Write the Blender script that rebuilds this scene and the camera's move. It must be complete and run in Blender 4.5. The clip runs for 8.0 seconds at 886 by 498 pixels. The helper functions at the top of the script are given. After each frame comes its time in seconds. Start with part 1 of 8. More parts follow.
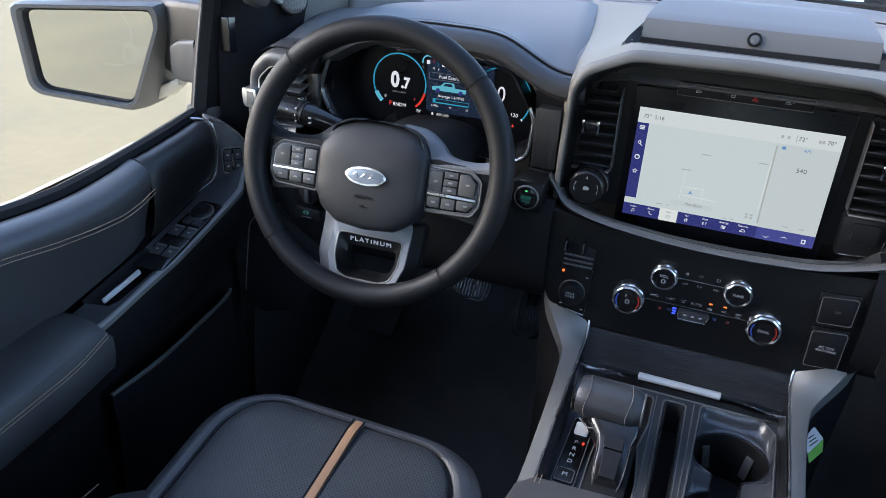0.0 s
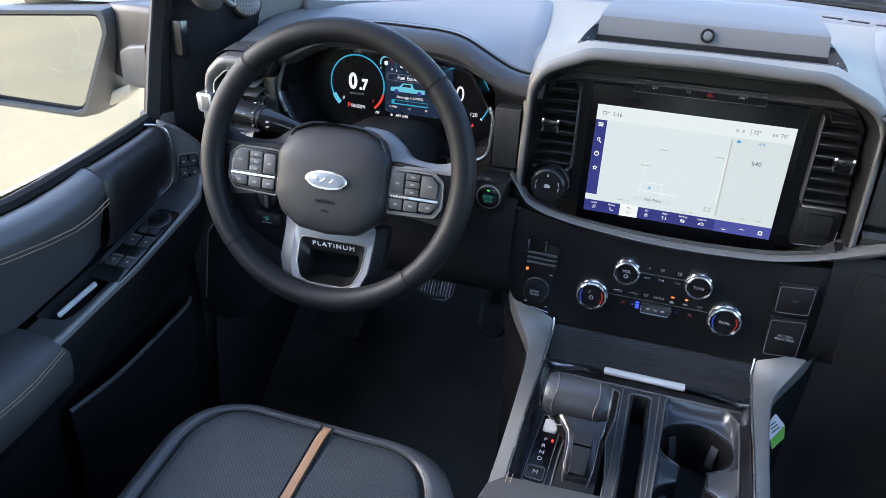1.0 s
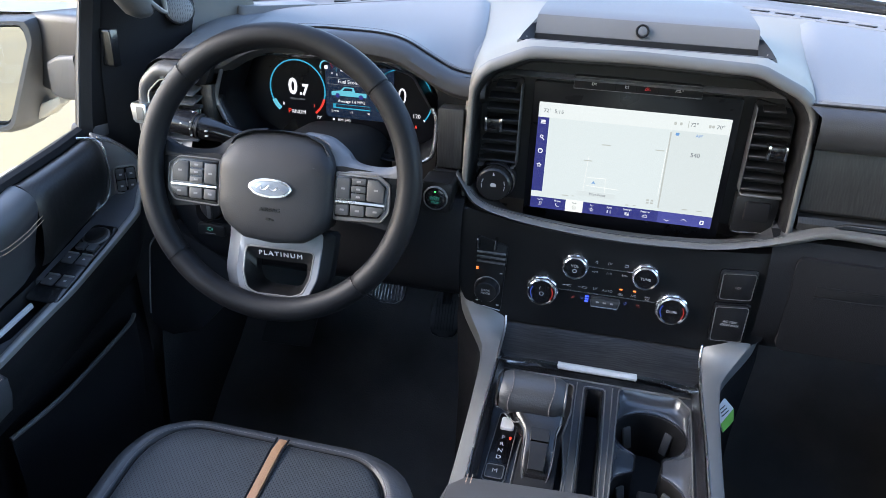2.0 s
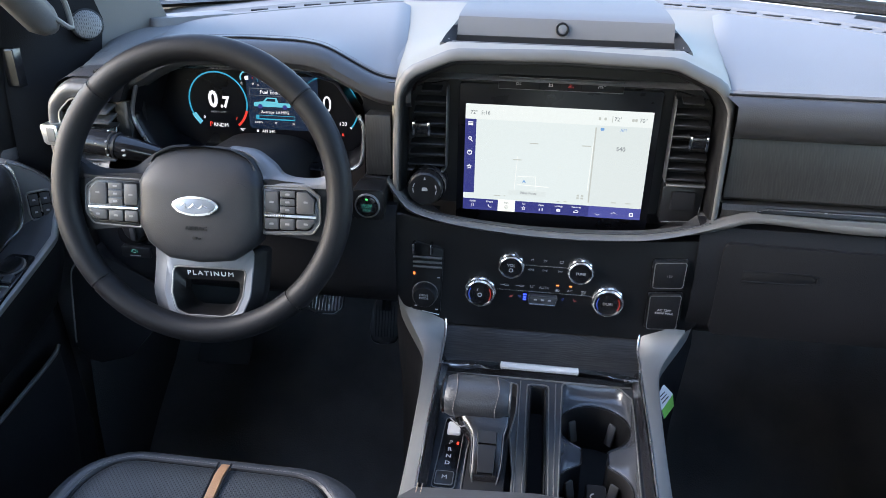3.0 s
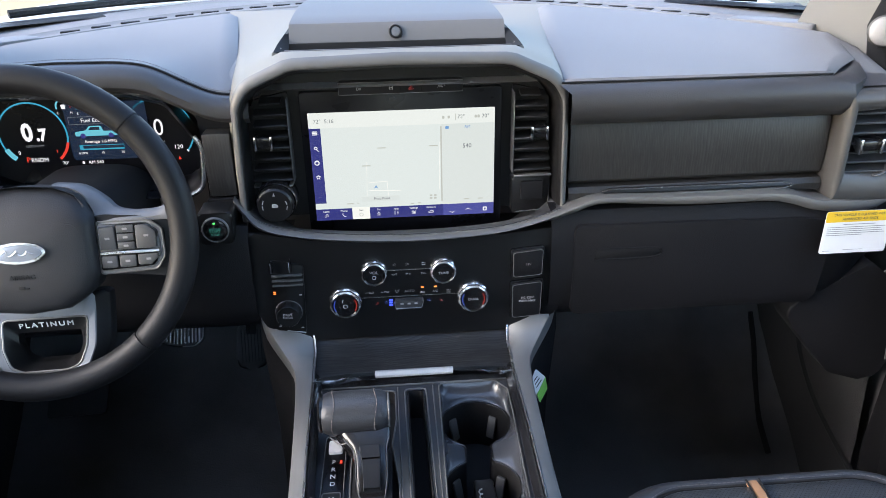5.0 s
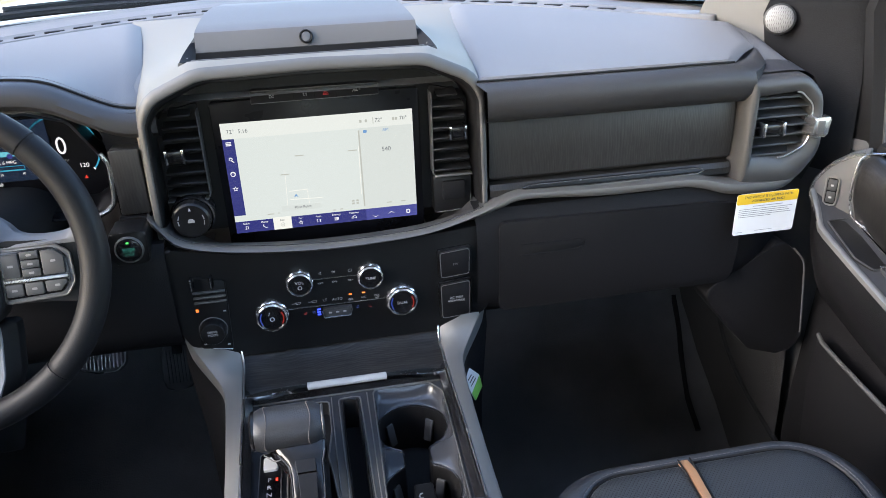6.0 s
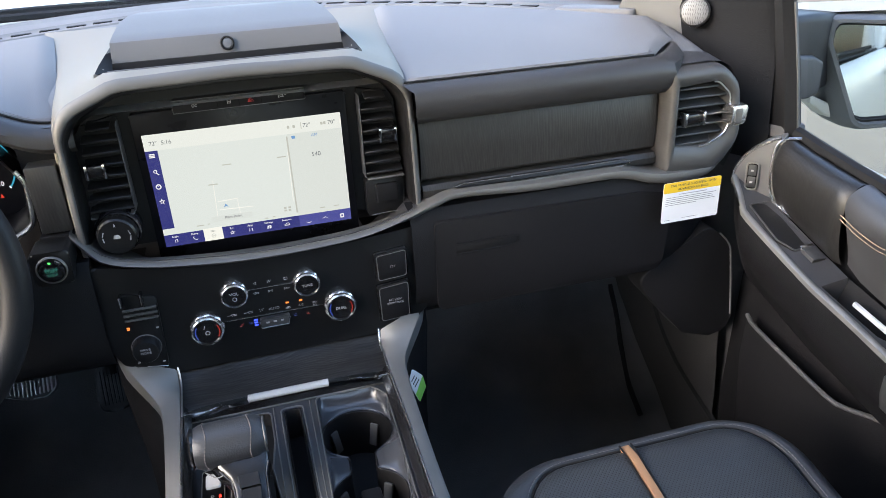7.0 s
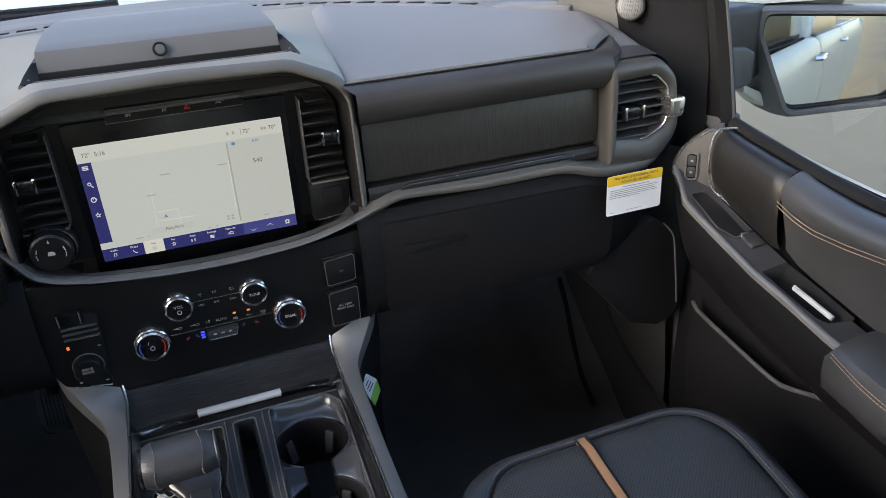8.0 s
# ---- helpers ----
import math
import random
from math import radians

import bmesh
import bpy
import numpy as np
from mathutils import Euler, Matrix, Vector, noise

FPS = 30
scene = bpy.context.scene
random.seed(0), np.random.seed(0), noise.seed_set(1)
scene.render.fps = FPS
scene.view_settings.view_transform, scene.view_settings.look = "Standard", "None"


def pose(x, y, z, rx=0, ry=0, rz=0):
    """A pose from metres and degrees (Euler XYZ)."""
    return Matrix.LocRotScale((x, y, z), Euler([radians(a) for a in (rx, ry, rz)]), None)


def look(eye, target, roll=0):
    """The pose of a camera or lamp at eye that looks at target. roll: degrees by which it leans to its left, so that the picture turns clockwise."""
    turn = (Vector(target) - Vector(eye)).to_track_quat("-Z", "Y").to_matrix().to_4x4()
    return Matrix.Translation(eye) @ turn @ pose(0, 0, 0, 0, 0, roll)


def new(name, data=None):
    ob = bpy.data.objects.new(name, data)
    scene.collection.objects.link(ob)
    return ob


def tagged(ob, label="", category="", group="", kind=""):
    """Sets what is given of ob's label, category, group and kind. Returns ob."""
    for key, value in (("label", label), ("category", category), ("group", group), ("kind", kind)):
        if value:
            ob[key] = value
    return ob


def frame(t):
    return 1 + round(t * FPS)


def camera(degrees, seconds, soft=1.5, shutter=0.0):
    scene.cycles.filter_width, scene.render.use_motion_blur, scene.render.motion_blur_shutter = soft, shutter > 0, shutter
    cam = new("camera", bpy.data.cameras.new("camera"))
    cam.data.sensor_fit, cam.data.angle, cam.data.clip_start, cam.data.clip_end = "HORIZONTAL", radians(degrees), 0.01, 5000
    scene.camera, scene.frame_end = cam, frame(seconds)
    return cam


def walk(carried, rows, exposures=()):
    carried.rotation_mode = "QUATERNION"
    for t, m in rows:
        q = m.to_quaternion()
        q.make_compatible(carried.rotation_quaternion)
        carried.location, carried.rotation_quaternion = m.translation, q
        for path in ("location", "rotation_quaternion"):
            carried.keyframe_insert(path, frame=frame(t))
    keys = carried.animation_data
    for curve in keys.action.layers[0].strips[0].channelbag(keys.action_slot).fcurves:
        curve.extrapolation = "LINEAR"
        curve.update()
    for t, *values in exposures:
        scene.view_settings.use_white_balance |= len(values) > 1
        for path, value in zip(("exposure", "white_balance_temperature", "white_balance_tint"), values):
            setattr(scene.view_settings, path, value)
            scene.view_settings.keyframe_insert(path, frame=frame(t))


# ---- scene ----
cam = camera(62.0, 8.0, soft=0.7)
PATH = [
    (0, (-0.023, -0.018, 1.058), (-0.647, 1.666, 0.179), 3.4),
    (0.5, (-0.025, -0.016, 1.06), (-0.612, 1.682, 0.18), 3.3),
    (1, (-0.027, -0.014, 1.06), (-0.554, 1.704, 0.182), 3.1),
    (2.5, (-0.029, -0.006, 1.061), (-0.344, 1.769, 0.195), 1.8),
    (3, (-0.029, 0.0, 1.062), (-0.255, 1.791, 0.2), 1.1),
    (3.5, (-0.031, 0.005, 1.062), (-0.172, 1.806, 0.204), 0.5),
    (4, (-0.032, 0.008, 1.064), (-0.074, 1.813, 0.204), 0.0),
    (4.5, (-0.028, 0.012, 1.063), (0.018, 1.818, 0.205), -0.4),
    (6, (-0.016, 0.022, 1.063), (0.31, 1.798, 0.203), -2.0),
    (6.5, (-0.01, 0.023, 1.062), (0.39, 1.782, 0.199), -2.4),
    (7, (-0.007, 0.021, 1.064), (0.47, 1.759, 0.198), -2.9),
    (7.5, (-0.007, 0.025, 1.067), (0.538, 1.739, 0.193), -3.2),
    (8, (-0.003, 0.027, 1.066), (0.601, 1.719, 0.187), -3.5),
]
walk(cam, [(t, look(eye, target, roll)) for t, eye, target, roll in PATH], exposures=((0.0, 2.8, 6200, 14), (0.5, 3.12, 6200, 14), (1.0, 3.2, 6240, 14), (2.5, 3.34, 6380, 14), (4.5, 3.26, 6580, 14), (6.5, 3.2, 6770, 14), (7.4, 3.18, 6940, 14), (8.0, 2.56, 7060, 14)))

# ---- daylight: bright haze with a low veiled sun on the driver's side ----
SUN_EL, SUN_ROT = 27.0, -104.0
world = bpy.data.worlds.new("sky")
scene.world = world
world.use_nodes = True
wn = world.node_tree.nodes
sky = wn.new("ShaderNodeTexSky")
sky.sky_type, sky.sun_disc = "NISHITA", False
sky.sun_elevation, sky.sun_rotation = radians(SUN_EL), radians(SUN_ROT)
sky.air_density, sky.dust_density, sky.ozone_density = 1.0, 1.2, 1.5
world.node_tree.links.new(sky.outputs[0], wn["Background"].inputs[0])
wn["Background"].inputs[1].default_value = 0.15
sun = new("sun", bpy.data.lights.new("sun", "SUN"))
sun.data.energy, sun.data.angle, sun.data.color = 0.5, radians(44), (1.0, 0.99, 0.97)
sun.matrix_world = look((0, 0, 0), (-math.sin(radians(SUN_ROT)) * math.cos(radians(SUN_EL)), -math.cos(radians(SUN_ROT)) * math.cos(radians(SUN_EL)), -math.sin(radians(SUN_EL))))

# ---- materials ----
GLOW = 0.118


def material(name, color, rough=0.5, metal=0.0, spec=0.5, grain=0.0, scale=400.0, vary=0.12, wear=6.0, glow=None, power=0.0, coat=0.0, voro=False):
    """A surface with colour and gloss varied at two scales and a fine relief."""
    m = bpy.data.materials.new(name)
    m.use_nodes = True
    n, ln = m.node_tree.nodes, m.node_tree.links.new
    b = n["Principled BSDF"]
    b.inputs["Roughness"].default_value, b.inputs["Metallic"].default_value = rough, metal
    b.inputs["Specular IOR Level"].default_value = spec
    b.inputs["Coat Weight"].default_value, b.inputs["Coat Roughness"].default_value = coat, 0.08
    tc = n.new("ShaderNodeTexCoord")
    big = n.new("ShaderNodeTexNoise")
    big.inputs["Scale"].default_value, big.inputs["Detail"].default_value = wear, 5
    ln(tc.outputs["Object"], big.inputs["Vector"])
    ramp = n.new("ShaderNodeMapRange")
    ramp.inputs["From Min"].default_value, ramp.inputs["From Max"].default_value = 0.3, 0.7
    ramp.inputs["To Min"].default_value, ramp.inputs["To Max"].default_value = 1 - vary, 1 + vary
    ln(big.outputs["Fac"], ramp.inputs["Value"])
    mul = n.new("ShaderNodeMix")
    mul.data_type, mul.blend_type = "RGBA", "MULTIPLY"
    mul.inputs["Factor"].default_value = 1.0
    mul.inputs[6].default_value = (*color, 1)
    ln(ramp.outputs[0], mul.inputs[7])
    ln(mul.outputs[2], b.inputs["Base Color"])
    rr = n.new("ShaderNodeMapRange")
    rr.inputs["From Min"].default_value, rr.inputs["From Max"].default_value = 0.3, 0.7
    rr.inputs["To Min"].default_value, rr.inputs["To Max"].default_value = max(0.02, rough * (1 - vary)), min(1, rough * (1 + vary))
    ln(big.outputs["Fac"], rr.inputs["Value"])
    ln(rr.outputs[0], b.inputs["Roughness"])
    if grain:
        if voro:
            fine = n.new("ShaderNodeTexVoronoi")
            fine.inputs["Scale"].default_value = scale
            out = fine.outputs["Distance"]
        else:
            fine = n.new("ShaderNodeTexNoise")
            fine.inputs["Scale"].default_value, fine.inputs["Detail"].default_value = scale, 3
            out = fine.outputs["Fac"]
        ln(tc.outputs["Object"], fine.inputs["Vector"])
        bump = n.new("ShaderNodeBump")
        bump.inputs["Strength"].default_value, bump.inputs["Distance"].default_value = grain, 0.0006
        ln(out, bump.inputs["Height"])
        ln(bump.outputs[0], b.inputs["Normal"])
    if glow:
        b.inputs["Emission Color"].default_value = (*glow, 1)
        b.inputs["Emission Strength"].default_value = power * GLOW
    return m


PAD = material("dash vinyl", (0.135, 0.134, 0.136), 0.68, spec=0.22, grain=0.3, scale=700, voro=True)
SOFT = material("soft black plastic", (0.0085, 0.0085, 0.0095), 0.6, spec=0.14, grain=0.3, scale=700, voro=True)
# HOOD is the dash vinyl darkened for edges turned away from the light.
HOOD = material("darkened dash vinyl", (0.036, 0.0355, 0.037), 0.42, spec=0.38, grain=0.2, scale=650, voro=True)
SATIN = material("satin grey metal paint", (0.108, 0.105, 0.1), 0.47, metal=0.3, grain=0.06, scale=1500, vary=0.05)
SILVER = material("brushed silver trim", (0.55, 0.55, 0.55), 0.27, metal=0.95, grain=0.05, scale=1500, vary=0.06)
GLOSS = material("gloss black plastic", (0.008, 0.008, 0.009), 0.22, spec=0.5, vary=0.25, wear=20)
PANEL = material("black control panel", (0.008, 0.008, 0.0085), 0.36, spec=0.3, grain=0.15, scale=900, vary=0.2)
# One leather in two tones, the lighter for door pads meant to look lit.
LEATHER = material("black leather", (0.045, 0.0455, 0.047), 0.38, spec=0.5, grain=0.1, scale=480, voro=True, vary=0.2)
SEAT_LEATHER = material("darkened black leather", (0.028, 0.0295, 0.032), 0.4, spec=0.48, grain=0.3, scale=480, voro=True, vary=0.2)
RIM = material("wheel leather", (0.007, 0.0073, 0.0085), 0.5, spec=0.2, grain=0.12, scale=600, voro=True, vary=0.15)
CHROME = material("chrome", (0.75, 0.75, 0.76), 0.12, metal=1.0, vary=0.1)
RAIL = material("satin silver paint", (0.185, 0.182, 0.172), 0.42, metal=0.4, grain=0.08, scale=1500, vary=0.06)
END_VINYL = material("dark end vinyl", (0.038, 0.038, 0.041), 0.5, spec=0.3, grain=0.3, scale=700, voro=True)
HUB = material("airbag cover vinyl", (0.016, 0.017, 0.0195), 0.48, spec=0.27, grain=0.15, scale=700, voro=True, vary=0.1)
# TOP_PAINT is the arch's finish lightened in colour for its lit top.
TOP_PAINT = material("lightened warm arch paint", (0.165, 0.146, 0.118), 0.55, spec=0.2, grain=0.06, scale=1500, vary=0.05)
KNURL = material("bright knurled metal", (0.72, 0.72, 0.72), 0.22, metal=0.9, vary=0.2, wear=120)
PILLAR = material("black pillar trim", (0.0095, 0.0098, 0.011), 0.7, spec=0.12, grain=0.3, scale=600, voro=True, vary=0.08)
PILLAR_PALE = material("pale pillar trim", (0.17, 0.168, 0.16), 0.7, spec=0.2, grain=0.3, scale=600, vary=0.06)
# SPOKE lightens the satin paint because the lower spoke faces up to light.
SPOKE = material("lightened satin spoke paint", (0.135, 0.14, 0.148), 0.42, metal=0.4, grain=0.06, scale=1500, vary=0.05)
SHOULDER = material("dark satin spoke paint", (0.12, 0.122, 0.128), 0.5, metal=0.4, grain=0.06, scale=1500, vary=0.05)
POD = material("grey pod plastic", (0.1, 0.1, 0.102), 0.55, spec=0.25, grain=0.2, scale=900, vary=0.06)
RUBBER = material("black rubber", (0.01, 0.01, 0.0105), 0.7, spec=0.16, grain=0.3, scale=500)
# Lifted above black carpet's own tone to stand in for lens haze.
CARPET = material("black carpet", (0.1, 0.099, 0.1), 0.95, spec=0.1, grain=1.0, scale=350, vary=0.3)
STRIPE = material("copper leather", (0.33, 0.17, 0.08), 0.5, grain=0.4, scale=500, voro=True)
THREAD = material("tan thread", (0.4, 0.28, 0.19), 0.7, grain=0.4, scale=2500)
THREAD_GREY = material("dark grey thread", (0.11, 0.1, 0.1), 0.7, grain=0.4, scale=2500)
THREAD_DARK = material("brown thread", (0.13, 0.11, 0.1), 0.7, grain=0.4, scale=2500)
BUTTON = material("charcoal buttons", (0.035, 0.036, 0.038), 0.5, grain=0.15, scale=900)
WHITE_BAR = material("pale grip", (0.4, 0.405, 0.4), 0.45, grain=0.1, scale=600, vary=0.06)
PAINT = material("white truck paint", (0.4, 0.38, 0.33), 0.35, coat=0.2, vary=0.03)
CARD = material("white card", (0.75, 0.75, 0.74), 0.6, vary=0.04)
YELLOW = material("yellow print", (0.75, 0.47, 0.02), 0.55, vary=0.04)
INK = material("dark print", (0.05, 0.05, 0.05), 0.6)
INK_GREY = material("grey print", (0.3, 0.3, 0.3), 0.6)
GREEN = material("green print", (0.2, 0.5, 0.08), 0.5)
HEADLINER = material("pale headliner cloth", (0.62, 0.61, 0.59), 0.95, spec=0.1, grain=0.6, scale=900)
PRINT = material("pale control print", (0.32, 0.32, 0.32), 0.5, glow=(0.7, 0.72, 0.75), power=0.05)
SWITCH_PRINT = material("grey switch print", (0.17, 0.17, 0.17), 0.6)
SLAT = material("black vent slats", (0.011, 0.011, 0.0115), 0.5, spec=0.3, grain=0.15, scale=900)
DOORP = material("charcoal door plastic", (0.075, 0.074, 0.073), 0.42, grain=0.3, scale=700, voro=True)
DECK = material("gloss console plastic", (0.038, 0.041, 0.047), 0.18, grain=0.04, scale=1200)
DOOR_DECK = material("charcoal satin plastic", (0.042, 0.043, 0.047), 0.4, spec=0.4, grain=0.08, scale=1200)
LETTER = material("pale raised letters", (0.62, 0.63, 0.64), 0.35, metal=0.2, vary=0.05)
HAZARD = material("dim red print", (0.25, 0.02, 0.02), 0.4, glow=(0.6, 0.04, 0.04), power=0.35)
LCD_OFF = material("black display glass", (0.004, 0.004, 0.005), 0.3, spec=0.14, vary=0.2, wear=15)


def light_material(name, color, power):
    return material(name, (0.01, 0.01, 0.01), 0.2, vary=0.1, glow=color, power=power)


MAP = light_material("map pixels", (0.69, 0.77, 0.74), 0.95)
MAP_BAR = light_material("map header pixels", (0.73, 0.79, 0.75), 1.0)
MAP_GREY = light_material("map grey pixels", (0.52, 0.55, 0.5), 0.9)
MAP_LINE = light_material("map road pixels", (0.82, 0.86, 0.8), 1.0)
MAP_SIDE = light_material("map side panel pixels", (0.66, 0.73, 0.7), 0.95)
INDIGO = light_material("indigo pixels", (0.035, 0.04, 0.21), 0.9)
INDIGO_PALE = light_material("pale indigo pixels", (0.07, 0.08, 0.33), 0.9)
TEXT_GREY = light_material("grey text pixels", (0.18, 0.2, 0.22), 0.8)
TEXT_WHITE = light_material("white text pixels", (0.85, 0.88, 0.9), 1.0)
TEXT_BLUE = light_material("blue text pixels", (0.15, 0.35, 0.65), 0.9)
CYAN = light_material("cyan pixels", (0.03, 0.38, 0.55), 0.8)
CYAN_PALE = light_material("pale cyan pixels", (0.15, 0.62, 0.75), 0.8)
RED = light_material("red pixels", (0.75, 0.05, 0.03), 0.9)
ORANGE_LED = light_material("orange led", (1.0, 0.25, 0.05), 1.5)
RED_LED = light_material("dim red print", (0.5, 0.04, 0.03), 0.5)
RED_LAMP = light_material("red led", (1.0, 0.06, 0.03), 1.6)
BLUE_LED = light_material("blue led", (0.05, 0.1, 1.0), 1.6)
BLUE_DIM = light_material("dim blue print", (0.06, 0.12, 0.6), 0.5)
GREEN_LED = light_material("green led", (0.1, 0.9, 0.2), 1.4)
TEAL_DIM = light_material("dim teal print", (0.05, 0.3, 0.25), 0.5)
NAVY = light_material("navy pixels", (0.008, 0.02, 0.05), 0.7)


def wood_material(name="charcoal ash wood", tone=1.0, across=False, deep=1.0):
    """Dark stained ash: fine distorted rings, upright or running across."""
    m = material(name, (0.05, 0.05, 0.05), 0.4, spec=0.4, grain=0.0)
    n, ln = m.node_tree.nodes, m.node_tree.links.new
    b = n["Principled BSDF"]
    tc = n.new("ShaderNodeTexCoord")
    mp = n.new("ShaderNodeMapping")
    mp.inputs["Scale"].default_value, mp.inputs["Rotation"].default_value = (1.0, 0.9, 0.55), (0, 0.2, radians(90) if across else 0)
    ln(tc.outputs["Object"], mp.inputs["Vector"])
    wave = n.new("ShaderNodeTexWave")
    wave.wave_type, wave.bands_direction, wave.wave_profile = "BANDS", "X", "SAW"
    wave.inputs["Scale"].default_value, wave.inputs["Distortion"].default_value = 85, 38
    wave.inputs["Detail"].default_value, wave.inputs["Detail Scale"].default_value, wave.inputs["Detail Roughness"].default_value = 2, 0.11, 0.5
    ln(mp.outputs[0], wave.inputs["Vector"])
    pores = n.new("ShaderNodeTexNoise")
    pores.inputs["Scale"].default_value, pores.inputs["Detail"].default_value = 420, 4
    mp2 = n.new("ShaderNodeMapping")
    mp2.inputs["Scale"].default_value = (0.08, 1.0, 1.0) if across else (1.0, 1.0, 0.08)
    ln(tc.outputs["Object"], mp2.inputs["Vector"])
    ln(mp2.outputs[0], pores.inputs["Vector"])
    patch = n.new("ShaderNodeTexNoise")
    patch.inputs["Scale"].default_value = 7
    ln(tc.outputs["Object"], patch.inputs["Vector"])
    pm = n.new("ShaderNodeMapRange")
    pm.inputs["From Min"].default_value, pm.inputs["From Max"].default_value = 0.4, 0.62
    pm.inputs["To Min"].default_value, pm.inputs["To Max"].default_value = 0.4, 1.0
    ln(patch.outputs["Fac"], pm.inputs["Value"])
    # irregular upright streaks carry most of the grain
    mp3 = n.new("ShaderNodeMapping")
    mp3.inputs["Scale"].default_value, mp3.inputs["Rotation"].default_value = ((0.07, 1.0, 1.0) if across else (1.0, 0.9, 0.07)), (0, 0.22, 0)
    ln(tc.outputs["Object"], mp3.inputs["Vector"])
    streak = n.new("ShaderNodeTexNoise")
    streak.inputs["Scale"].default_value, streak.inputs["Detail"].default_value, streak.inputs["Roughness"].default_value, streak.inputs["Distortion"].default_value = 150, 6, 0.7, 0.8
    ln(mp3.outputs[0], streak.inputs["Vector"])
    soft_wave = n.new("ShaderNodeMath")
    soft_wave.operation = "MULTIPLY"
    soft_wave.inputs[1].default_value = 0.8
    ln(wave.outputs["Fac"], soft_wave.inputs[0])
    swirl = n.new("ShaderNodeMath")
    swirl.operation = "MULTIPLY_ADD"
    ln(soft_wave.outputs[0], swirl.inputs[0])
    ln(pm.outputs[0], swirl.inputs[1])
    ln(streak.outputs["Fac"], swirl.inputs[2])
    fade = n.new("ShaderNodeMath")
    fade.operation = "ADD"
    fade.inputs[1].default_value = 0.15
    ln(swirl.outputs[0], fade.inputs[0])
    add = n.new("ShaderNodeMath")
    add.operation = "MULTIPLY"
    ln(fade.outputs[0], add.inputs[0])
    ln(pores.outputs["Fac"], add.inputs[1])
    ramp = n.new("ShaderNodeValToRGB")
    ramp.color_ramp.elements[0].color, ramp.color_ramp.elements[0].position = (0.017 * tone * deep, 0.0165 * tone * deep, 0.0158 * tone * deep, 1), 0.2
    ramp.color_ramp.elements[1].color, ramp.color_ramp.elements[1].position = (0.043 * tone, 0.0415 * tone, 0.04 * tone, 1), 0.75
    ln(add.outputs[0], ramp.inputs[0])
    ln(ramp.outputs[0], b.inputs["Base Color"])
    bump = n.new("ShaderNodeBump")
    bump.inputs["Strength"].default_value, bump.inputs["Distance"].default_value = 0.12, 0.0007
    ln(add.outputs[0], bump.inputs["Height"])
    ln(bump.outputs[0], b.inputs["Normal"])
    return m


WOOD = wood_material(tone=0.75)
WOOD_DARK = wood_material("dark door wood", 0.45)
WOOD_LID = wood_material("dark lid wood", 0.85, True, 0.35)


def perforated_material():
    m = material("perforated leather", (0.034, 0.038, 0.041), 0.5, spec=0.4, grain=0.3, scale=500, voro=True)
    n, ln = m.node_tree.nodes, m.node_tree.links.new
    b = n["Principled BSDF"]
    tc = n.new("ShaderNodeTexCoord")
    mp = n.new("ShaderNodeMapping")
    mp.inputs["Rotation"].default_value = (0, 0, radians(45))
    ln(tc.outputs["Object"], mp.inputs["Vector"])
    vo = n.new("ShaderNodeTexVoronoi")
    vo.voronoi_dimensions = "2D"
    vo.inputs["Scale"].default_value, vo.inputs["Randomness"].default_value = 270, 0.0
    ln(mp.outputs[0], vo.inputs["Vector"])
    hole = n.new("ShaderNodeMapRange")
    hole.inputs["From Min"].default_value, hole.inputs["From Max"].default_value = 0.2, 0.3
    ln(vo.outputs["Distance"], hole.inputs["Value"])
    old = b.inputs["Base Color"].links[0].from_socket
    mix = n.new("ShaderNodeMix")
    mix.data_type = "RGBA"
    mix.inputs[6].default_value = (0.006, 0.006, 0.007, 1)
    ln(hole.outputs[0], mix.inputs["Factor"])
    ln(old, mix.inputs[7])
    ln(mix.outputs[2], b.inputs["Base Color"])
    bump = n.new("ShaderNodeBump")
    bump.inputs["Strength"].default_value, bump.inputs["Distance"].default_value = 0.6, 0.001
    ln(hole.outputs[0], bump.inputs["Height"])
    ln(b.inputs["Normal"].links[0].from_socket, bump.inputs["Normal"])
    ln(bump.outputs[0], b.inputs["Normal"])
    return m


PERF = perforated_material()
# SATIN's finish lightened for door plates that should look lit.
PLATE = material("lightened satin door plate", (0.145, 0.145, 0.145), 0.45, metal=0.3, grain=0.06, scale=1500, vary=0.05)
# SATIN's finish darkened for vent surrounds that should look shaded.
VENT_SATIN = material("darkened satin vent finish", (0.06, 0.059, 0.058), 0.46, metal=0.25, grain=0.06, scale=1500, vary=0.05)
# Darker copy of CARPET that keeps the kick panels in shade.
KICK = material("black kick panel carpet", (0.032, 0.032, 0.033), 0.95, spec=0.1, grain=1.0, scale=350, vary=0.3)


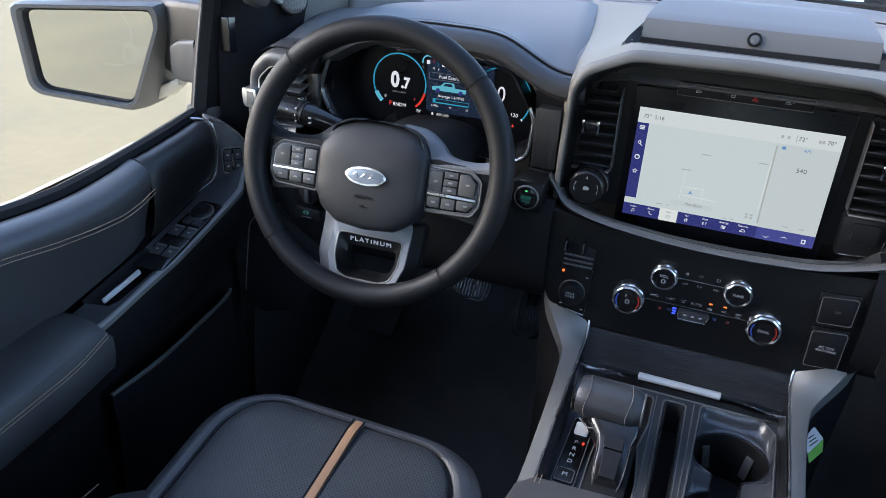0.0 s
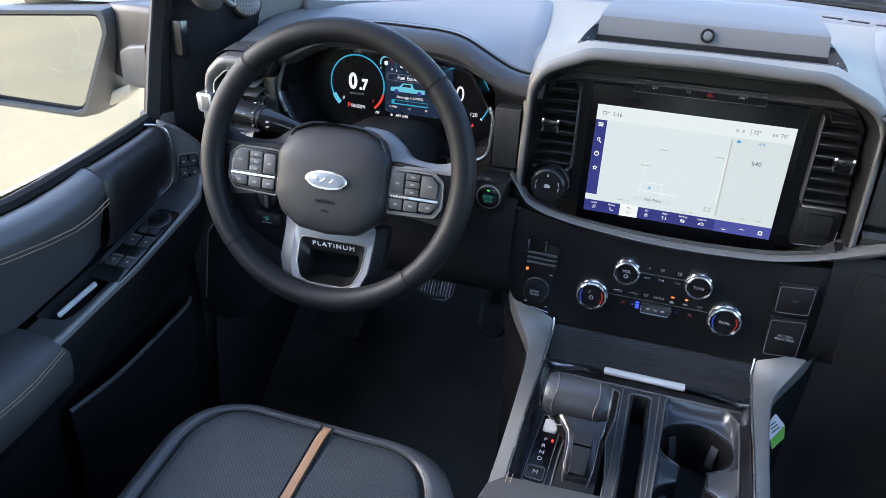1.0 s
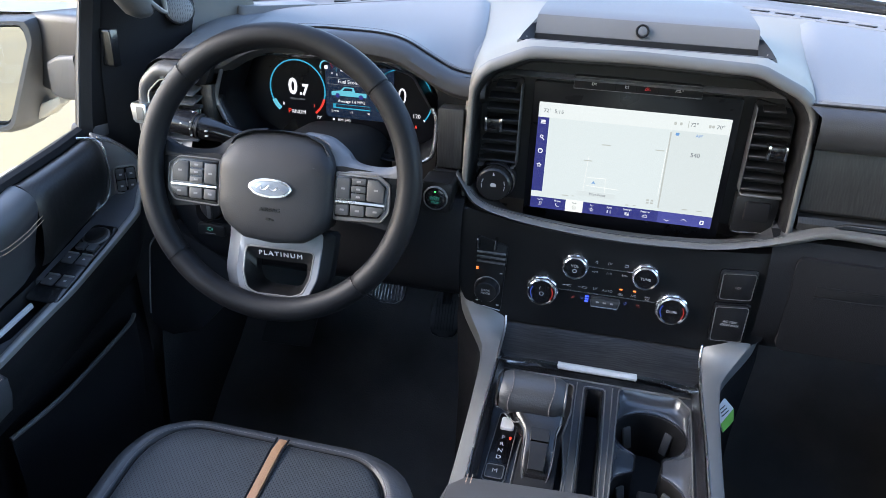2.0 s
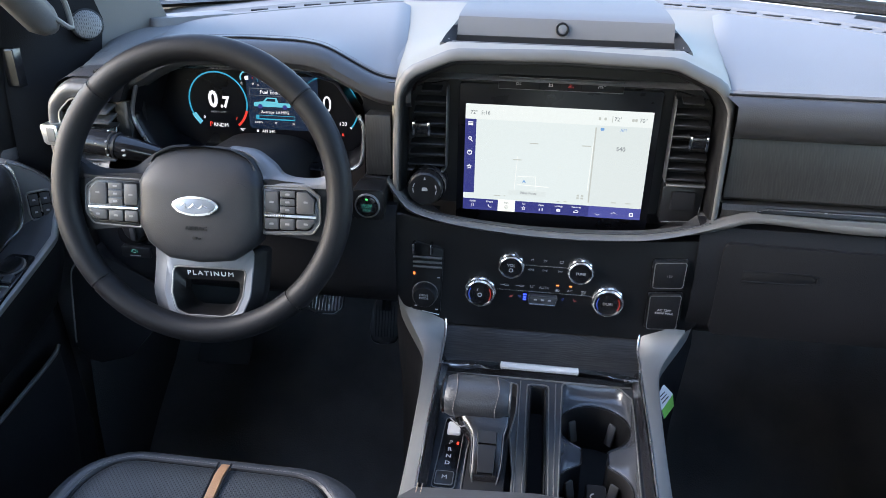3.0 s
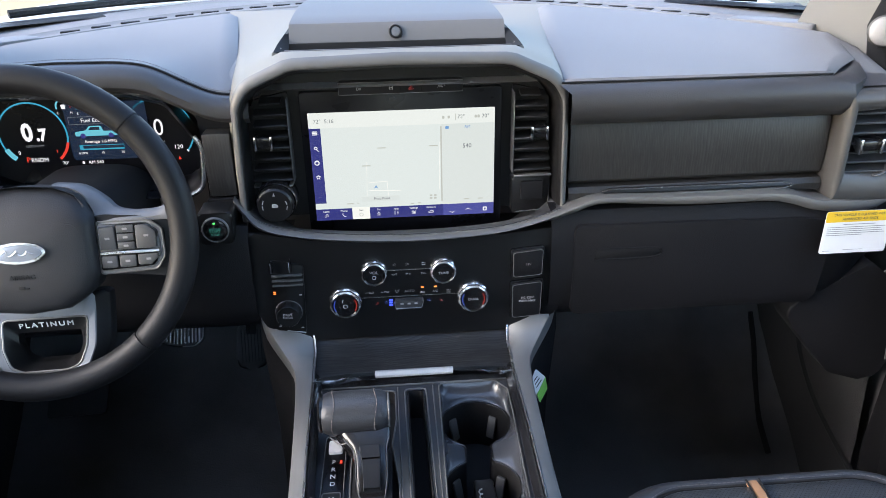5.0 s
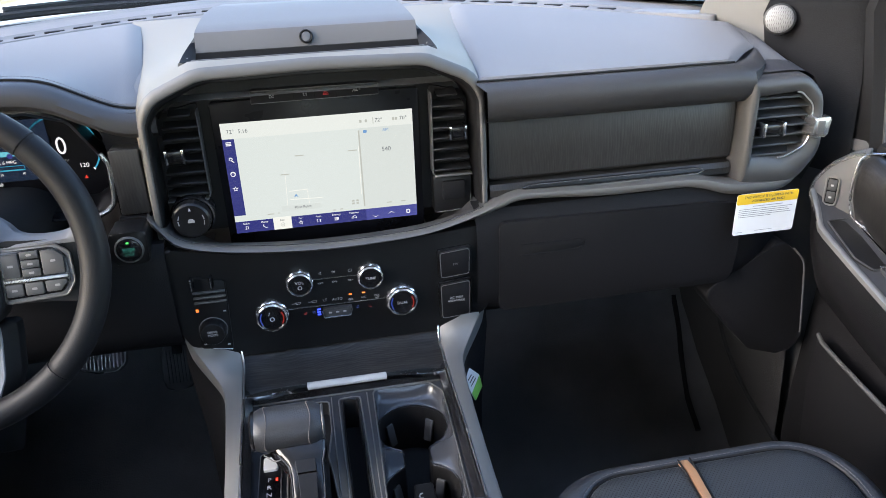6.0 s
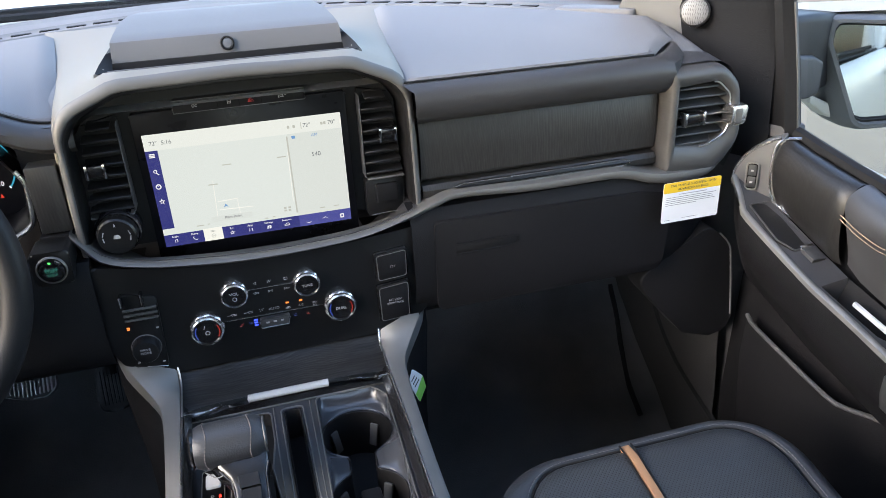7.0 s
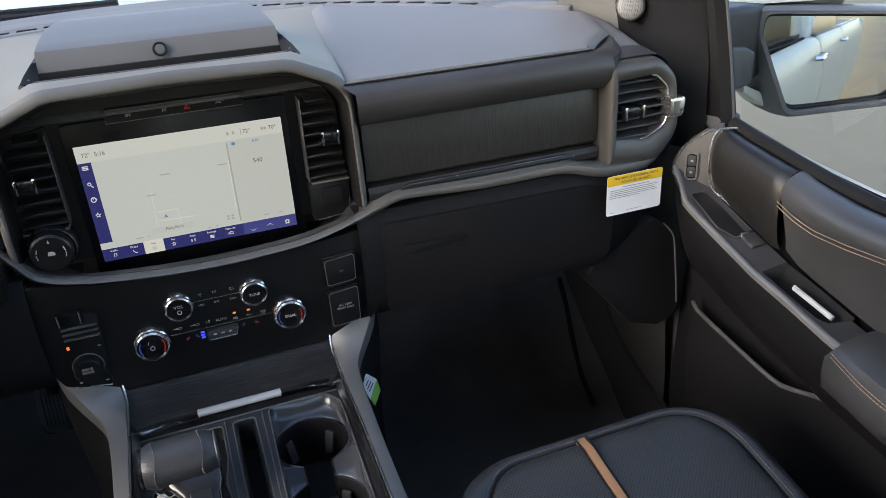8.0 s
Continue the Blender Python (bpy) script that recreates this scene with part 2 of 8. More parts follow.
def dotted_metal():
    m = material("speaker mesh", (0.15, 0.15, 0.15), 0.5, metal=0.4)
    n, ln = m.node_tree.nodes, m.node_tree.links.new
    b = n["Principled BSDF"]
    tc = n.new("ShaderNodeTexCoord")
    vo = n.new("ShaderNodeTexVoronoi")
    vo.inputs["Scale"].default_value, vo.inputs["Randomness"].default_value = 520, 0.0
    ln(tc.outputs["Object"], vo.inputs["Vector"])
    hole = n.new("ShaderNodeMapRange")
    hole.inputs["From Min"].default_value, hole.inputs["From Max"].default_value = 0.3, 0.42
    ln(vo.outputs["Distance"], hole.inputs["Value"])
    old = b.inputs["Base Color"].links[0].from_socket
    mix = n.new("ShaderNodeMix")
    mix.data_type = "RGBA"
    mix.inputs[6].default_value = (0.03, 0.03, 0.03, 1)
    ln(hole.outputs[0], mix.inputs["Factor"])
    ln(old, mix.inputs[7])
    ln(mix.outputs[2], b.inputs["Base Color"])
    return m


MESH = dotted_metal()


def glass_material():
    m = bpy.data.materials.new("clear glass")
    m.use_nodes = True
    n, ln = m.node_tree.nodes, m.node_tree.links.new
    clear, gloss, mix = n.new("ShaderNodeBsdfTransparent"), n.new("ShaderNodeBsdfGlossy"), n.new("ShaderNodeMixShader")
    clear.inputs[0].default_value = (0.93, 0.95, 0.94, 1)
    gloss.inputs["Roughness"].default_value = 0.02
    mix.inputs[0].default_value = 0.045
    ln(clear.outputs[0], mix.inputs[1])
    ln(gloss.outputs[0], mix.inputs[2])
    ln(mix.outputs[0], n["Material Output"].inputs[0])
    return m


GLASS = glass_material()
MIRROR = material("mirror glass", (0.72, 0.725, 0.7), 0.03, metal=1.0, vary=0.02)


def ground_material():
    """Tan concrete, coloured darker and greyer where the truck shades the passenger's side."""
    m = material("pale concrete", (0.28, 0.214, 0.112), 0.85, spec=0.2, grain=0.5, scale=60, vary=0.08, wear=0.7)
    n, ln = m.node_tree.nodes, m.node_tree.links.new
    b = n["Principled BSDF"]
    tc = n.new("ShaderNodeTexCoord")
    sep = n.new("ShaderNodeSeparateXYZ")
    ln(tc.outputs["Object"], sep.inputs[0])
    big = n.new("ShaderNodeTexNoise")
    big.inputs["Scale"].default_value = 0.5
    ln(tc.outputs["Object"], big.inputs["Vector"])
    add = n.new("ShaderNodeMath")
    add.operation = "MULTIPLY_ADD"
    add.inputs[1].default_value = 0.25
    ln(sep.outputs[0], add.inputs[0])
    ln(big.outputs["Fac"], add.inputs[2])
    sp = n.new("ShaderNodeTexNoise")
    sp.inputs["Scale"].default_value, sp.inputs["Detail"].default_value = 9, 7
    ln(tc.outputs["Object"], sp.inputs["Vector"])
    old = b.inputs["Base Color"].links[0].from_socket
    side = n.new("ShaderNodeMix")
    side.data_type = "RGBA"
    # This darker tone stands in for the truck's shade on the ground.
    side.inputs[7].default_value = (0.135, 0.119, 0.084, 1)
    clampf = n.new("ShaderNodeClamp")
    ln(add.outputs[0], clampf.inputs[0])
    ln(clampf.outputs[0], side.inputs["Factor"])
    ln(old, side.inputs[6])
    mix = n.new("ShaderNodeMix")
    mix.data_type, mix.blend_type = "RGBA", "OVERLAY"
    mix.inputs["Factor"].default_value = 0.12
    ln(side.outputs[2], mix.inputs[6])
    ln(sp.outputs["Fac"], mix.inputs[7])
    ln(mix.outputs[2], b.inputs["Base Color"])
    return m


GROUND = ground_material()

# ---- modelling tools ----
HELD = {}


def thing(name, label, category, base=(0, 0, 0), m=None, group="", kind=""):
    """A top-level Empty. With m its parts are built in its own frame, else in the world's."""
    ob = tagged(new(name), label, category, group, kind)
    ob.matrix_basis = m if m is not None else Matrix.Translation(base)
    HELD[ob.name] = Matrix.Identity(4) if m is not None else Matrix.Translation(base).inverted()
    ob.empty_display_size = 0.05
    return ob


def part(name, bm, mat, parent=None, label="", smooth=38, kind=""):
    """One mesh object under a thing or a part."""
    bmesh.ops.recalc_face_normals(bm, faces=bm.faces[:])
    me = bpy.data.meshes.new(name)
    bm.to_mesh(me)
    bm.free()
    me.materials.append(mat)
    for p in me.polygons:
        p.use_smooth = True
    me.set_sharp_from_angle(angle=radians(smooth))
    ob = new(name, me)
    if parent is not None:
        ob.parent = parent
        if parent.name in HELD:
            ob.matrix_parent_inverse = HELD[parent.name]
    return tagged(ob, label, kind=kind)


def quads(bm, rows, ring=False, cap0=False, cap1=False):
    """Faces between rows of points; ring closes each row."""
    vs = [[bm.verts.new(p) for p in row] for row in rows]
    n = len(vs[0])
    for a, b in zip(vs, vs[1:]):
        for i in range(n if ring else n - 1):
            j = (i + 1) % n
            try:
                bm.faces.new((a[i], a[j], b[j], b[i]))
            except ValueError:
                pass
    if cap0:
        bm.faces.new(vs[0])
    if cap1:
        bm.faces.new(vs[-1][::-1])
    return vs


def loft(rows, ring=False, cap0=False, cap1=False, weld=True):
    bm = bmesh.new()
    quads(bm, rows, ring, cap0, cap1)
    if weld:
        bmesh.ops.remove_doubles(bm, verts=bm.verts[:], dist=1e-5)
    return bm


def rounded(pts, r, n=5):
    """A closed outline of 2D points with its corners rounded; r is one radius or one each."""
    out, k = [], len(pts)
    for i, p in enumerate(pts):
        rad = r[i] if isinstance(r, (list, tuple)) else r
        p, a, b = Vector(p), Vector(pts[i - 1]), Vector(pts[(i + 1) % k])
        da, db = (a - p), (b - p)
        la, lb = da.length, db.length
        da, db = da / la, db / lb
        ang = math.acos(max(-1, min(1, da.dot(db))))
        if rad <= 0 or ang > 3.1:
            out.append(p)
            continue
        cut = min(rad / math.tan(ang / 2), la * 0.48, lb * 0.48)
        p0, p1 = p + da * cut, p + db * cut
        for j in range(n + 1):
            t = j / n
            out.append(p0 * (1 - t) ** 2 + p * 2 * t * (1 - t) + p1 * t * t)
    return [(q[0], q[1]) for q in out]


def smooth_line(pts, n):
    """n points evenly along a Catmull-Rom curve through pts (any dimension)."""
    P = [np.array(p, float) for p in pts]
    P = [2 * P[0] - P[1]] + P + [2 * P[-1] - P[-2]]
    fine = []
    for i in range(1, len(P) - 2):
        for t in np.linspace(0, 1, 24, endpoint=False):
            a, b, c, d = P[i - 1 : i + 3]
            fine.append(0.5 * (2 * b + (c - a) * t + (2 * a - 5 * b + 4 * c - d) * t * t + (3 * b - a - 3 * c + d) * t**3))
    fine.append(P[-2])
    fine = np.array(fine)
    s = np.r_[0, np.cumsum(np.linalg.norm(np.diff(fine, axis=0), axis=1))]
    return [tuple(np.array([np.interp(u, s, fine[:, k]) for k in range(fine.shape[1])])) for u in np.linspace(0, s[-1], n)]


def even(pts, n):
    """n points evenly along a broken line."""
    P = np.array(pts, float)
    s = np.r_[0, np.cumsum(np.linalg.norm(np.diff(P, axis=0), axis=1))]
    return [tuple(np.interp(u, s, P[:, k]) for k in range(P.shape[1])) for u in np.linspace(0, s[-1], n)]


def slab(outline, d0, d1, axis="y", bevel=0.0015, seg=2):
    """A plate of that outline between d0 (its face) and d1. axis y: outline in x, z; x: in y, z; z: in x, y."""
    put = {"y": lambda u, v, d: (u, d, v), "x": lambda u, v, d: (d, u, v), "z": lambda u, v, d: (u, v, d)}[axis]
    bm = bmesh.new()
    a = [bm.verts.new(put(u, v, d0)) for u, v in outline]
    b = [bm.verts.new(put(u, v, d1)) for u, v in outline]
    face = bm.faces.new(a)
    bm.faces.new(b[::-1])
    for i in range(len(a)):
        j = (i + 1) % len(a)
        bm.faces.new((a[i], b[i], b[j], a[j]))
    if bevel:
        bmesh.ops.bevel(bm, geom=list(face.edges), offset=bevel, segments=seg, affect="EDGES", profile=0.5, clamp_overlap=True)
    return bm


def rect(x0, x1, z0, z1, r=0.0, n=3):
    p = [(x0, z0), (x1, z0), (x1, z1), (x0, z1)]
    return rounded(p, r, n) if r else p


def box(x0, x1, y0, y1, z0, z1, bevel=0.002, seg=2):
    bm = bmesh.new()
    bmesh.ops.create_cube(bm, size=1, matrix=Matrix.Translation(((x0 + x1) / 2, (y0 + y1) / 2, (z0 + z1) / 2)) @ Matrix.Diagonal((x1 - x0, y1 - y0, z1 - z0, 1)))
    if bevel:
        bmesh.ops.bevel(bm, geom=bm.edges[:], offset=bevel, segments=seg, affect="EDGES", profile=0.5, clamp_overlap=True)
    return bm


def tube(path, r, n=8, closed=False, flat=1.0):
    """A round bar along 3D points."""
    P = [Vector(p) for p in path]
    k, rows, last = len(P), [], None
    for i, p in enumerate(P):
        a, b = (P[i - 1], P[(i + 1) % k]) if closed else (P[max(i - 1, 0)], P[min(i + 1, k - 1)])
        t = (b - a).normalized()
        u = Vector((0, 0, 1)) if last is None else last
        u = u - t * u.dot(t)
        if u.length < 1e-4:
            u = Vector((0, 1, 0)) - t * t.y
        u.normalize()
        last = u
        w = t.cross(u)
        rad = r[i] if isinstance(r, (list, tuple)) else r
        rows.append([p + (u * math.cos(2 * math.pi * j / n) * flat + w * math.sin(2 * math.pi * j / n)) * rad for j in range(n)])
    if closed:
        rows.append(rows[0])
    return loft(rows, ring=True, cap0=not closed, cap1=not closed)


def lathe(profile, m, n=32, cap0=False, cap1=False, wave=None):
    """Turned shape: profile of (radius, height) round the local z of m. wave(angle, i) scales the radius."""
    rows = []
    for i, (r, h) in enumerate(profile):
        rows.append([m @ Vector((r * (wave(a, i) if wave else 1) * math.cos(a), r * (wave(a, i) if wave else 1) * math.sin(a), h)) for a in [2 * math.pi * j / n for j in range(n)]])
    return loft(rows, ring=True, cap0=cap0, cap1=cap1, weld=False)


def merge(*bms):
    """Several bmeshes joined into one part."""
    out = bmesh.new()
    for bm in bms:
        me = bpy.data.meshes.new("join")
        bm.to_mesh(me)
        bm.free()
        out.from_mesh(me)
        bpy.data.meshes.remove(me)
    return out


def moved(bm, m):
    bmesh.ops.transform(bm, matrix=m, verts=bm.verts[:])
    return bm


def writing(name, text, size, m, mat, parent, depth=0.00015, align="CENTER", wide=1.0, label="", bold=0.0, space=1.0):
    """Lettering as a mesh, in the x, y plane of m."""
    cu = bpy.data.curves.new("type", "FONT")
    cu.body, cu.size, cu.extrude, cu.align_x, cu.align_y = text, size, depth, align, "CENTER"
    cu.resolution_u, cu.offset, cu.space_character = 3, bold, space
    tmp = bpy.data.objects.new("type", cu)
    me = bpy.data.meshes.new_from_object(tmp)
    bpy.data.objects.remove(tmp)
    bpy.data.curves.remove(cu)
    bm = bmesh.new()
    bm.from_mesh(me)
    bpy.data.meshes.remove(me)
    moved(bm, m @ Matrix.Diagonal((wide, 1, 1, 1)))
    return part(name, bm, mat, parent, label, smooth=20)


def facing(x, y, z, lean=0.0):
    """Pose of a plane that faces the rear of the cab, letters upright."""
    return pose(x, y, z, 90 - lean, 0, 0)


def stitches(path, step=0.005, length=0.0033, r=0.0006):
    """Thread dashes along a line."""
    bms, pts = [], even(path, max(2, int(sum((Vector(b) - Vector(a)).length for a, b in zip(path, path[1:])) / step)))
    out = bmesh.new()
    for a, b in zip(pts, pts[1:]):
        a, b = Vector(a), Vector(b)
        t = (b - a)
        mid, half = (a + b) / 2, t.normalized() * length / 2
        up = Vector((0, 0, 1)) if abs(t.normalized().z) < 0.9 else Vector((1, 0, 0))
        s = t.cross(up).normalized() * r
        w = s.cross(t).normalized() * r
        ring = [(s, 1), (w, 1), (-s, 1), (-w, 1)]
        v0 = [out.verts.new(mid - half + d) for d, _ in ring]
        v1 = [out.verts.new(mid + half + d) for d, _ in ring]
        for i in range(4):
            j = (i + 1) % 4
            out.faces.new((v0[i], v0[j], v1[j], v1[i]))
        out.faces.new(v0)
        out.faces.new(v1[::-1])
    return out

# ---- outside ----
bm = bmesh.new()
bmesh.ops.create_grid(bm, x_segments=2, y_segments=2, size=400, matrix=Matrix.Translation((0, 0, -0.8)))
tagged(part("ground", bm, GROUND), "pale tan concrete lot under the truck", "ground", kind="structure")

GLASS_X = 0.845


def ztop(y):
    """Height of the dashboard's top."""
    return 0.845 + (y - 0.95) * 0.09


def yslot(x):
    """Line of the defroster slots."""
    return 1.5 - 0.65 * x * x


# the truck's own white outer skin, seen over the sills and in the door mirrors
for side, s in (("left", -1), ("right", 1)):
    skin = thing("body_side", "white painted outer side of the truck with chrome handles", "truck body", (s * 0.97, -0.6, -0.3), kind="structure")
    for y0, y1, nm in ((0.955, -0.12, "front_door_skin"), (-0.136, -1.05, "rear_door_skin"), (-1.066, -3.2, "bed_side")):
        prof = [(0.868, 0.672), (0.89, 0.665), (0.918, 0.63), (0.955, 0.5), (0.965, 0.3), (0.955, 0.05), (0.965, -0.1), (0.94, -0.3), (0.88, -0.4)]
        dip = lambda y: float(np.interp(y, [0.0, 0.4, 0.62, 0.7, 0.85], [0, -0.012, -0.018, -0.014, 0]))
        ys = sorted([y0, y0 - 0.004, y1 + 0.004, y1] + list(np.linspace(y0 - 0.1, y1 + 0.1, 9)), reverse=True)
        rows = [[(s * x, y, z + (dip(y) if z > 0.6 else 0)) for x, z in prof] for y in ys]
        rows[0] = [(s * (x - 0.01), y0, z) for x, z in prof]
        rows[-1] = [(s * (x - 0.01), y1, z) for x, z in prof]
        part(nm, loft(rows), PAINT, skin)
    for yh in (0.02, -0.9):
        hm = Matrix.Translation((s * 0.945, yh, 0.57))
        hb = part("door_handle", tube([hm @ Vector(p) for p in ((0, 0.07, 0), (s * 0.03, 0.055, 0), (s * 0.035, 0, 0), (s * 0.03, -0.055, 0), (0, -0.07, 0))], 0.014, 8), CHROME, skin, "chrome pull handle")
    part("privacy_glass", loft([[(s * (0.868 - 0.1 * v), y, 0.675 + 0.56 * v) for v in (0, 0.5, 1)] for y in (-0.15, -0.6, -1.02)]), GLOSS, skin, "dark privacy glass of the rear door")
    belt = part("belt_moulding", box(min(s * 0.855, s * 0.885), max(s * 0.855, s * 0.885), -3.1, -0.13, 0.664, 0.68, 0.004), GLOSS, skin, "black window belt moulding")

# cab shell: floor, toe board, firewall, tunnel, roof, rear wall and posts
prof = [(-0.9, 0.0), (0.95, 0.0), (1.1, 0.03), (1.32, 0.2), (1.42, 0.4), (1.44, 0.66)]
rows = [[(x, y, z + 0.004 * math.sin(9 * x)) for y, z in smooth_line(prof, 26)] for x in np.linspace(-0.8, 0.8, 18)]
tagged(part("floor", loft(rows), CARPET), "black carpeted cab floor and toe board", "floor", kind="structure")
rows = []
for y in np.linspace(-0.6, 1.4, 20):
    w = 0.155
    rows.append([(x, y, z) for x, z in smooth_line([(-w - 0.05, -0.01), (-w, 0.12), (-w + 0.02, 0.26), (0, 0.28), (w - 0.02, 0.26), (w, 0.12), (w + 0.05, -0.01)], 20)])
tagged(part("tunnel", loft(rows), CARPET), "black carpeted transmission tunnel", "floor", kind="structure")


def roof_z(x, y):
    return 1.33 - 0.06 * (x / 0.75) ** 4 - 0.3 * max(0, y - 0.1) ** 2


def roof_sheet(lift=0.0, wide=0.74):
    """The roof's skin from the rear wall to the windscreen header."""
    return loft([[(x, y, roof_z(x, y) + lift) for x in np.linspace(-wide, wide, 15)] for y in np.linspace(-1.0, 0.52, 13)])


tagged(part("ceiling", roof_sheet(), HEADLINER), "pale grey cloth headliner", "ceiling", kind="structure")
tagged(part("roof", roof_sheet(0.035, 0.8), PAINT), "white painted cab roof", "roof", kind="structure")
bm = merge(box(-0.82, 0.82, -1.06, -1.0, -0.05, 0.82, 0.01), box(-0.82, -0.6, -1.06, -1.0, 0.82, 1.3, 0.01), box(0.6, 0.82, -1.06, -1.0, 0.82, 1.3, 0.01), box(-0.6, 0.6, -1.06, -1.0, 1.17, 1.3, 0.01))
tagged(part("wall_rear", bm, END_VINYL), "black rear wall of the cab with window opening", "wall", kind="structure")
for s in (-1, 1):
    tagged(part("post_rear", box(*sorted((s * 0.76, s * 0.86)), -0.2, -0.06, 0.6, 1.32, 0.02, 3), HEADLINER), "grey trimmed door post behind the seats", "post", kind="structure")
    tagged(part("sill_rear", box(*sorted((s * 0.78, s * 0.86)), -1.0, -0.4, -0.05, 0.7, 0.02, 3), SOFT), "black trimmed rear door wall", "wall", kind="structure")
    tagged(part("roof_rail", box(*sorted((s * 0.72, s * 0.84)), -1.0, 0.55, 1.24, 1.34, 0.02, 3), HEADLINER), "grey roof rail over the door", "trim", kind="structure")
tagged(part("roof_header", box(-0.76, 0.76, 0.5, 0.58, 1.18, 1.3, 0.02, 3), HEADLINER), "grey header above the windscreen", "trim", kind="structure")

for s in (-1, 1):
    tagged(part("cowl_side", box(*sorted((s * 0.795, s * 0.84)), 0.93, 1.46, -0.06, 0.72, 0.01), CARPET), "black carpeted side of the footwell", "wall", kind="structure")
    rows = [[(s * x, y, z) for x, z in ((0.84, 0.68), (0.9, 0.668), (0.925, 0.64), (0.96, 0.5), (0.97, 0.3), (0.96, -0.1), (0.94, -0.3))] for y in (0.963, 1.6, 2.4, 2.95, 3.05)]
    rows[-1] = [(x * 0.9, y, z) for x, y, z in rows[-1]]
    tagged(part("wing", loft(rows), PAINT), "white painted front wing of the truck", "truck body", kind="structure")
tagged(part("firewall", box(-0.8, 0.8, 1.44, 1.48, 0.3, 0.87, 0.01), CARPET), "black firewall under the windscreen", "wall", kind="structure")
tagged(part("bed", merge(box(-0.86, 0.86, -3.2, -1.08, -0.1, -0.04, 0.01), box(-0.95, 0.95, -3.22, -3.16, -0.3, 0.66, 0.02), box(-0.8, 0.8, -1.12, -1.07, -0.1, 0.78, 0.01)), PAINT), "white painted load bed with closed tailgate", "truck body", kind="structure")

# windscreen, cowl and bonnet
rows = []
for v in np.linspace(0, 1, 9):
    row = []
    for x in np.linspace(-0.78, 0.78, 15):
        yb = 1.6 - 0.62 * x * x
        row.append((x, yb + (0.58 - yb) * v - 0.0 * v, 0.885 + (1.26 - 0.885) * v))
    rows.append(row)
ws = tagged(part("window_windscreen", loft(rows), GLASS), "clear curved windscreen", "window", kind="structure")
ws.visible_shadow = False
rows = [[(x, 1.62 - 0.62 * x * x + d, z) for x in np.linspace(-0.85, 0.85, 19)] for d, z in ((-0.03, 0.882), (0.0, 0.884), (0.02, 0.872), (0.16, 0.86), (0.2, 0.868))]
tagged(part("cowl", loft(rows), SOFT), "black plastic cowl below the windscreen", "cowl", kind="structure")
rows = [[(x, 1.84 - 0.5 * x * x + d, z - 0.03 * (x / 0.8) ** 4) for x in np.linspace(-0.85, 0.85, 19)] for d, z in ((-0.01, 0.83), (0.0, 0.872), (0.03, 0.885), (0.5, 0.88), (1.0, 0.84), (1.3, 0.7), (1.32, 0.3))]
tagged(part("bonnet", loft(rows), PAINT), "white painted truck bonnet", "bonnet", kind="structure")
for x0, x1 in ((-0.65, -0.06), (0.04, 0.66)):
    w = thing("wiper", "black wiper lying along the foot of the windscreen", "wiper", (x0, 1.55, 0.88), group="wipers")
    line = [(x, 1.635 - 0.62 * x * x, 0.897 + 0.004 * math.sin(8 * (x - x0))) for x in np.linspace(x0, x1, 14)]
    part("arm", tube([(x, y + 0.022, z + 0.008) for x, y, z in line[3:]], 0.006, 6), RUBBER, w)
    part("blade", tube(line, 0.007, 6), RUBBER, w)

# ---- dashboard ----
dash = thing("dashboard", "charcoal vinyl dashboard with dark wood and satin grey trim", "dashboard", (0, 1.1, 0.5))

# passenger pad with its rolled front
def pad_row(xl, xr, y, z, n=28):
    return [(xl + (xr - xl) * i / (n - 1), y, z) for i in range(n)]


front = [(0.2245, 0.594, 0.972, 0.786), (0.2215, 0.596, 0.952, 0.7905), (0.2185, 0.599, 0.94, 0.803), (0.2175, 0.601, 0.936, 0.82), (0.2175, 0.598, 0.9395, 0.834)]
front += [(0.207, 0.585, 0.948, 0.842), (0.205, 0.574, 0.9535, 0.8435)]
# the roll turns the corner towards the door and tapers off below
rows = [pad_row(a, b, y, z) + [(b + 0.035 * q, y + 0.03 * q, z), (b + 0.064 * q, y + 0.062 * q, z + 0.002 * q), (b + 0.078 * q, y + 0.088 * q, z + 0.003 * q)] for (a, b, y, z), q in zip(front, (0.04, 0.06, 0.12, 0.3, 0.6, 0.88, 0.98))]
# The roll's shade is in HOOD's colour, the lit top in PAD's.
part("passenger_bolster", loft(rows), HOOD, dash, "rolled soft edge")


def pad_top(s, xl, xr, y0, z0, depth=0.45):
    """Raised stitched pad: xl, xr of y; y0, z0 of x along the front."""
    rows, N = [], 34
    for k, v in enumerate([0, 0.012, 0.03] + list(np.linspace(0.08, 0.96, 14)) + [0.985, 1.0]):
        row = []
        for i in range(N):
            u = i / (N - 1)
            ym = 0.955 + v * depth
            x = xl(ym) + (xr(ym) - xl(ym)) * u
            f = y0(x)
            yb = yslot(x) - 0.055
            y = f + (yb - f) * v
            edge = min(v / 0.012, (1 - v) / 0.015, u / 0.012, (1 - u) / 0.012, 1.0)
            lift = -0.004 + 0.0075 * math.sqrt(max(0, edge)) - (0.012 * min(1, max(0, (x - 0.585) / 0.06)) ** 2 if s < 0 else 0)
            blend = (1 - min(1, v / 0.5)) ** 2
            z = ztop(y) * (1 - blend) + z0(x) * blend if z0 else ztop(y)
            row.append((s * x, y, z + lift))
        rows.append(row)
    return rows


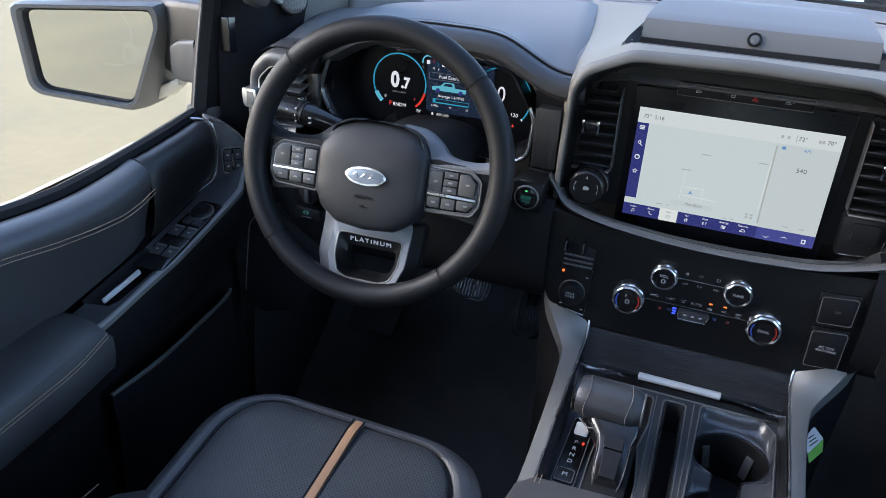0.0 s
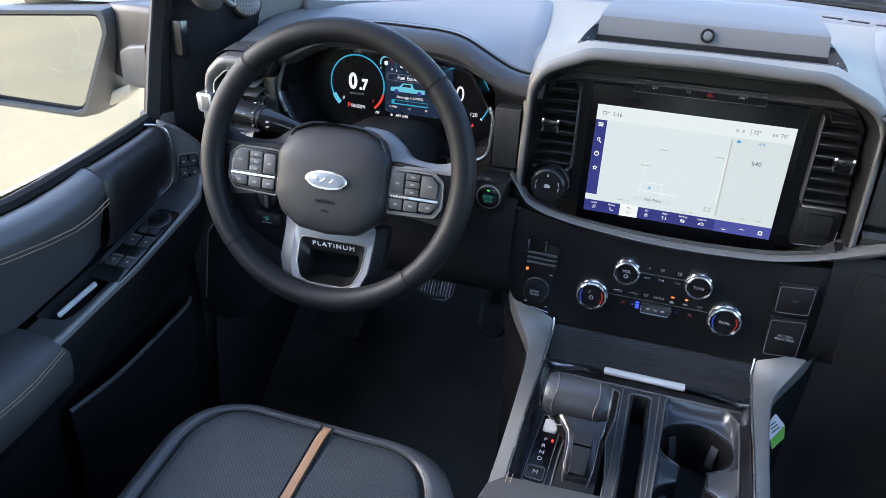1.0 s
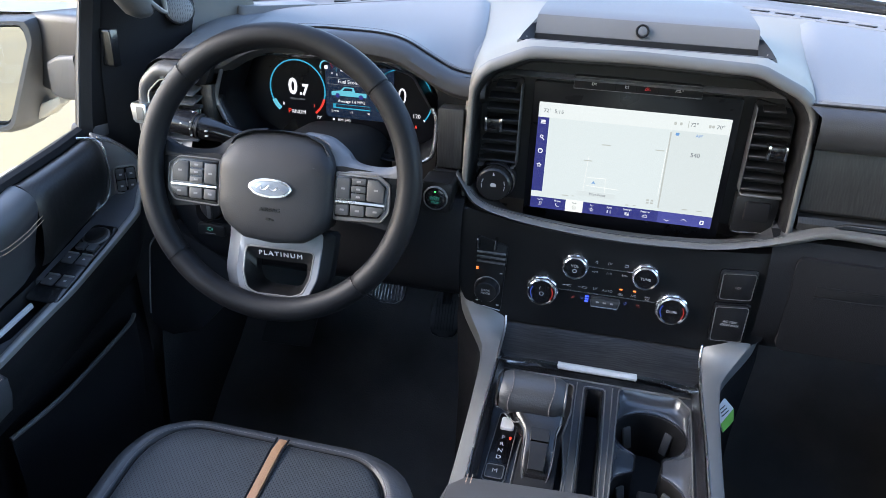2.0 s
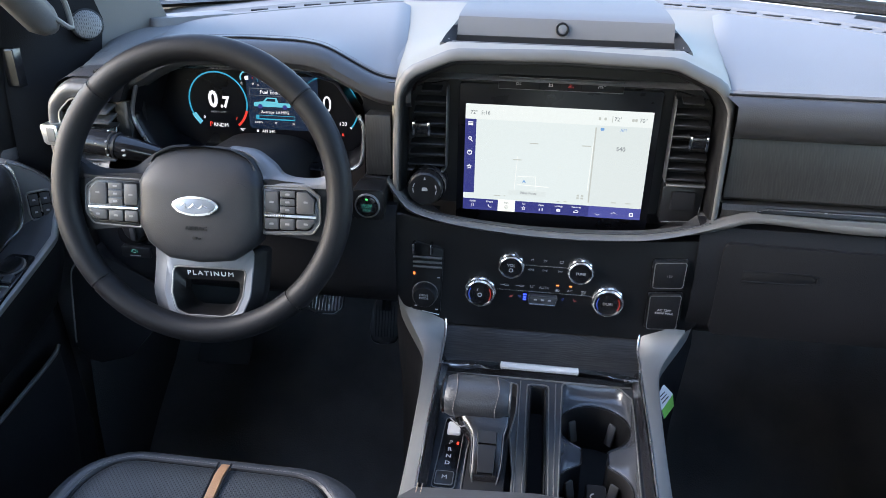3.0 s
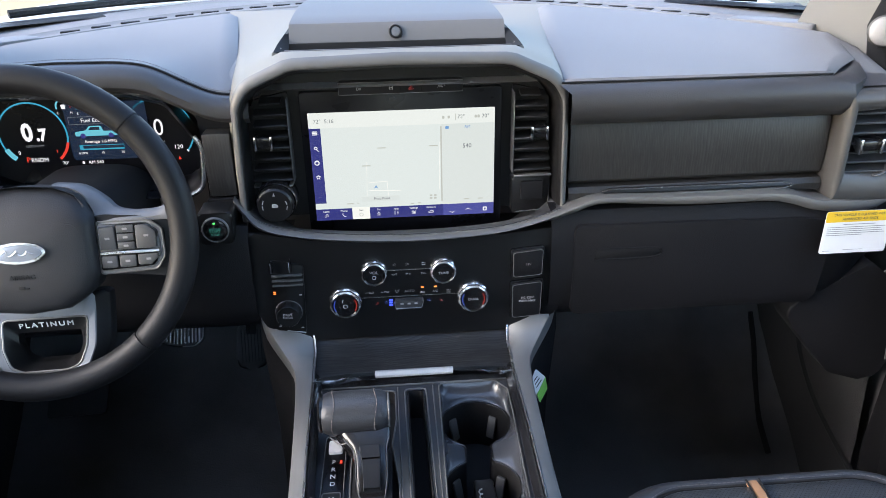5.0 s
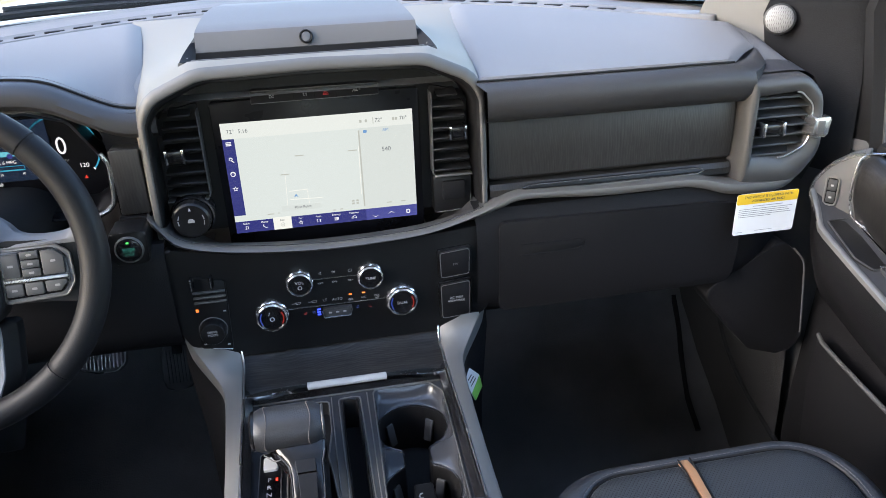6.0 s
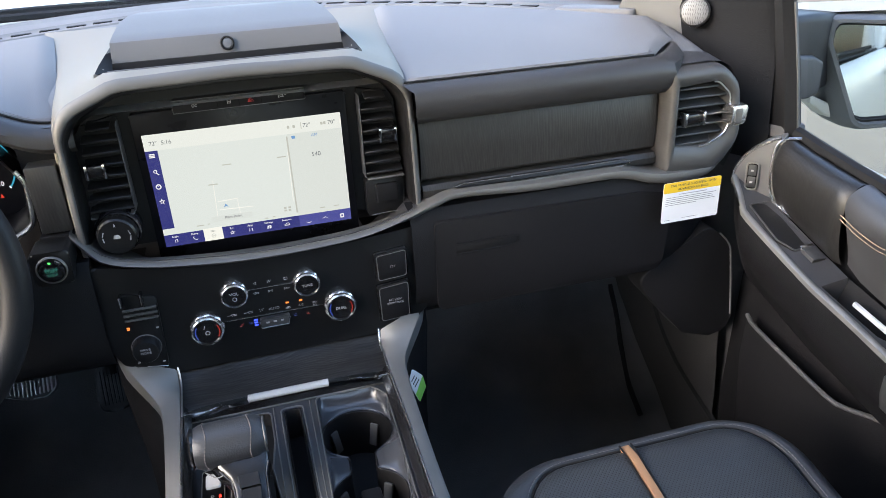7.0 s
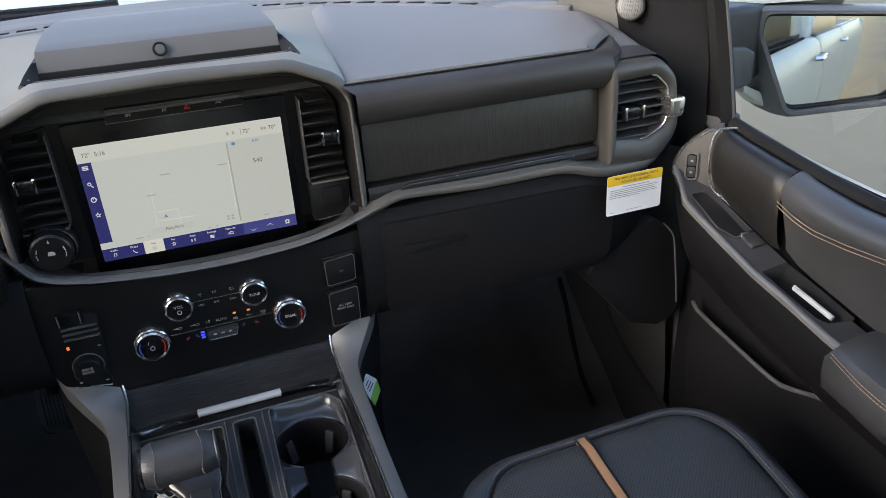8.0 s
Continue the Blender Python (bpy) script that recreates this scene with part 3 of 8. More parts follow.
rows = pad_top(1, lambda y: 0.207 + (y - 0.955) * 0.22, lambda y: min(0.574 + (y - 0.955) * 0.88, 0.65 + (y - 1.04) * 0.22), lambda x: 0.9555, None, 0.25)
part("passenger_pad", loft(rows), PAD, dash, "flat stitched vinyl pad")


# driver side: hood over the instruments
def hood(x):
    """Height of the instrument hood's crest at -x."""
    return float(np.interp(x, [0.2, 0.245, 0.27, 0.325, 0.36, 0.44, 0.52, 0.555, 0.6, 0.66, 0.72], [0.832, 0.834, 0.845, 0.874, 0.879, 0.88, 0.876, 0.866, 0.838, 0.83, 0.829]))


def hood_s(x):
    return sum(hood(x + d) for d in (-0.014, -0.007, 0, 0.007, 0.014)) / 5


# base sheet under the pads, right up to the windscreen
rows = []
for v in np.linspace(0, 1, 16):
    row = []
    for x in np.linspace(-1, 1, 41) * (0.695 + 0.065 * min(1, max(0, (v - 0.15) * 4))):
        y1 = 1.62 - 0.62 * x * x
        y = 0.985 + (y1 - 0.985) * v
        keep = hood_s(-x) - 0.007 + 0.25 * (y - 0.985) if x < -0.19 else 1.0
        row.append((x, y, min(keep, ztop(y) - 0.006 - (0.09 * max(0, abs(x) - 0.6) / 0.16 if y < 1.2 else 0.09 * max(0, abs(x) - 0.6) / 0.16 * max(0, 1 - (y - 1.2) / 0.1)))))
    rows.append(row)
part("top_panel", loft(rows), PAD, dash)

rows = pad_top(-1, lambda y: 0.214 + (y - 0.95) * 0.13, lambda y: min(0.66 + (y - 1.0) * 0.3, 0.7), lambda x: 1.004, hood_s)
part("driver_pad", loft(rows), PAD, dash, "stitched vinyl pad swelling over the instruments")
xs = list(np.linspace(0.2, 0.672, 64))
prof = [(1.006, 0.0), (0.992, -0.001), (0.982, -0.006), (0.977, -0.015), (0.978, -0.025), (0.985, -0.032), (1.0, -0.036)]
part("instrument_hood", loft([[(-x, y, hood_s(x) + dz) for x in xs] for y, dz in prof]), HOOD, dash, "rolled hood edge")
for path, nm in (([(-x, 1.0055, hood_s(x) + 0.0012) for x in xs], "hood_seam"), ([(0.208 + (0.366 * i / 20), 0.9555, 0.8455) for i in range(21)], "pad_seam")):
    part(nm, tube(path, 0.0016, 6), RUBBER, dash, "dark seam")
    part("stitching", stitches([(x, y + 0.006, z + 0.0034) for x, y, z in path], 0.004, 0.0028, 0.0004), THREAD_GREY, dash, kind="stuff")

# vertical faces behind the trims
face = [(1.0, 0.79), (1.0, 0.70), (0.985, 0.66)]
for s, a, b in ((1, 0.21, 0.685), (-1, 0.2, 0.272), (-1, 0.6, 0.685)):
    part("face", loft([[(s * x, y, z) for x in np.linspace(a, b, 8)] for y, z in [(0.99, 0.832)] + face]), SOFT, dash)

# wood: passenger panel, and the pieces beside the instruments
xs = np.linspace(0.226, 0.592, 24)
prof = [(0.985, 0.7895), (0.969, 0.788), (0.966, 0.78), (0.9635, 0.74), (0.966, 0.706), (0.972, 0.7005), (0.985, 0.7)]
part("wood_panel", loft([[(x, y, z) for x in xs] for y, z in prof], cap0=False), WOOD, dash, "dark ash wood panel")
prof2 = [(0.985, 0.698), (0.963, 0.697), (0.958, 0.69), (0.96, 0.68), (0.985, 0.678)]
part("wood_rail", loft([[(x, y, z) for x in xs] for y, z in prof2]), WOOD, dash, "dark ash wood rail")
x0, x1 = 0.27, 0.548
part("bright_strip", loft([[(x, y - 0.958 + 0.9555, z) for y, z in ((0.96, 0.6965 if 0 < i < 19 else 0.692), (0.955, 0.695 if 0 < i < 19 else 0.692), (0.9535, 0.6915), (0.956, 0.688 if 0 < i < 19 else 0.6912), (0.962, 0.687 if 0 < i < 19 else 0.691))] for i, x in enumerate(np.linspace(x0, x1, 20))]), PANEL, dash, "slim dark strip with bright edges")
for zz in (0.6957, 0.6872):
    part("strip_edge", tube([(x0, 0.9535, 0.6915), (x0 + 0.012, 0.9525, zz), (x1 - 0.012, 0.9525, zz), (x1, 0.9535, 0.6915)], 0.0009, 6), SILVER, dash, "thin bright edge")
for a, b, nm in ((0.2275, 0.264, "wood_strip"), (0.612, 0.632, "wood_strip")):
    part(nm, slab(rect(-b, -a, 0.703, 0.79, 0.003), 0.973, 1.0), WOOD, dash, "dark wood with upright grain")
part("wood_sill", slab(rect(-0.268, -0.2275, 0.69, 0.701, 0.003), 0.97, 1.0), SOFT, dash)

# lower satin trim: under the screen, then across to the passenger's vent
st_trim = [(-0.232, 0.702, 0.69, 0.96), (-0.216, 0.686, 0.674, 0.947), (-0.195, 0.669, 0.657, 0.937), (-0.145, 0.658, 0.646, 0.93), (-0.07, 0.651, 0.639, 0.926), (0.0, 0.648, 0.6365, 0.925), (0.07, 0.649, 0.638, 0.926), (0.135, 0.653, 0.643, 0.929), (0.2, 0.667, 0.656, 0.935), (0.24, 0.681, 0.671, 0.938), (0.275, 0.689, 0.679, 0.939), (0.39, 0.686, 0.673, 0.937), (0.5, 0.687, 0.674, 0.934), (0.535, 0.685, 0.67, 0.933), (0.575, 0.675, 0.658, 0.931), (0.615, 0.671, 0.654, 0.9305), (0.65, 0.669, 0.653, 0.9335), (0.678, 0.671, 0.658, 0.938), (0.695, 0.677, 0.667, 0.945)]
rows = []


def dip(x, zt):
    """Height of the shelf at the foot of the screen."""
    k = min(1, max(0, (abs(x) - 0.14) / 0.07))
    return 0.62 * (1 - k) + (zt + 0.003) * k if x < 0.215 else zt + 0.003


for x, zt, zb, yf in smooth_line(st_trim, 70):
    under = min(1, max(0, (0.24 - abs(x)) / 0.06))
    rows.append([(x, 1.0, dip(x, zt) - 0.004), (x, 0.985, dip(x, zt) - 0.003), (x, yf + 0.012, zt + 0.001), (x, yf + 0.005, zt + 0.0005), (x, yf + 0.001, zt - 0.001 - 0.002 * under)] + [(x, yf + a + (b - a) * under, zb + (zt - zb) * k) for a, b, k in ((0.0002, 0.0015, 0.75), (0.0, 0.006, 0.5), (0.001, 0.0105, 0.22), (0.003, 0.0145, 0.05), (0.01, 0.018, 0.0))] + [(x, 0.99, zb - 0.004)])
part("lower_trim", loft(rows), SATIN, dash, "satin grey ledge trim")

rows = []
for x, zt, zb, yf in smooth_line(st_trim, 70):
    if -0.215 < x < 0.215:
        rows.append([(x, 1.02, dip(x, zt)), (x, 0.985, dip(x, zt)), (x, yf + 0.03, zt * 0.7 + dip(x, zt) * 0.3), (x, yf + 0.02, zt), (x, yf + 0.0135, zt + 0.0018), (x, yf + 0.0125, zt - 0.002)])
part("screen_shelf", loft(rows), HOOD, dash, "dark shelf below the screen")

# lower soft body, glovebox side and driver's knee side
prof = [(0.975, 0.672), (0.948, 0.668), (0.9395, 0.655), (0.934, 0.63), (0.932, 0.57), (0.938, 0.525), (0.958, 0.5), (1.0, 0.487), (1.12, 0.478), (1.42, 0.47)]
for a, b, nm in ((0.2, 0.705, "lower_body"), (-0.705, -0.215, "knee_panel")):
    rows = []
    for i, x in enumerate(np.linspace(a, b, 26)):
        k = max(0, abs(x) - 0.6) / 0.105
        lo = 0.0 if nm == "lower_body" else 0.008
        rows.append([(x, y + 0.05 * k * k, z + lo * (z < 0.65)) for y, z in smooth_line(prof, 26)])
    part(nm, loft(rows), SOFT, dash)
glove = part("glovebox_lid", slab(rounded([(0.232, 0.512), (0.6, 0.512), (0.615, 0.64), (0.56, 0.648), (0.232, 0.652)], [0.012, 0.02, 0.02, 0.03, 0.012]), 0.931, 0.95, bevel=0.0008, seg=2), SOFT, dash, "black glovebox lid")
part("glovebox_handle", slab(rounded([(0.262, 0.599), (0.345, 0.6), (0.358, 0.607), (0.35, 0.613), (0.262, 0.614)], 0.003), 0.9303, 0.935, bevel=0.0006), RUBBER, glove, "recessed black pull")
part("glovebox_lip", tube(smooth_line([(0.262, 0.9302, 0.599), (0.345, 0.9302, 0.6), (0.359, 0.9302, 0.607), (0.35, 0.9302, 0.6145), (0.262, 0.9302, 0.615)], 20), 0.0011, 6), SOFT, glove)

# defroster slots
for i in range(-13, 14):
    x = i * 0.041
    if abs(x) < 0.56:
        y = yslot(x)
        m = Matrix.Translation((x, y, ztop(y) - 0.004)) @ Matrix.Rotation(math.atan(-1.3 * x), 4, "Z")
        part("defroster_slot", moved(slab(rounded([(-0.017, -0.005), (0.015, -0.005), (0.018, 0.006), (-0.014, 0.006)], 0.002, 2), 0.0022, 0.0, "z", 0.0006, 1), m), RUBBER, dash)
rows = [[(x, yslot(x) + d, ztop(yslot(x) + d) + h) for x in np.linspace(-0.6, 0.6, 30)] for d, h in ((-0.016, -0.006), (-0.014, -0.0035), (-0.008, -0.003), (0.009, -0.003), (0.014, 0.0), (0.02, -0.006))]
part("defroster_frame", loft(rows), PAD, dash)
for s in (-1, 1):
    y = 1.2
    part("side_grille", slab(rounded([(s * 0.55, 1.26), (s * 0.66, 1.165), (s * 0.69, 1.2), (s * 0.6, 1.29)], 0.015), ztop(y) + 0.008, ztop(y) - 0.01, "z", 0.003), PAD, dash, "flush corner grille")

# end vents with their satin surrounds, one at each door
def end_vent(s):
    v = thing("air_vent", "end air vent with dark slats in a satin grey surround", "air vent", (s * 0.65, 0.95, 0.75), group="dashboard air vents")
    xa, xi = (0.5945, 0.6115) if s > 0 else (0.633, 0.633)
    outer = rounded([(xa, 0.826), (0.685, 0.826), (0.714, 0.797), (0.727, 0.71), (0.695, 0.655), (xa, 0.66)], [0.002, 0.04, 0.045, 0.06, 0.05, 0.002], 8)
    inner = rounded([(xi, 0.797), (0.674, 0.801), (0.697, 0.78), (0.699, 0.722), (0.66, 0.704), (xi, 0.71)], [0.002, 0.016, 0.02, 0.026, 0.03, 0.002], 8)
    mid = [((a[0] * 0.45 + b[0] * 0.55), (a[1] * 0.45 + b[1] * 0.55)) for a, b in zip(outer, inner)]
    blend = lambda k: [((a[0] * (1 - k) + b[0] * k), (a[1] * (1 - k) + b[1] * k)) for a, b in zip(outer, inner)]
    near = [((a[0] * 0.85 + b[0] * 0.15), (a[1] * 0.85 + b[1] * 0.15)) for a, b in zip(outer, inner)]
    rows = [[(s * x, y, z) for x, z in o] for o, y in ((outer, 1.02), (outer, 0.965), (blend(0.02), 0.9565), (blend(0.07), 0.948), (near, 0.9405), (blend(0.28), 0.9365), (blend(0.42), 0.935), (mid, 0.9345), (blend(0.75), 0.9362), (blend(0.93), 0.939), (inner, 0.942), (inner, 0.985))]
    if s < 0:
        rows = [row[8:-8] for row in rows]
    part("surround", loft(rows, ring=s > 0), VENT_SATIN, v, "satin grey surround", smooth=60)
    part("inner_ring", tube([(s * x, 0.9385, z) for x, z in inner if x > xi + 0.004], 0.0012, 6), SILVER, v, "thin bright ring")
    part("duct", slab([(s * x, z) for x, z in inner], 0.99, 1.0, bevel=0), RUBBER, v)
    for i in range(7):
        z = 0.712 + i * 0.0139
        xr = 0.696 if 0.72 < z < 0.785 else 0.682
        # Lighter BUTTON instead of SLAT makes these slats look lit.
        part("slat", moved(box(*sorted((s * (xi + 0.001 if s > 0 else 0.6285), s * xr)), 0.945, 0.975, -0.0017, 0.0017, 0.001, 1), Matrix.Translation((0, 0, z)) @ Matrix.Translation((0, 0.96, 0)) @ Matrix.Rotation(radians(14), 4, "X") @ Matrix.Translation((0, -0.96, 0))), BUTTON, v)
    if s < 0:
        part("corner_pad", slab(rounded([(-0.652, 0.79), (-0.619, 0.79), (-0.6, 0.829), (-0.575, 0.84), (-0.6, 0.85), (-0.652, 0.834)], 0.004, 3), 0.966, 1.0, bevel=0.005, seg=3), SOFT, v, "soft dark corner pad")
    tab = part("tab", box(*sorted((s * 0.622, s * 0.65)), 0.934, 0.955, 0.742, 0.757, 0.003), GLOSS, v, "vent tab with chrome ends")
    for x in (0.621, 0.651):
        part("tab_edge", box(*sorted((s * (x - 0.0025), s * (x + 0.0025))), 0.93, 0.95, 0.739, 0.76, 0.0015), CHROME, tab)
    clip = part("wheel_tab", slab(rounded([(s * 0.694, 0.734), (s * 0.7185, 0.735), (s * 0.7215, 0.764), (s * 0.696, 0.764)], 0.004), 0.926, 0.95, bevel=0.002), SILVER, v, "square silver vent tab")
    part("inlay", slab(rect(*sorted((s * 0.7, s * 0.712)), 0.739, 0.759, 0.001), 0.9252, 0.93, bevel=0.0005), SATIN, clip)
    # cap of the dashboard's end behind the surround
    r0 = [(0.585, 0.826), (0.64, 0.828), (0.685, 0.826), (0.706, 0.812), (0.717, 0.79), (0.727, 0.75), (0.729, 0.7), (0.712, 0.66)]
    r1 = [(0.586, 0.833), (0.64, 0.836), (0.687, 0.832), (0.708, 0.818), (0.719, 0.795), (0.728, 0.752), (0.73, 0.7), (0.714, 0.66)]
    r2 = [(0.6, 0.851), (0.65, 0.849), (0.69, 0.842), (0.711, 0.828), (0.722, 0.8), (0.731, 0.76), (0.733, 0.7), (0.72, 0.66)]
    r3 = [(0.58, 0.861), (0.66, 0.86), (0.7, 0.855), (0.722, 0.845), (0.732, 0.82), (0.738, 0.77), (0.74, 0.7), (0.73, 0.66)]
    r4 = [(0.58, 0.869), (0.66, 0.868), (0.71, 0.864), (0.735, 0.856), (0.742, 0.83), (0.745, 0.78), (0.745, 0.7), (0.74, 0.66)]
    q = lambda row, y: [(s * x, y, z) for x, z in smooth_line(row, 18)]
    part("end_cap", loft([q(r0, 0.955), q(r1, 0.998)]), END_VINYL, v, "soft dark end cap")
    part("end_top", loft([q([(x, z - 0.001) for x, z in r1], 1.0), q(r2, 1.06), q(r3, 1.15), q(r4, 1.27)]), PAD, v, "vinyl dash corner")


end_vent(1)
end_vent(-1)

# side cover of the dashboard's end, with a bright edge
for s in (-1, 1):
    cov = thing("end_cover", "black cover on the dashboard's end with a bright rear edge", "trim panel", (s * 0.7, 0.96, 0.4), group="end covers")
    prof = rounded([(0.56, 0.49), (0.692, 0.566), (0.737, 0.524), (0.757, 0.375), (0.728, 0.349), (0.66, 0.372)], [0.03, 0.02, 0.035, 0.03, 0.03, 0.03], 6)
    part("cover", slab([(s * x, z) for x, z in prof], 0.942, 0.985, bevel=0.004, seg=3), SOFT, cov)
    part("edge", tube(smooth_line([(s * x, 0.9415, z) for x, z in ((0.712, 0.55), (0.732, 0.526), (0.7385, 0.5), (0.7505, 0.41), (0.7525, 0.39))], 30), 0.0014, 6), RAIL, cov, "bright edge")
    rows = [[(s * x, y, z) for y in (0.975, 1.1, 1.4)] for x, z in ((0.6, 0.5), (0.72, 0.52), (0.755, 0.4), (0.77, 0.2), (0.775, 0.0))]
    tagged(part("kick_panel", loft(rows), KICK), "black carpeted kick panel", "wall", kind="structure")

seal = thing("door_seal", "black rubber door seal curving down the kick panel", "seal", (0.77, 1.08, 0.14), kind="structure")
part("lip", tube(smooth_line([(0.752, 1.19, 0.34), (0.7655, 1.174, 0.255), (0.7695, 1.1, 0.186), (0.771, 0.985, 0.14), (0.774, 0.9, 0.11)], 40), 0.0055, 8), PILLAR, seal)
part("carpet_fold", tube(smooth_line([(0.75, 1.35, 0.24), (0.745, 1.306, 0.19), (0.731, 1.25, 0.135), (0.717, 1.19, 0.088), (0.71, 1.12, 0.05)], 30), 0.006, 8), PILLAR, seal, "raised black carpet edge")

# hanging card under the passenger's vent
card = thing("hang_card", "white information card with a yellow heading hanging under the vent", "card", (0.625, 0.905, 0.66))
cm = pose(0.626, 0.907, 0.634, 90, 0, 0)
part("sheet", moved(slab(rect(-0.0485, 0.0485, -0.032, 0.032, 0.004), 0.0, -0.0008, "z", 0), cm), CARD, card)
part("heading", moved(slab(rect(-0.0485, 0.0485, 0.016, 0.032, 0.003), 0.0005, 0.0002, "z", 0), cm), YELLOW, card, "yellow heading band")
on_card = lambda x, z: cm @ Matrix.Translation((x, z, 0.0007))
writing("lettering", "THIS VEHICLE IS EQUIPPED WITH", 0.0052, on_card(0.001, 0.0268), INK, card, depth=0.0001)
writing("lettering", "ADVANCED AIR BAGS", 0.0052, on_card(0.001, 0.0206), INK, card, depth=0.0001)
for z, a, b, h in ((0.0125, -0.022, 0.025, 0.0009), (0.0085, -0.044, 0.041, 0.0008), (0.0055, -0.044, 0.034, 0.0008), (0.0025, -0.044, 0.037, 0.0008), (-0.0005, -0.044, 0.04, 0.0008), (-0.0035, -0.044, 0.008, 0.0008), (-0.0265, -0.014, 0.014, 0.0006), (-0.0275, -0.044, -0.034, 0.0006)):
    part("text_bar", moved(slab(rect(a, b, z - h / 2, z + h / 2), 0.0009, 0.0006, "z", 0), cm), INK_GREY, card)

# start button
st = thing("start_button", "round engine start button in a black plate", "button", (-0.257, 0.955, 0.664))
part("plate", slab(rounded([(-0.275, 0.653), (-0.231, 0.653), (-0.229, 0.698), (-0.275, 0.697)], 0.006), 0.926, 0.97, bevel=0.003), PANEL, st)
part("ring", lathe([(0.0178, 0.0), (0.018, 0.003), (0.0165, 0.0045), (0.0155, 0.003)], facing(-0.2525, 0.927, 0.6745), 28), SATIN, st, "bright ring")
part("cap", lathe([(0.0152, 0.0), (0.0152, 0.004), (0.013, 0.0052), (0.0001, 0.0048)], facing(-0.2525, 0.927, 0.6745), 28), GLOSS, st)
writing("lettering", "ENGINE", 0.0042, facing(-0.2525, 0.9217, 0.6765), TEAL_DIM, st)
writing("lettering", "START\nSTOP", 0.0048, facing(-0.2525, 0.9217, 0.671), TEAL_DIM, st)
part("lamp", box(-0.254, -0.251, 0.9212, 0.923, 0.684, 0.686, 0), GREEN_LED, st, "green lamp")

# ---- centre stack ----
stack = thing("center_stack", "satin grey arched surround of the central screen", "dashboard console", (0, 0.98, 0.65))


def arch(half, shoulder, zc, zt, zb, zs, n=64):
    """Open outline from the left foot over the top to the right foot."""
    pts = [(-half, zb), (-half + 0.004, zs), (-half + 0.018, zs + (zt - zs) * 0.45), (-shoulder, zc), (0, zt), (shoulder, zc), (half - 0.018, zs + (zt - zs) * 0.45), (half - 0.004, zs), (half, zb)]
    full = rounded(pts, [0, 0.03, 0.04, 0.035, 0, 0.035, 0.04, 0.03, 0], 6)
    return even(full, n)


o_back = arch(0.209, 0.135, 0.86, 0.863, 0.655, 0.815)
o_in = arch(0.2115, 0.137, 0.864, 0.867, 0.655, 0.817)
o_out = arch(0.224, 0.144, 0.886, 0.890, 0.664, 0.833)
rows = [[(x, 1.03, z) for x, z in o_back], [(x, 0.98, z) for x, z in o_in]]
between = lambda k, y: [(a[0] + (b[0] - a[0]) * k, y, a[1] + (b[1] - a[1]) * k) for a, b in zip(o_in, o_out)]
part("arch_reveal", loft(rows + [between(k, y) for k, y in ((0.05, 0.972), (0.16, 0.965), (0.3, 0.961), (0.33, 0.9606))]), PANEL, stack, "black inner reveal of the arch")
rows = [between(k, y) for k, y in ((0.33, 0.963), (0.335, 0.9595), (0.37, 0.9578), (0.45, 0.957), (0.6, 0.9572), (0.8, 0.9588), (0.93, 0.9612), (1.0, 0.964))]
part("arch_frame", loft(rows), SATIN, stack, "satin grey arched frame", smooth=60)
# its top runs back to the windscreen, flattening out, in a tone lightened as lit
rows = [[(x, 0.964, z) for x, z in o_out]]
for y, k in ((0.985, 0.02), (1.0, 0.05), (1.004, 0.06), (1.02, 0.1), (1.08, 0.28), (1.16, 0.5), (1.28, 0.78), (1.38, 0.97), (1.43, 1.0)):
    row = []
    for x, z in o_out:
        z = max(z, 0.80)
        xf = x * (1 + 0.3 * min(1, (y - 0.96) / 0.42))
        flat = ztop(y) - 0.003
        up = z + 0.012 * min(1, (y - 0.964) / 0.06) * max(0, (z - 0.84) / 0.05)
        zc = up * (1 - k) + flat * k
        if abs(xf) < 0.155 and y < 1.2:
            # the cover falls into the slot before the pod
            zc = min(zc, 0.8895 - 0.04 * (y - 0.964) if y < 1.002 else 0.868)
        row.append((xf, y, zc))
    rows.append(row)
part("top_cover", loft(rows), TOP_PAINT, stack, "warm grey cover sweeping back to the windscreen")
# dark inner face
inner = even(o_back + [], 40)
part("inner_face", slab([(x, z) for x, z in inner], 1.012, 1.03, bevel=0), PANEL, stack)

# pod with the round sensor
pod = thing("sensor_pod", "raised grey dash-top pod with a round sensor eye", "dash pod", (0, 1.15, 0.88))
def pod_row(y, z, hw, cut):
    return [(x, y, z) for x in np.linspace(-hw, hw, 16)]
rows = [pod_row(1.052, 0.868, 0.149, 0), pod_row(1.052, 0.874, 0.149, 0), pod_row(1.062, 0.908, 0.1475, 0), pod_row(1.0645, 0.9125, 0.147, 0), pod_row(1.07, 0.9145, 0.1465, 0), pod_row(1.1, 0.9185, 0.145, 0), pod_row(1.16, 0.925, 0.141, 0), pod_row(1.2, 0.928, 0.132, 0), pod_row(1.225, 0.9285, 0.118, 0), pod_row(1.24, 0.924, 0.1, 0), pod_row(1.25, 0.87, 0.09, 0)]
part("shell", loft(rows), POD, pod)
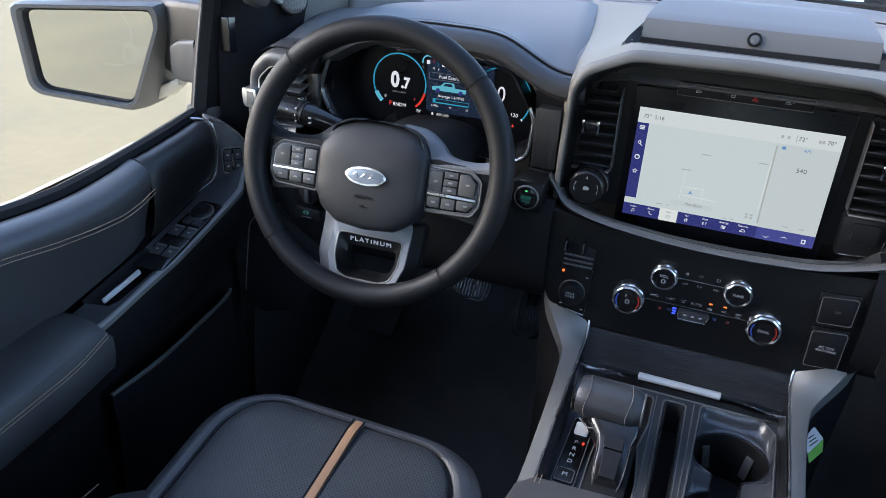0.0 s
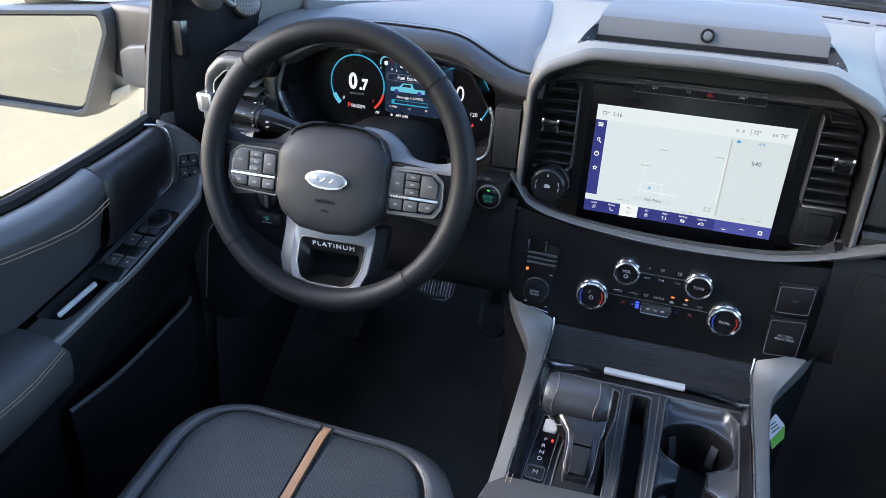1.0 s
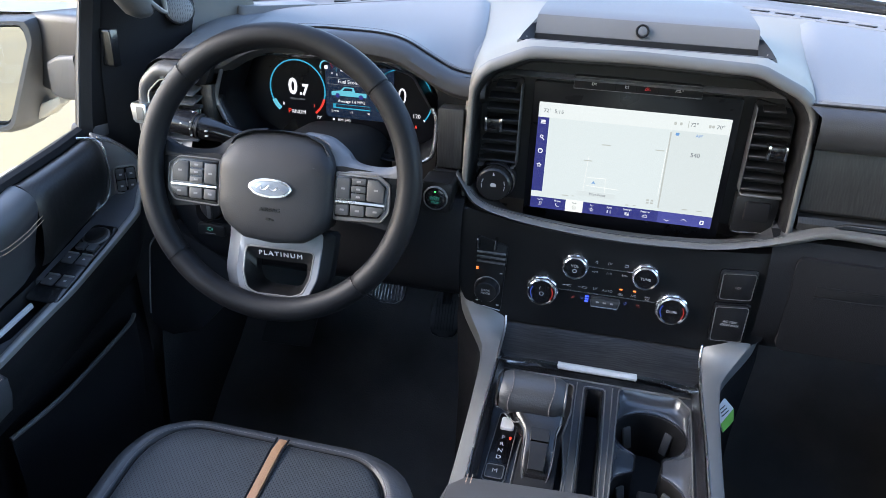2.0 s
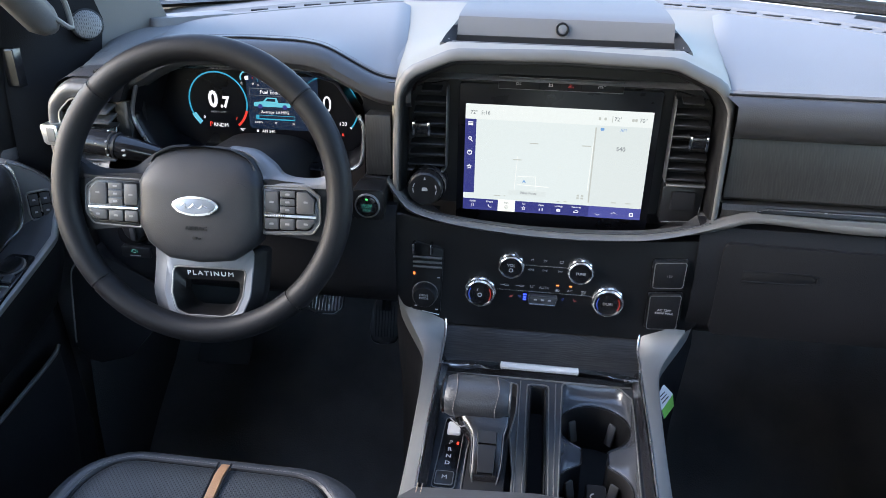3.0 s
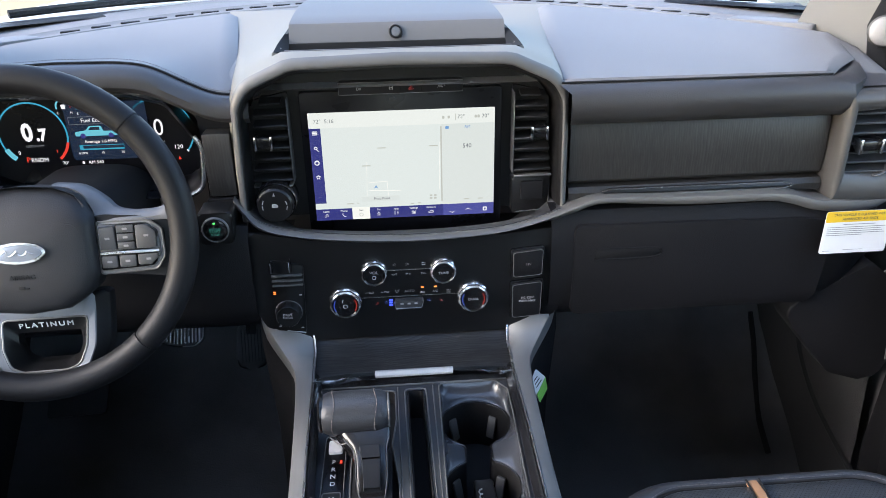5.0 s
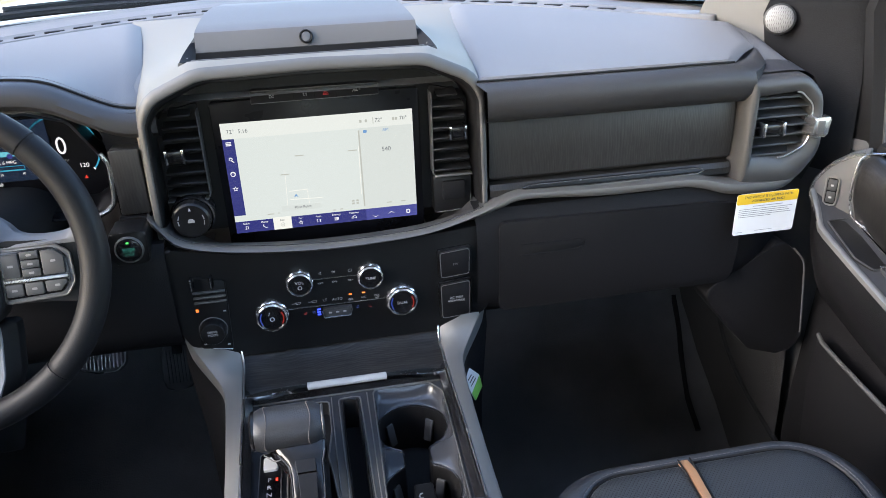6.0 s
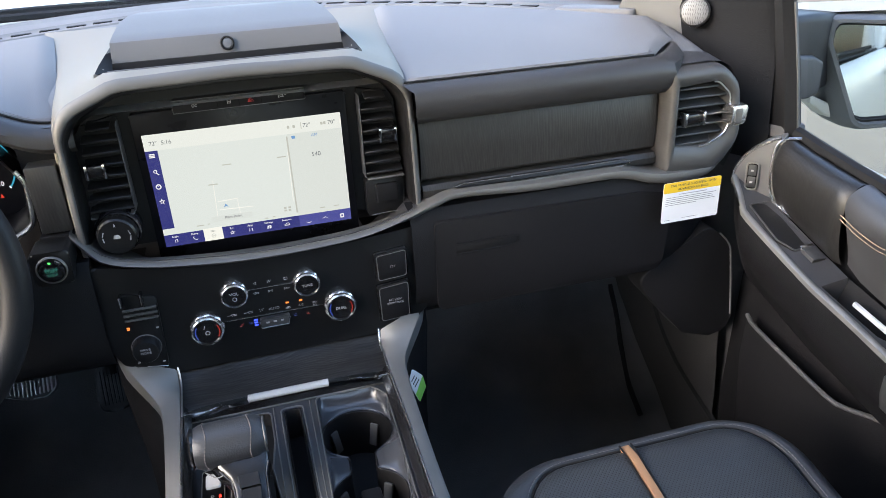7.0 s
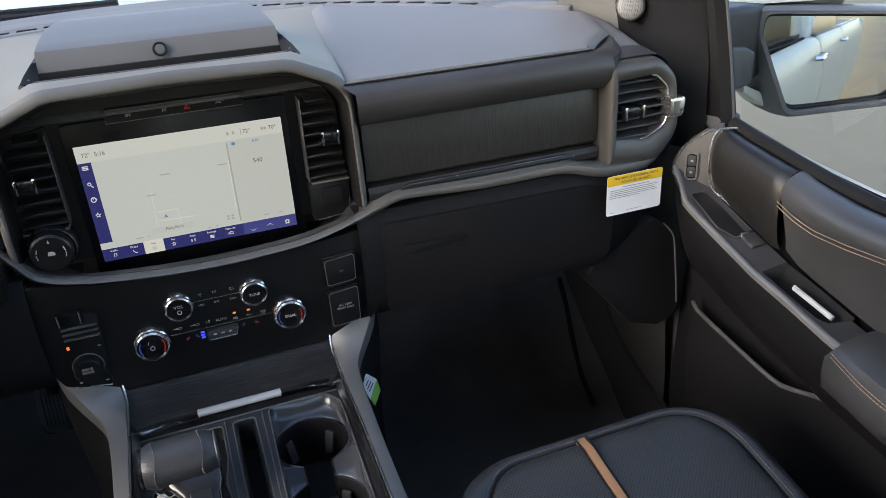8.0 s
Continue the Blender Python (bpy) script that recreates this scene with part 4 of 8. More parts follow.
for s in (-1, 1):
    side = [(s * 0.1495, 1.0515, 0.86), (s * 0.1478, 1.0625, 0.911)]
    rows = [[(s * 0.149, 1.052, 0.85), (s * 0.147, 1.0645, 0.9125)], [(s * 0.145, 1.1, 0.85), (s * 0.145, 1.1, 0.9185)], [(s * 0.141, 1.16, 0.85), (s * 0.141, 1.16, 0.925)], [(s * 0.132, 1.2, 0.85), (s * 0.132, 1.2, 0.928)], [(s * 0.118, 1.225, 0.85), (s * 0.118, 1.225, 0.9285)], [(s * 0.1, 1.24, 0.85), (s * 0.1, 1.24, 0.924)]]
    part("side_wall", loft(rows), RUBBER, pod)
    # Black sheet stands in for the shade in the side gap.
    part("side_shade", loft([[(s * 0.146, 1.002, 0.882), (s * 0.163, 1.0, 0.8875)], [(s * 0.147, 1.035, 0.882), (s * 0.161, 1.03, 0.892)], [(s * 0.148, 1.07, 0.9), (s * 0.155, 1.07, 0.899)], [(s * 0.146, 1.13, 0.913), (s * 0.15, 1.13, 0.905)]]), RUBBER, pod, "black sheet standing in for shade beside the pod")
# Black sheet over slot and pod foot gives the slot's shade.
part("slot_shade", loft([[(x, y, z) for x in np.linspace(-0.159, 0.159, 14)] for y, z in ((1.0015, 0.887), (1.006, 0.879), (1.03, 0.876), (1.0495, 0.8765), (1.0502, 0.884), (1.0512, 0.8885), (1.054, 0.8887))]), RUBBER, pod, "black sheet standing in for shade before the pod")
part("front_lip", tube([(-0.15, 1.012, 0.8862), (0.15, 1.012, 0.8862)], 0.0013, 6), SATIN, pod)
em = pose(-0.003, 1.0575, 0.9005, 90 - 15, 0, 0)
part("sensor_ring", lathe([(0.0092, -0.002), (0.0092, 0.002), (0.0078, 0.003), (0.0066, 0.0015)], em, 28), RUBBER, pod, "black ring")
part("sensor_eye", lathe([(0.0068, 0.0005), (0.0058, 0.0016), (0.003, 0.002), (0.0001, 0.0021)], em, 28), SHOULDER, pod, "grey sensor eye")

# vents beside the screen
def stack_vent(s):
    v = thing("air_vent", "central air vent with five dark slats and a chrome tab", "air vent", (s * 0.18, 1.0, 0.77), group="dashboard air vents")
    o = rounded([(s * 0.152, 0.712), (s * 0.206, 0.712), (s * 0.203, 0.815), (s * 0.196, 0.825), (s * 0.152, 0.835)], 0.003, 2)
    part("duct", slab(o, 1.005, 1.012, bevel=0), RUBBER, v)
    for i in range(8):
        z = 0.7205 + i * 0.0151
        xi, xo = (0.153, 0.206 - 0.0015 * i) if i < 7 else (0.16, 0.188)
        at = Matrix.Translation((0, 1.0, z)) @ Matrix.Rotation(radians(12), 4, "X")
        b = part("slat", moved(box(*sorted((s * xi, s * xo)), -0.013, 0.013, -0.0012, 0.0012, 0.0008, 1), at), SLAT, v)
        part("slat_edge", moved(box(*sorted((s * (xi + 0.001), s * (xo - 0.001))), -0.0142, -0.0124, -0.0014, 0.0014, 0.0007, 1), at), SLAT, b)
    part("end_wall", box(*sorted((s * 0.1515, s * 0.1528)), 0.986, 1.012, 0.712, 0.828, 0.0005, 1), BUTTON, v)
    part("lower_edge", box(*sorted((s * 0.154, s * 0.207)), 0.984, 1.0, 0.7085, 0.711, 0.0008, 1), SATIN, v, "thin satin lower edge")
    tab = part("tab", box(*sorted((s * 0.177, s * 0.195)), 0.978, 0.996, 0.766, 0.781, 0.002), GLOSS, v, "vent tab with chrome ends")
    for x in (0.1755, 0.1965):
        part("tab_edge", box(*sorted((s * (x - 0.002), s * (x + 0.002))), 0.975, 0.992, 0.7635, 0.783, 0.0012), CHROME, tab)


stack_vent(-1)
stack_vent(1)

# rotary selector on the left, blank switch on the right
dial = thing("rotary_selector", "round black rotary selector with white markings", "dial", (-0.176, 0.98, 0.693))
dm = facing(-0.178, 0.985, 0.69)
part("base_ring", lathe([(0.0285, -0.02), (0.0285, 0.008), (0.027, 0.01), (0.0245, 0.009)], dm, 36), GLOSS, dial)
part("knob", lathe([(0.025, 0.006), (0.0245, 0.022), (0.022, 0.0245), (0.0001, 0.0235)], dm, 48, wave=lambda a, i: 1 + (0.018 * math.cos(24 * a) if i < 2 else 0)), PANEL, dial)
for k in range(9):
    a = radians(-200 + k * 27)
    if 2 <= k <= 6:
        continue
    part("mark", moved(slab(rect(-0.003, 0.003, -0.0006, 0.0006), 0.025, 0.0245, "z", 0), dm @ Matrix.Rotation(a, 4, "Z") @ Matrix.Translation((0.0165, 0, 0)) @ Matrix.Rotation(radians(90), 4, "Z")), PRINT, dial)
part("pointer", moved(slab([(-0.0015, -0.002), (0.0015, -0.002), (0, 0.0025)], 0.025, 0.0242, "z", 0), dm @ Matrix.Translation((0, 0.0165, 0))), PRINT, dial)
part("symbol", moved(slab(rounded([(-0.0045, -0.002), (0.0045, -0.002), (0.004, 0.001), (0.002, 0.003), (-0.003, 0.003)], 0.001, 2), 0.0248, 0.0242, "z", 0), dm), PRINT, dial)
blank = thing("blank_switch", "blank square switch panel below the vent", "switch panel", (0.18, 1.0, 0.68))
part("panel", slab(rounded([(0.152, 0.652), (0.205, 0.655), (0.207, 0.706), (0.152, 0.706)], 0.004), 0.992, 1.012, bevel=0.002), PANEL, blank)
part("button", slab(rect(0.164, 0.197, 0.672, 0.7, 0.004), 0.987, 1.0, bevel=0.0015), SOFT, blank)
part("bright_edge", tube([(0.156, 0.9905, 0.6535), (0.203, 0.9905, 0.6565), (0.2052, 0.9905, 0.68)], 0.0009, 6), SILVER, blank)

# touchscreen
ts = thing("touchscreen", "wide touchscreen showing a pale map and radio panel", "touchscreen", (0, 1.0, 0.63))
part("housing", slab(rounded([(-0.137, 0.629), (0.137, 0.629), (0.137, 0.834), (-0.137, 0.834)], 0.005), 1.0, 1.03, bevel=0.0015), LCD_OFF, ts, "black glass slab")
Y = 0.9985


def pixel(name, outline, mat, lift=0, parent=ts, label=""):
    return part(name, slab(outline, Y - 0.0003 * (lift + 1), Y - 0.0003 * lift + 0.0002, bevel=0), mat, parent, label)


X0, X1, Z0, Z1 = -0.127, 0.127, 0.65, 0.806
part("display", slab(rect(X0, X1, Z0, Z1), Y, 1.001, bevel=0), MAP, ts, "lit map display")
pixel("header", rect(X0, X1, 0.785, Z1), MAP_BAR)
pixel("side_bar", rect(X0, X0 + 0.0155, 0.676, 0.785), INDIGO)
pixel("tab_bar", rect(X0, X1, Z0, 0.667), INDIGO)
pixel("tab_pale", rect(0.054, X1, Z0, 0.667), INDIGO_PALE, 1)
pixel("tab_lit", rect(-0.076, -0.051, Z0, 0.668), MAP_LINE, 1)
pixel("radio_panel", rect(0.053, X1, 0.667, 0.785), MAP_SIDE)
pixel("panel_shade", rect(0.0515, 0.0535, 0.672, 0.782), MAP_GREY, 1)
pixel("place_tag", rect(-0.062, -0.008, 0.676, 0.684, 0.002), MAP_SIDE, 1)
for a in (((-0.054, 0.684), (-0.0532, 0.684), (-0.0512, 0.735), (-0.052, 0.735)), ((-0.05, 0.704), (-0.024, 0.705), (-0.024, 0.7058), (-0.05, 0.7048)), ((-0.024, 0.684), (-0.0232, 0.684), (-0.0242, 0.706), (-0.025, 0.706)), ((-0.05, 0.692), (-0.005, 0.6905), (-0.005, 0.6913), (-0.05, 0.6928)), ((0.049, 0.69), (0.0498, 0.69), (0.0512, 0.76), (0.0504, 0.76))):
    pixel("road", a, MAP_LINE, 1)
for x, z, w in ((-0.03, 0.7545, 0.012), (0.042, 0.755, 0.012), (-0.052, 0.7295, 0.012), (-0.045, 0.6795, 0.0), (-0.078, 0.674, 0.009), (-0.067, 0.6745, 0.002), (0.01, 0.6705, 0.004), (0.02, 0.671, 0.004), (0.088, 0.674, 0.007), (0.108, 0.674, 0.007)):
    if w:
        pixel("text_bar", rect(x - w / 2, x + w / 2, z - 0.0007, z + 0.0007), MAP_GREY, 2)
for x, z in ((0.037, 0.6815), (0.043, 0.6815), (0.037, 0.6775), (0.043, 0.6775)):
    pixel("symbol", rect(x - 0.0018, x + 0.0018, z - 0.0012, z + 0.0012), MAP_GREY, 2)
pixel("position_arrow", [(-0.0435, 0.6955), (-0.0405, 0.6968), (-0.0375, 0.6955), (-0.0405, 0.7005)], TEXT_BLUE, 2)
screen = lambda x, z, k=3: facing(x, Y - 0.0003 * k, z)
writing("lettering", "72°", 0.0075, screen(-0.115, 0.7945), TEXT_GREY, ts)
writing("lettering", "5:16", 0.0075, screen(-0.099, 0.7945), TEXT_GREY, ts)
writing("lettering", "72°", 0.0075, screen(0.0805, 0.7945), TEXT_GREY, ts)
writing("lettering", "70°", 0.0075, screen(0.114, 0.7945), TEXT_GREY, ts)
writing("lettering", "AM", 0.006, screen(0.089, 0.78), TEXT_BLUE, ts)
writing("lettering", "540", 0.0085, screen(0.0885, 0.753), TEXT_GREY, ts)
writing("lettering", "Pilot Point", 0.0055, screen(-0.033, 0.6802), TEXT_GREY, ts)
pixel("temperature_box", rect(0.0725, 0.0735, 0.79, 0.799), MAP_GREY, 2)
for x in (0.056, 0.0635, 0.1005, 0.1045):
    pixel("symbol", rect(x - 0.0016, x + 0.0016, 0.7925, 0.7965, 0.001), MAP_GREY, 2)
pixel("symbol", rect(0.0585, 0.0635, 0.778, 0.782, 0.0015), TEXT_BLUE, 2)
ROUND = [(2.6 * math.cos(a), 2.6 * math.sin(a)) for a in np.linspace(0, 2 * math.pi, 11)]
ICONS = {
    "Audio": [[(-2, -2), (-0.8, -2), (-0.8, 2.4), (2, 2.8), (2, -1.4), (0.9, -1.4)]],
    "Phone": [[(-2.2, 2.4), (-1.6, 0.2), (0.2, -1.6), (2.4, -2.2)], [(-2.2, 2.4), (-1.2, 2.6)], [(2.4, -2.2), (2.6, -1.2)]],
    "Nav": [ROUND, [(-1, -1.2), (0, 1.4), (1, -1.2)]],
    "Fav": [[((2.9 if j % 2 == 0 else 1.3) * math.sin(math.pi * j / 5), (2.9 if j % 2 == 0 else 1.3) * math.cos(math.pi * j / 5)) for j in range(11)]],
    "Apps": [[(u - 0.9, w), (u + 0.9, w)] for u in (-2, 2) for w in (-1.6, 0, 1.6)],
    "Settings": [[(-3, w), (3, w)] for w in (-1.6, 0, 1.6)] + [[(-1, 2.4), (-1, -0.6)], [(1.2, 0.6), (1.2, -2.4)]],
    "Features": [[(-3.4, -1.4), (-3.4, 0.2), (-1.4, 0.6), (-0.6, 1.8), (1.6, 1.8), (3.4, 0.2), (3.4, -1.4), (-3.4, -1.4)]],
}
for x, word in ((-0.113, "Audio"), (-0.088, "Phone"), (-0.0635, "Nav"), (-0.0385, "Fav"), (-0.0135, "Apps"), (0.0115, "Settings"), (0.0365, "Features")):
    lit = word == "Nav"
    writing("tab_word", word, 0.0038, screen(x, 0.6635), TEXT_GREY if lit else TEXT_WHITE, ts)
    strokes = ICONS[word]
    part("tab_symbol", merge(*[tube([(x + u * 0.001, Y - 0.0007, 0.6568 + w * 0.001) for u, w in line], 0.00042, 4) for line in strokes]), MAP_GREY if lit else TEXT_WHITE, ts)
for x in (0.067, 0.09):
    up = 1 if x > 0.08 else -1
    pixel("chevron", [(x - 0.005, 0.6565), (x, 0.6565 + up * 0.0022), (x + 0.005, 0.6565), (x, 0.6565 + up * 0.0034)], TEXT_WHITE, 2)
pixel("tab_symbol", rect(0.1115, 0.117, 0.6545, 0.6605, 0.001), TEXT_WHITE, 2)
pixel("tab_symbol_core", rect(0.113, 0.1155, 0.656, 0.659), INDIGO_PALE, 3)
for dz in (-0.002, 0, 0.002):
    pixel("side_symbol", rect(-0.123, -0.116, 0.7785 + dz - 0.0006, 0.7785 + dz + 0.0006), TEXT_WHITE, 2)
for z, r, core in ((0.7575, 0.0024, 0.0013), (0.7365, 0.0036, 0.0022)):
    ring_ = lambda q: [(-0.1197 + q * math.cos(a), z + q * math.sin(a)) for a in np.linspace(0, 2 * math.pi, 14, endpoint=False)]
    pixel("side_symbol", ring_(r), TEXT_WHITE, 2)
    pixel("side_symbol_core", ring_(core), INDIGO, 3)
pixel("side_symbol", [(-0.1185, 0.756), (-0.1155, 0.753), (-0.1163, 0.7522), (-0.1193, 0.7552)], TEXT_WHITE, 2)
pixel("side_symbol", [(-0.1199, 0.7365), (-0.1195, 0.7365), (-0.1195, 0.7383), (-0.1199, 0.7383)], TEXT_WHITE, 4)
star = [(-0.1195 + (0.004 if j % 2 == 0 else 0.0018) * math.sin(math.pi * j / 5), 0.7155 + (0.004 if j % 2 == 0 else 0.0018) * math.cos(math.pi * j / 5)) for j in range(10)]
pixel("side_symbol", star, TEXT_WHITE, 2)
pixel("side_symbol_core", [(-0.1195 + (x + 0.1195) * 0.5, 0.7155 + (z - 0.7155) * 0.5) for x, z in star], INDIGO, 3)

# switch bar above the screen
sb = thing("switch_bar", "slim black switch bar with a red hazard triangle", "switch bar", (0, 1.0, 0.84))
part("bar", slab(rounded([(-0.083, 0.8295), (0.083, 0.8295), (0.083, 0.846), (-0.083, 0.846)], 0.002, 2), 0.9955, 1.012, bevel=0.0008), PANEL, sb)
part("upper_edge", tube([(-0.083, 0.9952, 0.8305), (-0.083, 0.995, 0.846), (0.083, 0.995, 0.846), (0.083, 0.9952, 0.8305), (-0.083, 0.9952, 0.8297)], 0.0005, 6), SATIN, sb, "thin satin edge")
for x in (-0.028, -0.001, 0.027):
    part("gap", box(x - 0.0004, x + 0.0004, 0.9947, 0.996, 0.8305, 0.8452, 0), RUBBER, sb)


def bar_glyph(x, *loops, mat=PRINT):
    part("symbol", merge(*[tube([(x + u * 0.001, 0.9948, 0.8375 + w * 0.001) for u, w in loop], 0.0005, 4) for loop in loops]), mat, sb)


bar_glyph(-0.056, [(-3, -1.5), (-3, 1.5), (-1, 1.5), (0, 0), (-1, -1.5), (-3, -1.5)], [(0.8, 1), (3, 1)], [(0.8, -1), (3, -1)])
bar_glyph(-0.0135, [(-2, -2), (-2, 2), (-0.5, 0.4)], [(2, -2), (2, 2), (0.5, 0.4)], [(-0.8, -1.5), (0.8, -1.5)])
bar_glyph(0.054, [(-5, -1.4), (-4, 1.4), (1, 1.4), (0.4, 0)], [(-3, -0.6), (2, -0.6)], [(3, 1.4), (5, 1.4)])
bar_glyph(0.0135, [(-3.6, -2.4), (3.6, -2.4), (0, 3.6), (-3.6, -2.4)], [(-1.4, -1.1), (1.4, -1.1), (0, 1.3), (-1.4, -1.1)], mat=HAZARD)

# ---- climate and radio controls ----
cp = thing("climate_panel", "gloss black climate and radio panel with four chrome knobs", "control panel", (0, 0.95, 0.5))
outline = rounded([(-0.205, 0.513), (-0.143, 0.488), (0.143, 0.488), (0.212, 0.508), (0.2265, 0.55), (0.2275, 0.575), (0.221, 0.65), (0.13, 0.642), (0.0, 0.637), (-0.13, 0.645), (-0.218, 0.662), (-0.226, 0.575), (-0.2225, 0.55)], [0.012, 0.01, 0.01, 0.015, 0.02, 0.02, 0.01, 0, 0, 0, 0.01, 0.02, 0.02])
part("face", slab(outline, 0.94, 0.958, bevel=0.004, seg=3), PANEL, cp)
CY = 0.9395


def knob(x, z, r, temp):
    k = part("knob", lathe([(r * 1.02, -0.002), (r * 1.02, 0.006), (r * 0.96, 0.0075), (r * 0.99, 0.009), (r * 0.97, 0.0125), (r * 0.85, 0.0138)], facing(x, CY, z), 72, wave=lambda a, i: 1 + ((0.022 if i < 2 else 0.016) * math.copysign(abs(math.cos(9 * a + (0.2 if i < 2 else 1.2))) ** 0.5, math.cos(9 * a + (0.2 if i < 2 else 1.2))) if i < 5 else 0)), KNURL, cp, "faceted chrome ring")
    part("knob_face", lathe([(r * 0.87, 0.012), (r * 0.855, 0.0148), (r * 0.78, 0.0135), (0.0001, 0.0135)], facing(x, CY, z), 36), GLOSS, k)
    if temp:
        for s, mm in ((-1, BLUE_DIM), (1, RED_LED)):
            arc = [(x + s * r * 0.72 * math.cos(a), CY - 0.0142, z + r * 0.72 * math.sin(a)) for a in np.linspace(-0.6, 0.6, 9)]
            part("temperature_mark", tube(arc, 0.0009, 5), mm, k)
    return k


k1, k2 = knob(-0.0492, 0.5945, 0.0178, False), knob(0.0474, 0.593, 0.0178, False)
k3, k4 = knob(-0.0915, 0.5495, 0.0218, True), knob(0.0895, 0.549, 0.0218, True)
kt = CY - 0.0138
writing("lettering", "VOL", 0.0062, facing(-0.0492, kt, 0.5985), PRINT, k1)
part("power_mark", tube([(-0.0492 + 0.0026 * math.cos(a), kt, 0.591 + 0.0026 * math.sin(a)) for a in np.linspace(0, 6.28, 14)[:-1]], 0.0005, 4, closed=True), PRINT, k1)
writing("lettering", "TUNE", 0.0055, facing(0.0474, kt, 0.593), PRINT, k2)
writing("lettering", "DUAL", 0.0058, facing(0.0895, kt, 0.549), PRINT, k4)
part("power_mark", tube([(-0.0915 + 0.0028 * math.cos(a), kt, 0.548 + 0.0028 * math.sin(a)) for a in np.linspace(0, 6.28, 14)[:-1]], 0.0005, 4, closed=True), PRINT, k3)
part("stroke_mark", slab([(-0.096, 0.554), (-0.0952, 0.554), (-0.0935, 0.559), (-0.0943, 0.559)], kt, kt + 0.0005, bevel=0), PRINT, k3)
part("divider", box(-0.032, 0.03, 0.9385, 0.941, 0.5942, 0.5952, 0), SILVER, cp, "thin bright line")
part("divider", box(-0.068, 0.066, 0.9385, 0.941, 0.5525, 0.5535, 0), SILVER, cp, "thin bright line")


def mark(x, z, w, h, mat=PRINT, nm="symbol"):
    part(nm, slab(rect(x - w / 2, x + w / 2, z - h / 2, z + h / 2, min(w, h) * 0.25, 2), 0.9388, 0.941, bevel=0), mat, cp)


def glyph(x, z, *loops, mat=PRINT):
    """A small printed symbol: thin strokes through the given points."""
    part("symbol", merge(*[tube([(x + u * 0.001, 0.9388, z + w * 0.001) for u, w in loop], 0.00032, 4) for loop in loops]), mat, cp)


ARROW = [(1.8, 2), (-1.8, 0), (1.8, -2), (1.8, 2)]
FWD = [(-1.8, 2), (1.8, 0), (-1.8, -2), (-1.8, 2)]
SCREEN = [(-3.4, 1.4), (3.4, 1.4), (2.8, -1.4), (-2.8, -1.4), (-3.4, 1.4)]
glyph(-0.021, 0.603, ARROW)
glyph(-0.002, 0.603, [(-2, -1.8), (-2, 1.8), (0, 1.8), (0.6, -1.4), (2.4, 1.8)])
glyph(0.0205, 0.603, [(-2.2, -1.7), (-2.2, 1.7), (2.2, 1.7), (2.2, -1.7), (-2.2, -1.7)])
glyph(-0.0215, 0.588, [(u + 1.9, w * 0.7) for u, w in ARROW], [(u - 1.7, w * 0.7) for u, w in ARROW])
glyph(-0.001, 0.588, [(u - 1.8, w * 0.7) for u, w in FWD], [(1, 1.4), (1, -1.4)], [(2.2, 1.4), (2.2, -1.4)])
glyph(0.0205, 0.588, [(u + 1.7, w * 0.7) for u, w in FWD], [(u - 1.9, w * 0.7) for u, w in FWD])
glyph(-0.0575, 0.5608, [(-6, 0), (-0.5, 0)], [(u + 3, w * 0.8) for u, w in SCREEN])
glyph(-0.0355, 0.5608, [(-6, 0), (-0.5, 0)], [(u + 3, w * 0.8) for u, w in SCREEN])
glyph(-0.018, 0.5612, [(-2.5, 2), (-1.5, -2), (2, -1.2)], [(0, 0), (1.6, 2.2)], [(2, 0.4), (3.2, 2.2)])
glyph(0.018, 0.5575, [(-3, -1), (-3, 0.6), (-1, 1.6), (1.4, 1.6), (3, 0.2), (3, -1), (-3, -1)], [(-1.2, 0.2), (1, 0.2)])
writing("lettering", "MAX\nA/C", 0.0036, facing(0.055, 0.9386, 0.5572), PRINT, cp)
writing("lettering", "AUTO", 0.0052, facing(-0.0005, 0.9386, 0.5605), PRINT, cp)
writing("lettering", "A/C", 0.0045, facing(0.036, 0.9384, 0.5585), PRINT, cp)
for x in (0.0178, 0.0365):
    mark(x, 0.5655, 0.0042, 0.0019, ORANGE_LED, "lamp")
glyph(-0.047, 0.5435, [(-2.4, -1.8), (1.6, -1.6), (2.2, 2)], [(-1, -0.2), (1, 1)], mat=RED_LED)
glyph(0.0445, 0.5438, [(-2.2, 2), (-1.6, -1.6), (2.4, -1.8)], [(0, 0), (1.2, 1)], mat=RED_LED)
glyph(-0.0345, 0.544, [(-2, 1.8), (-1, -1.6), (2.2, -1.6)], [(0.2, 1.6), (1.8, 0)], mat=BLUE_DIM)
glyph(0.0265, 0.5445, [(-2.2, 1.8), (-1.6, -1.6), (2, -1.6)], [(0, 1.6), (1.8, 1.6), (1.8, 0)], mat=BLUE_DIM)
for dz in (0.004, 0, -0.004):
    mark(-0.0275, 0.5432 + dz, 0.0052, 0.0024, BLUE_LED, "lamp")
rk = part("fan_rocker", slab(rounded([(-0.021, 0.5355), (0.016, 0.5355), (0.0195, 0.5495), (-0.0225, 0.5495)], 0.003), 0.933, 0.94, bevel=0.002), BUTTON, cp, "pale fan rocker")
part("rocker_lip", tube([(-0.0225, 0.9325, 0.548), (-0.0208, 0.9325, 0.536), (0.0158, 0.9325, 0.536), (0.0193, 0.9325, 0.548)], 0.001, 6), SILVER, rk)
for x in (-0.012, -0.002, 0.008):
    part("mark", slab(rect(x - 0.0022, x + 0.0022, 0.5422, 0.5445), 0.9326, 0.934, bevel=0), PRINT, rk)

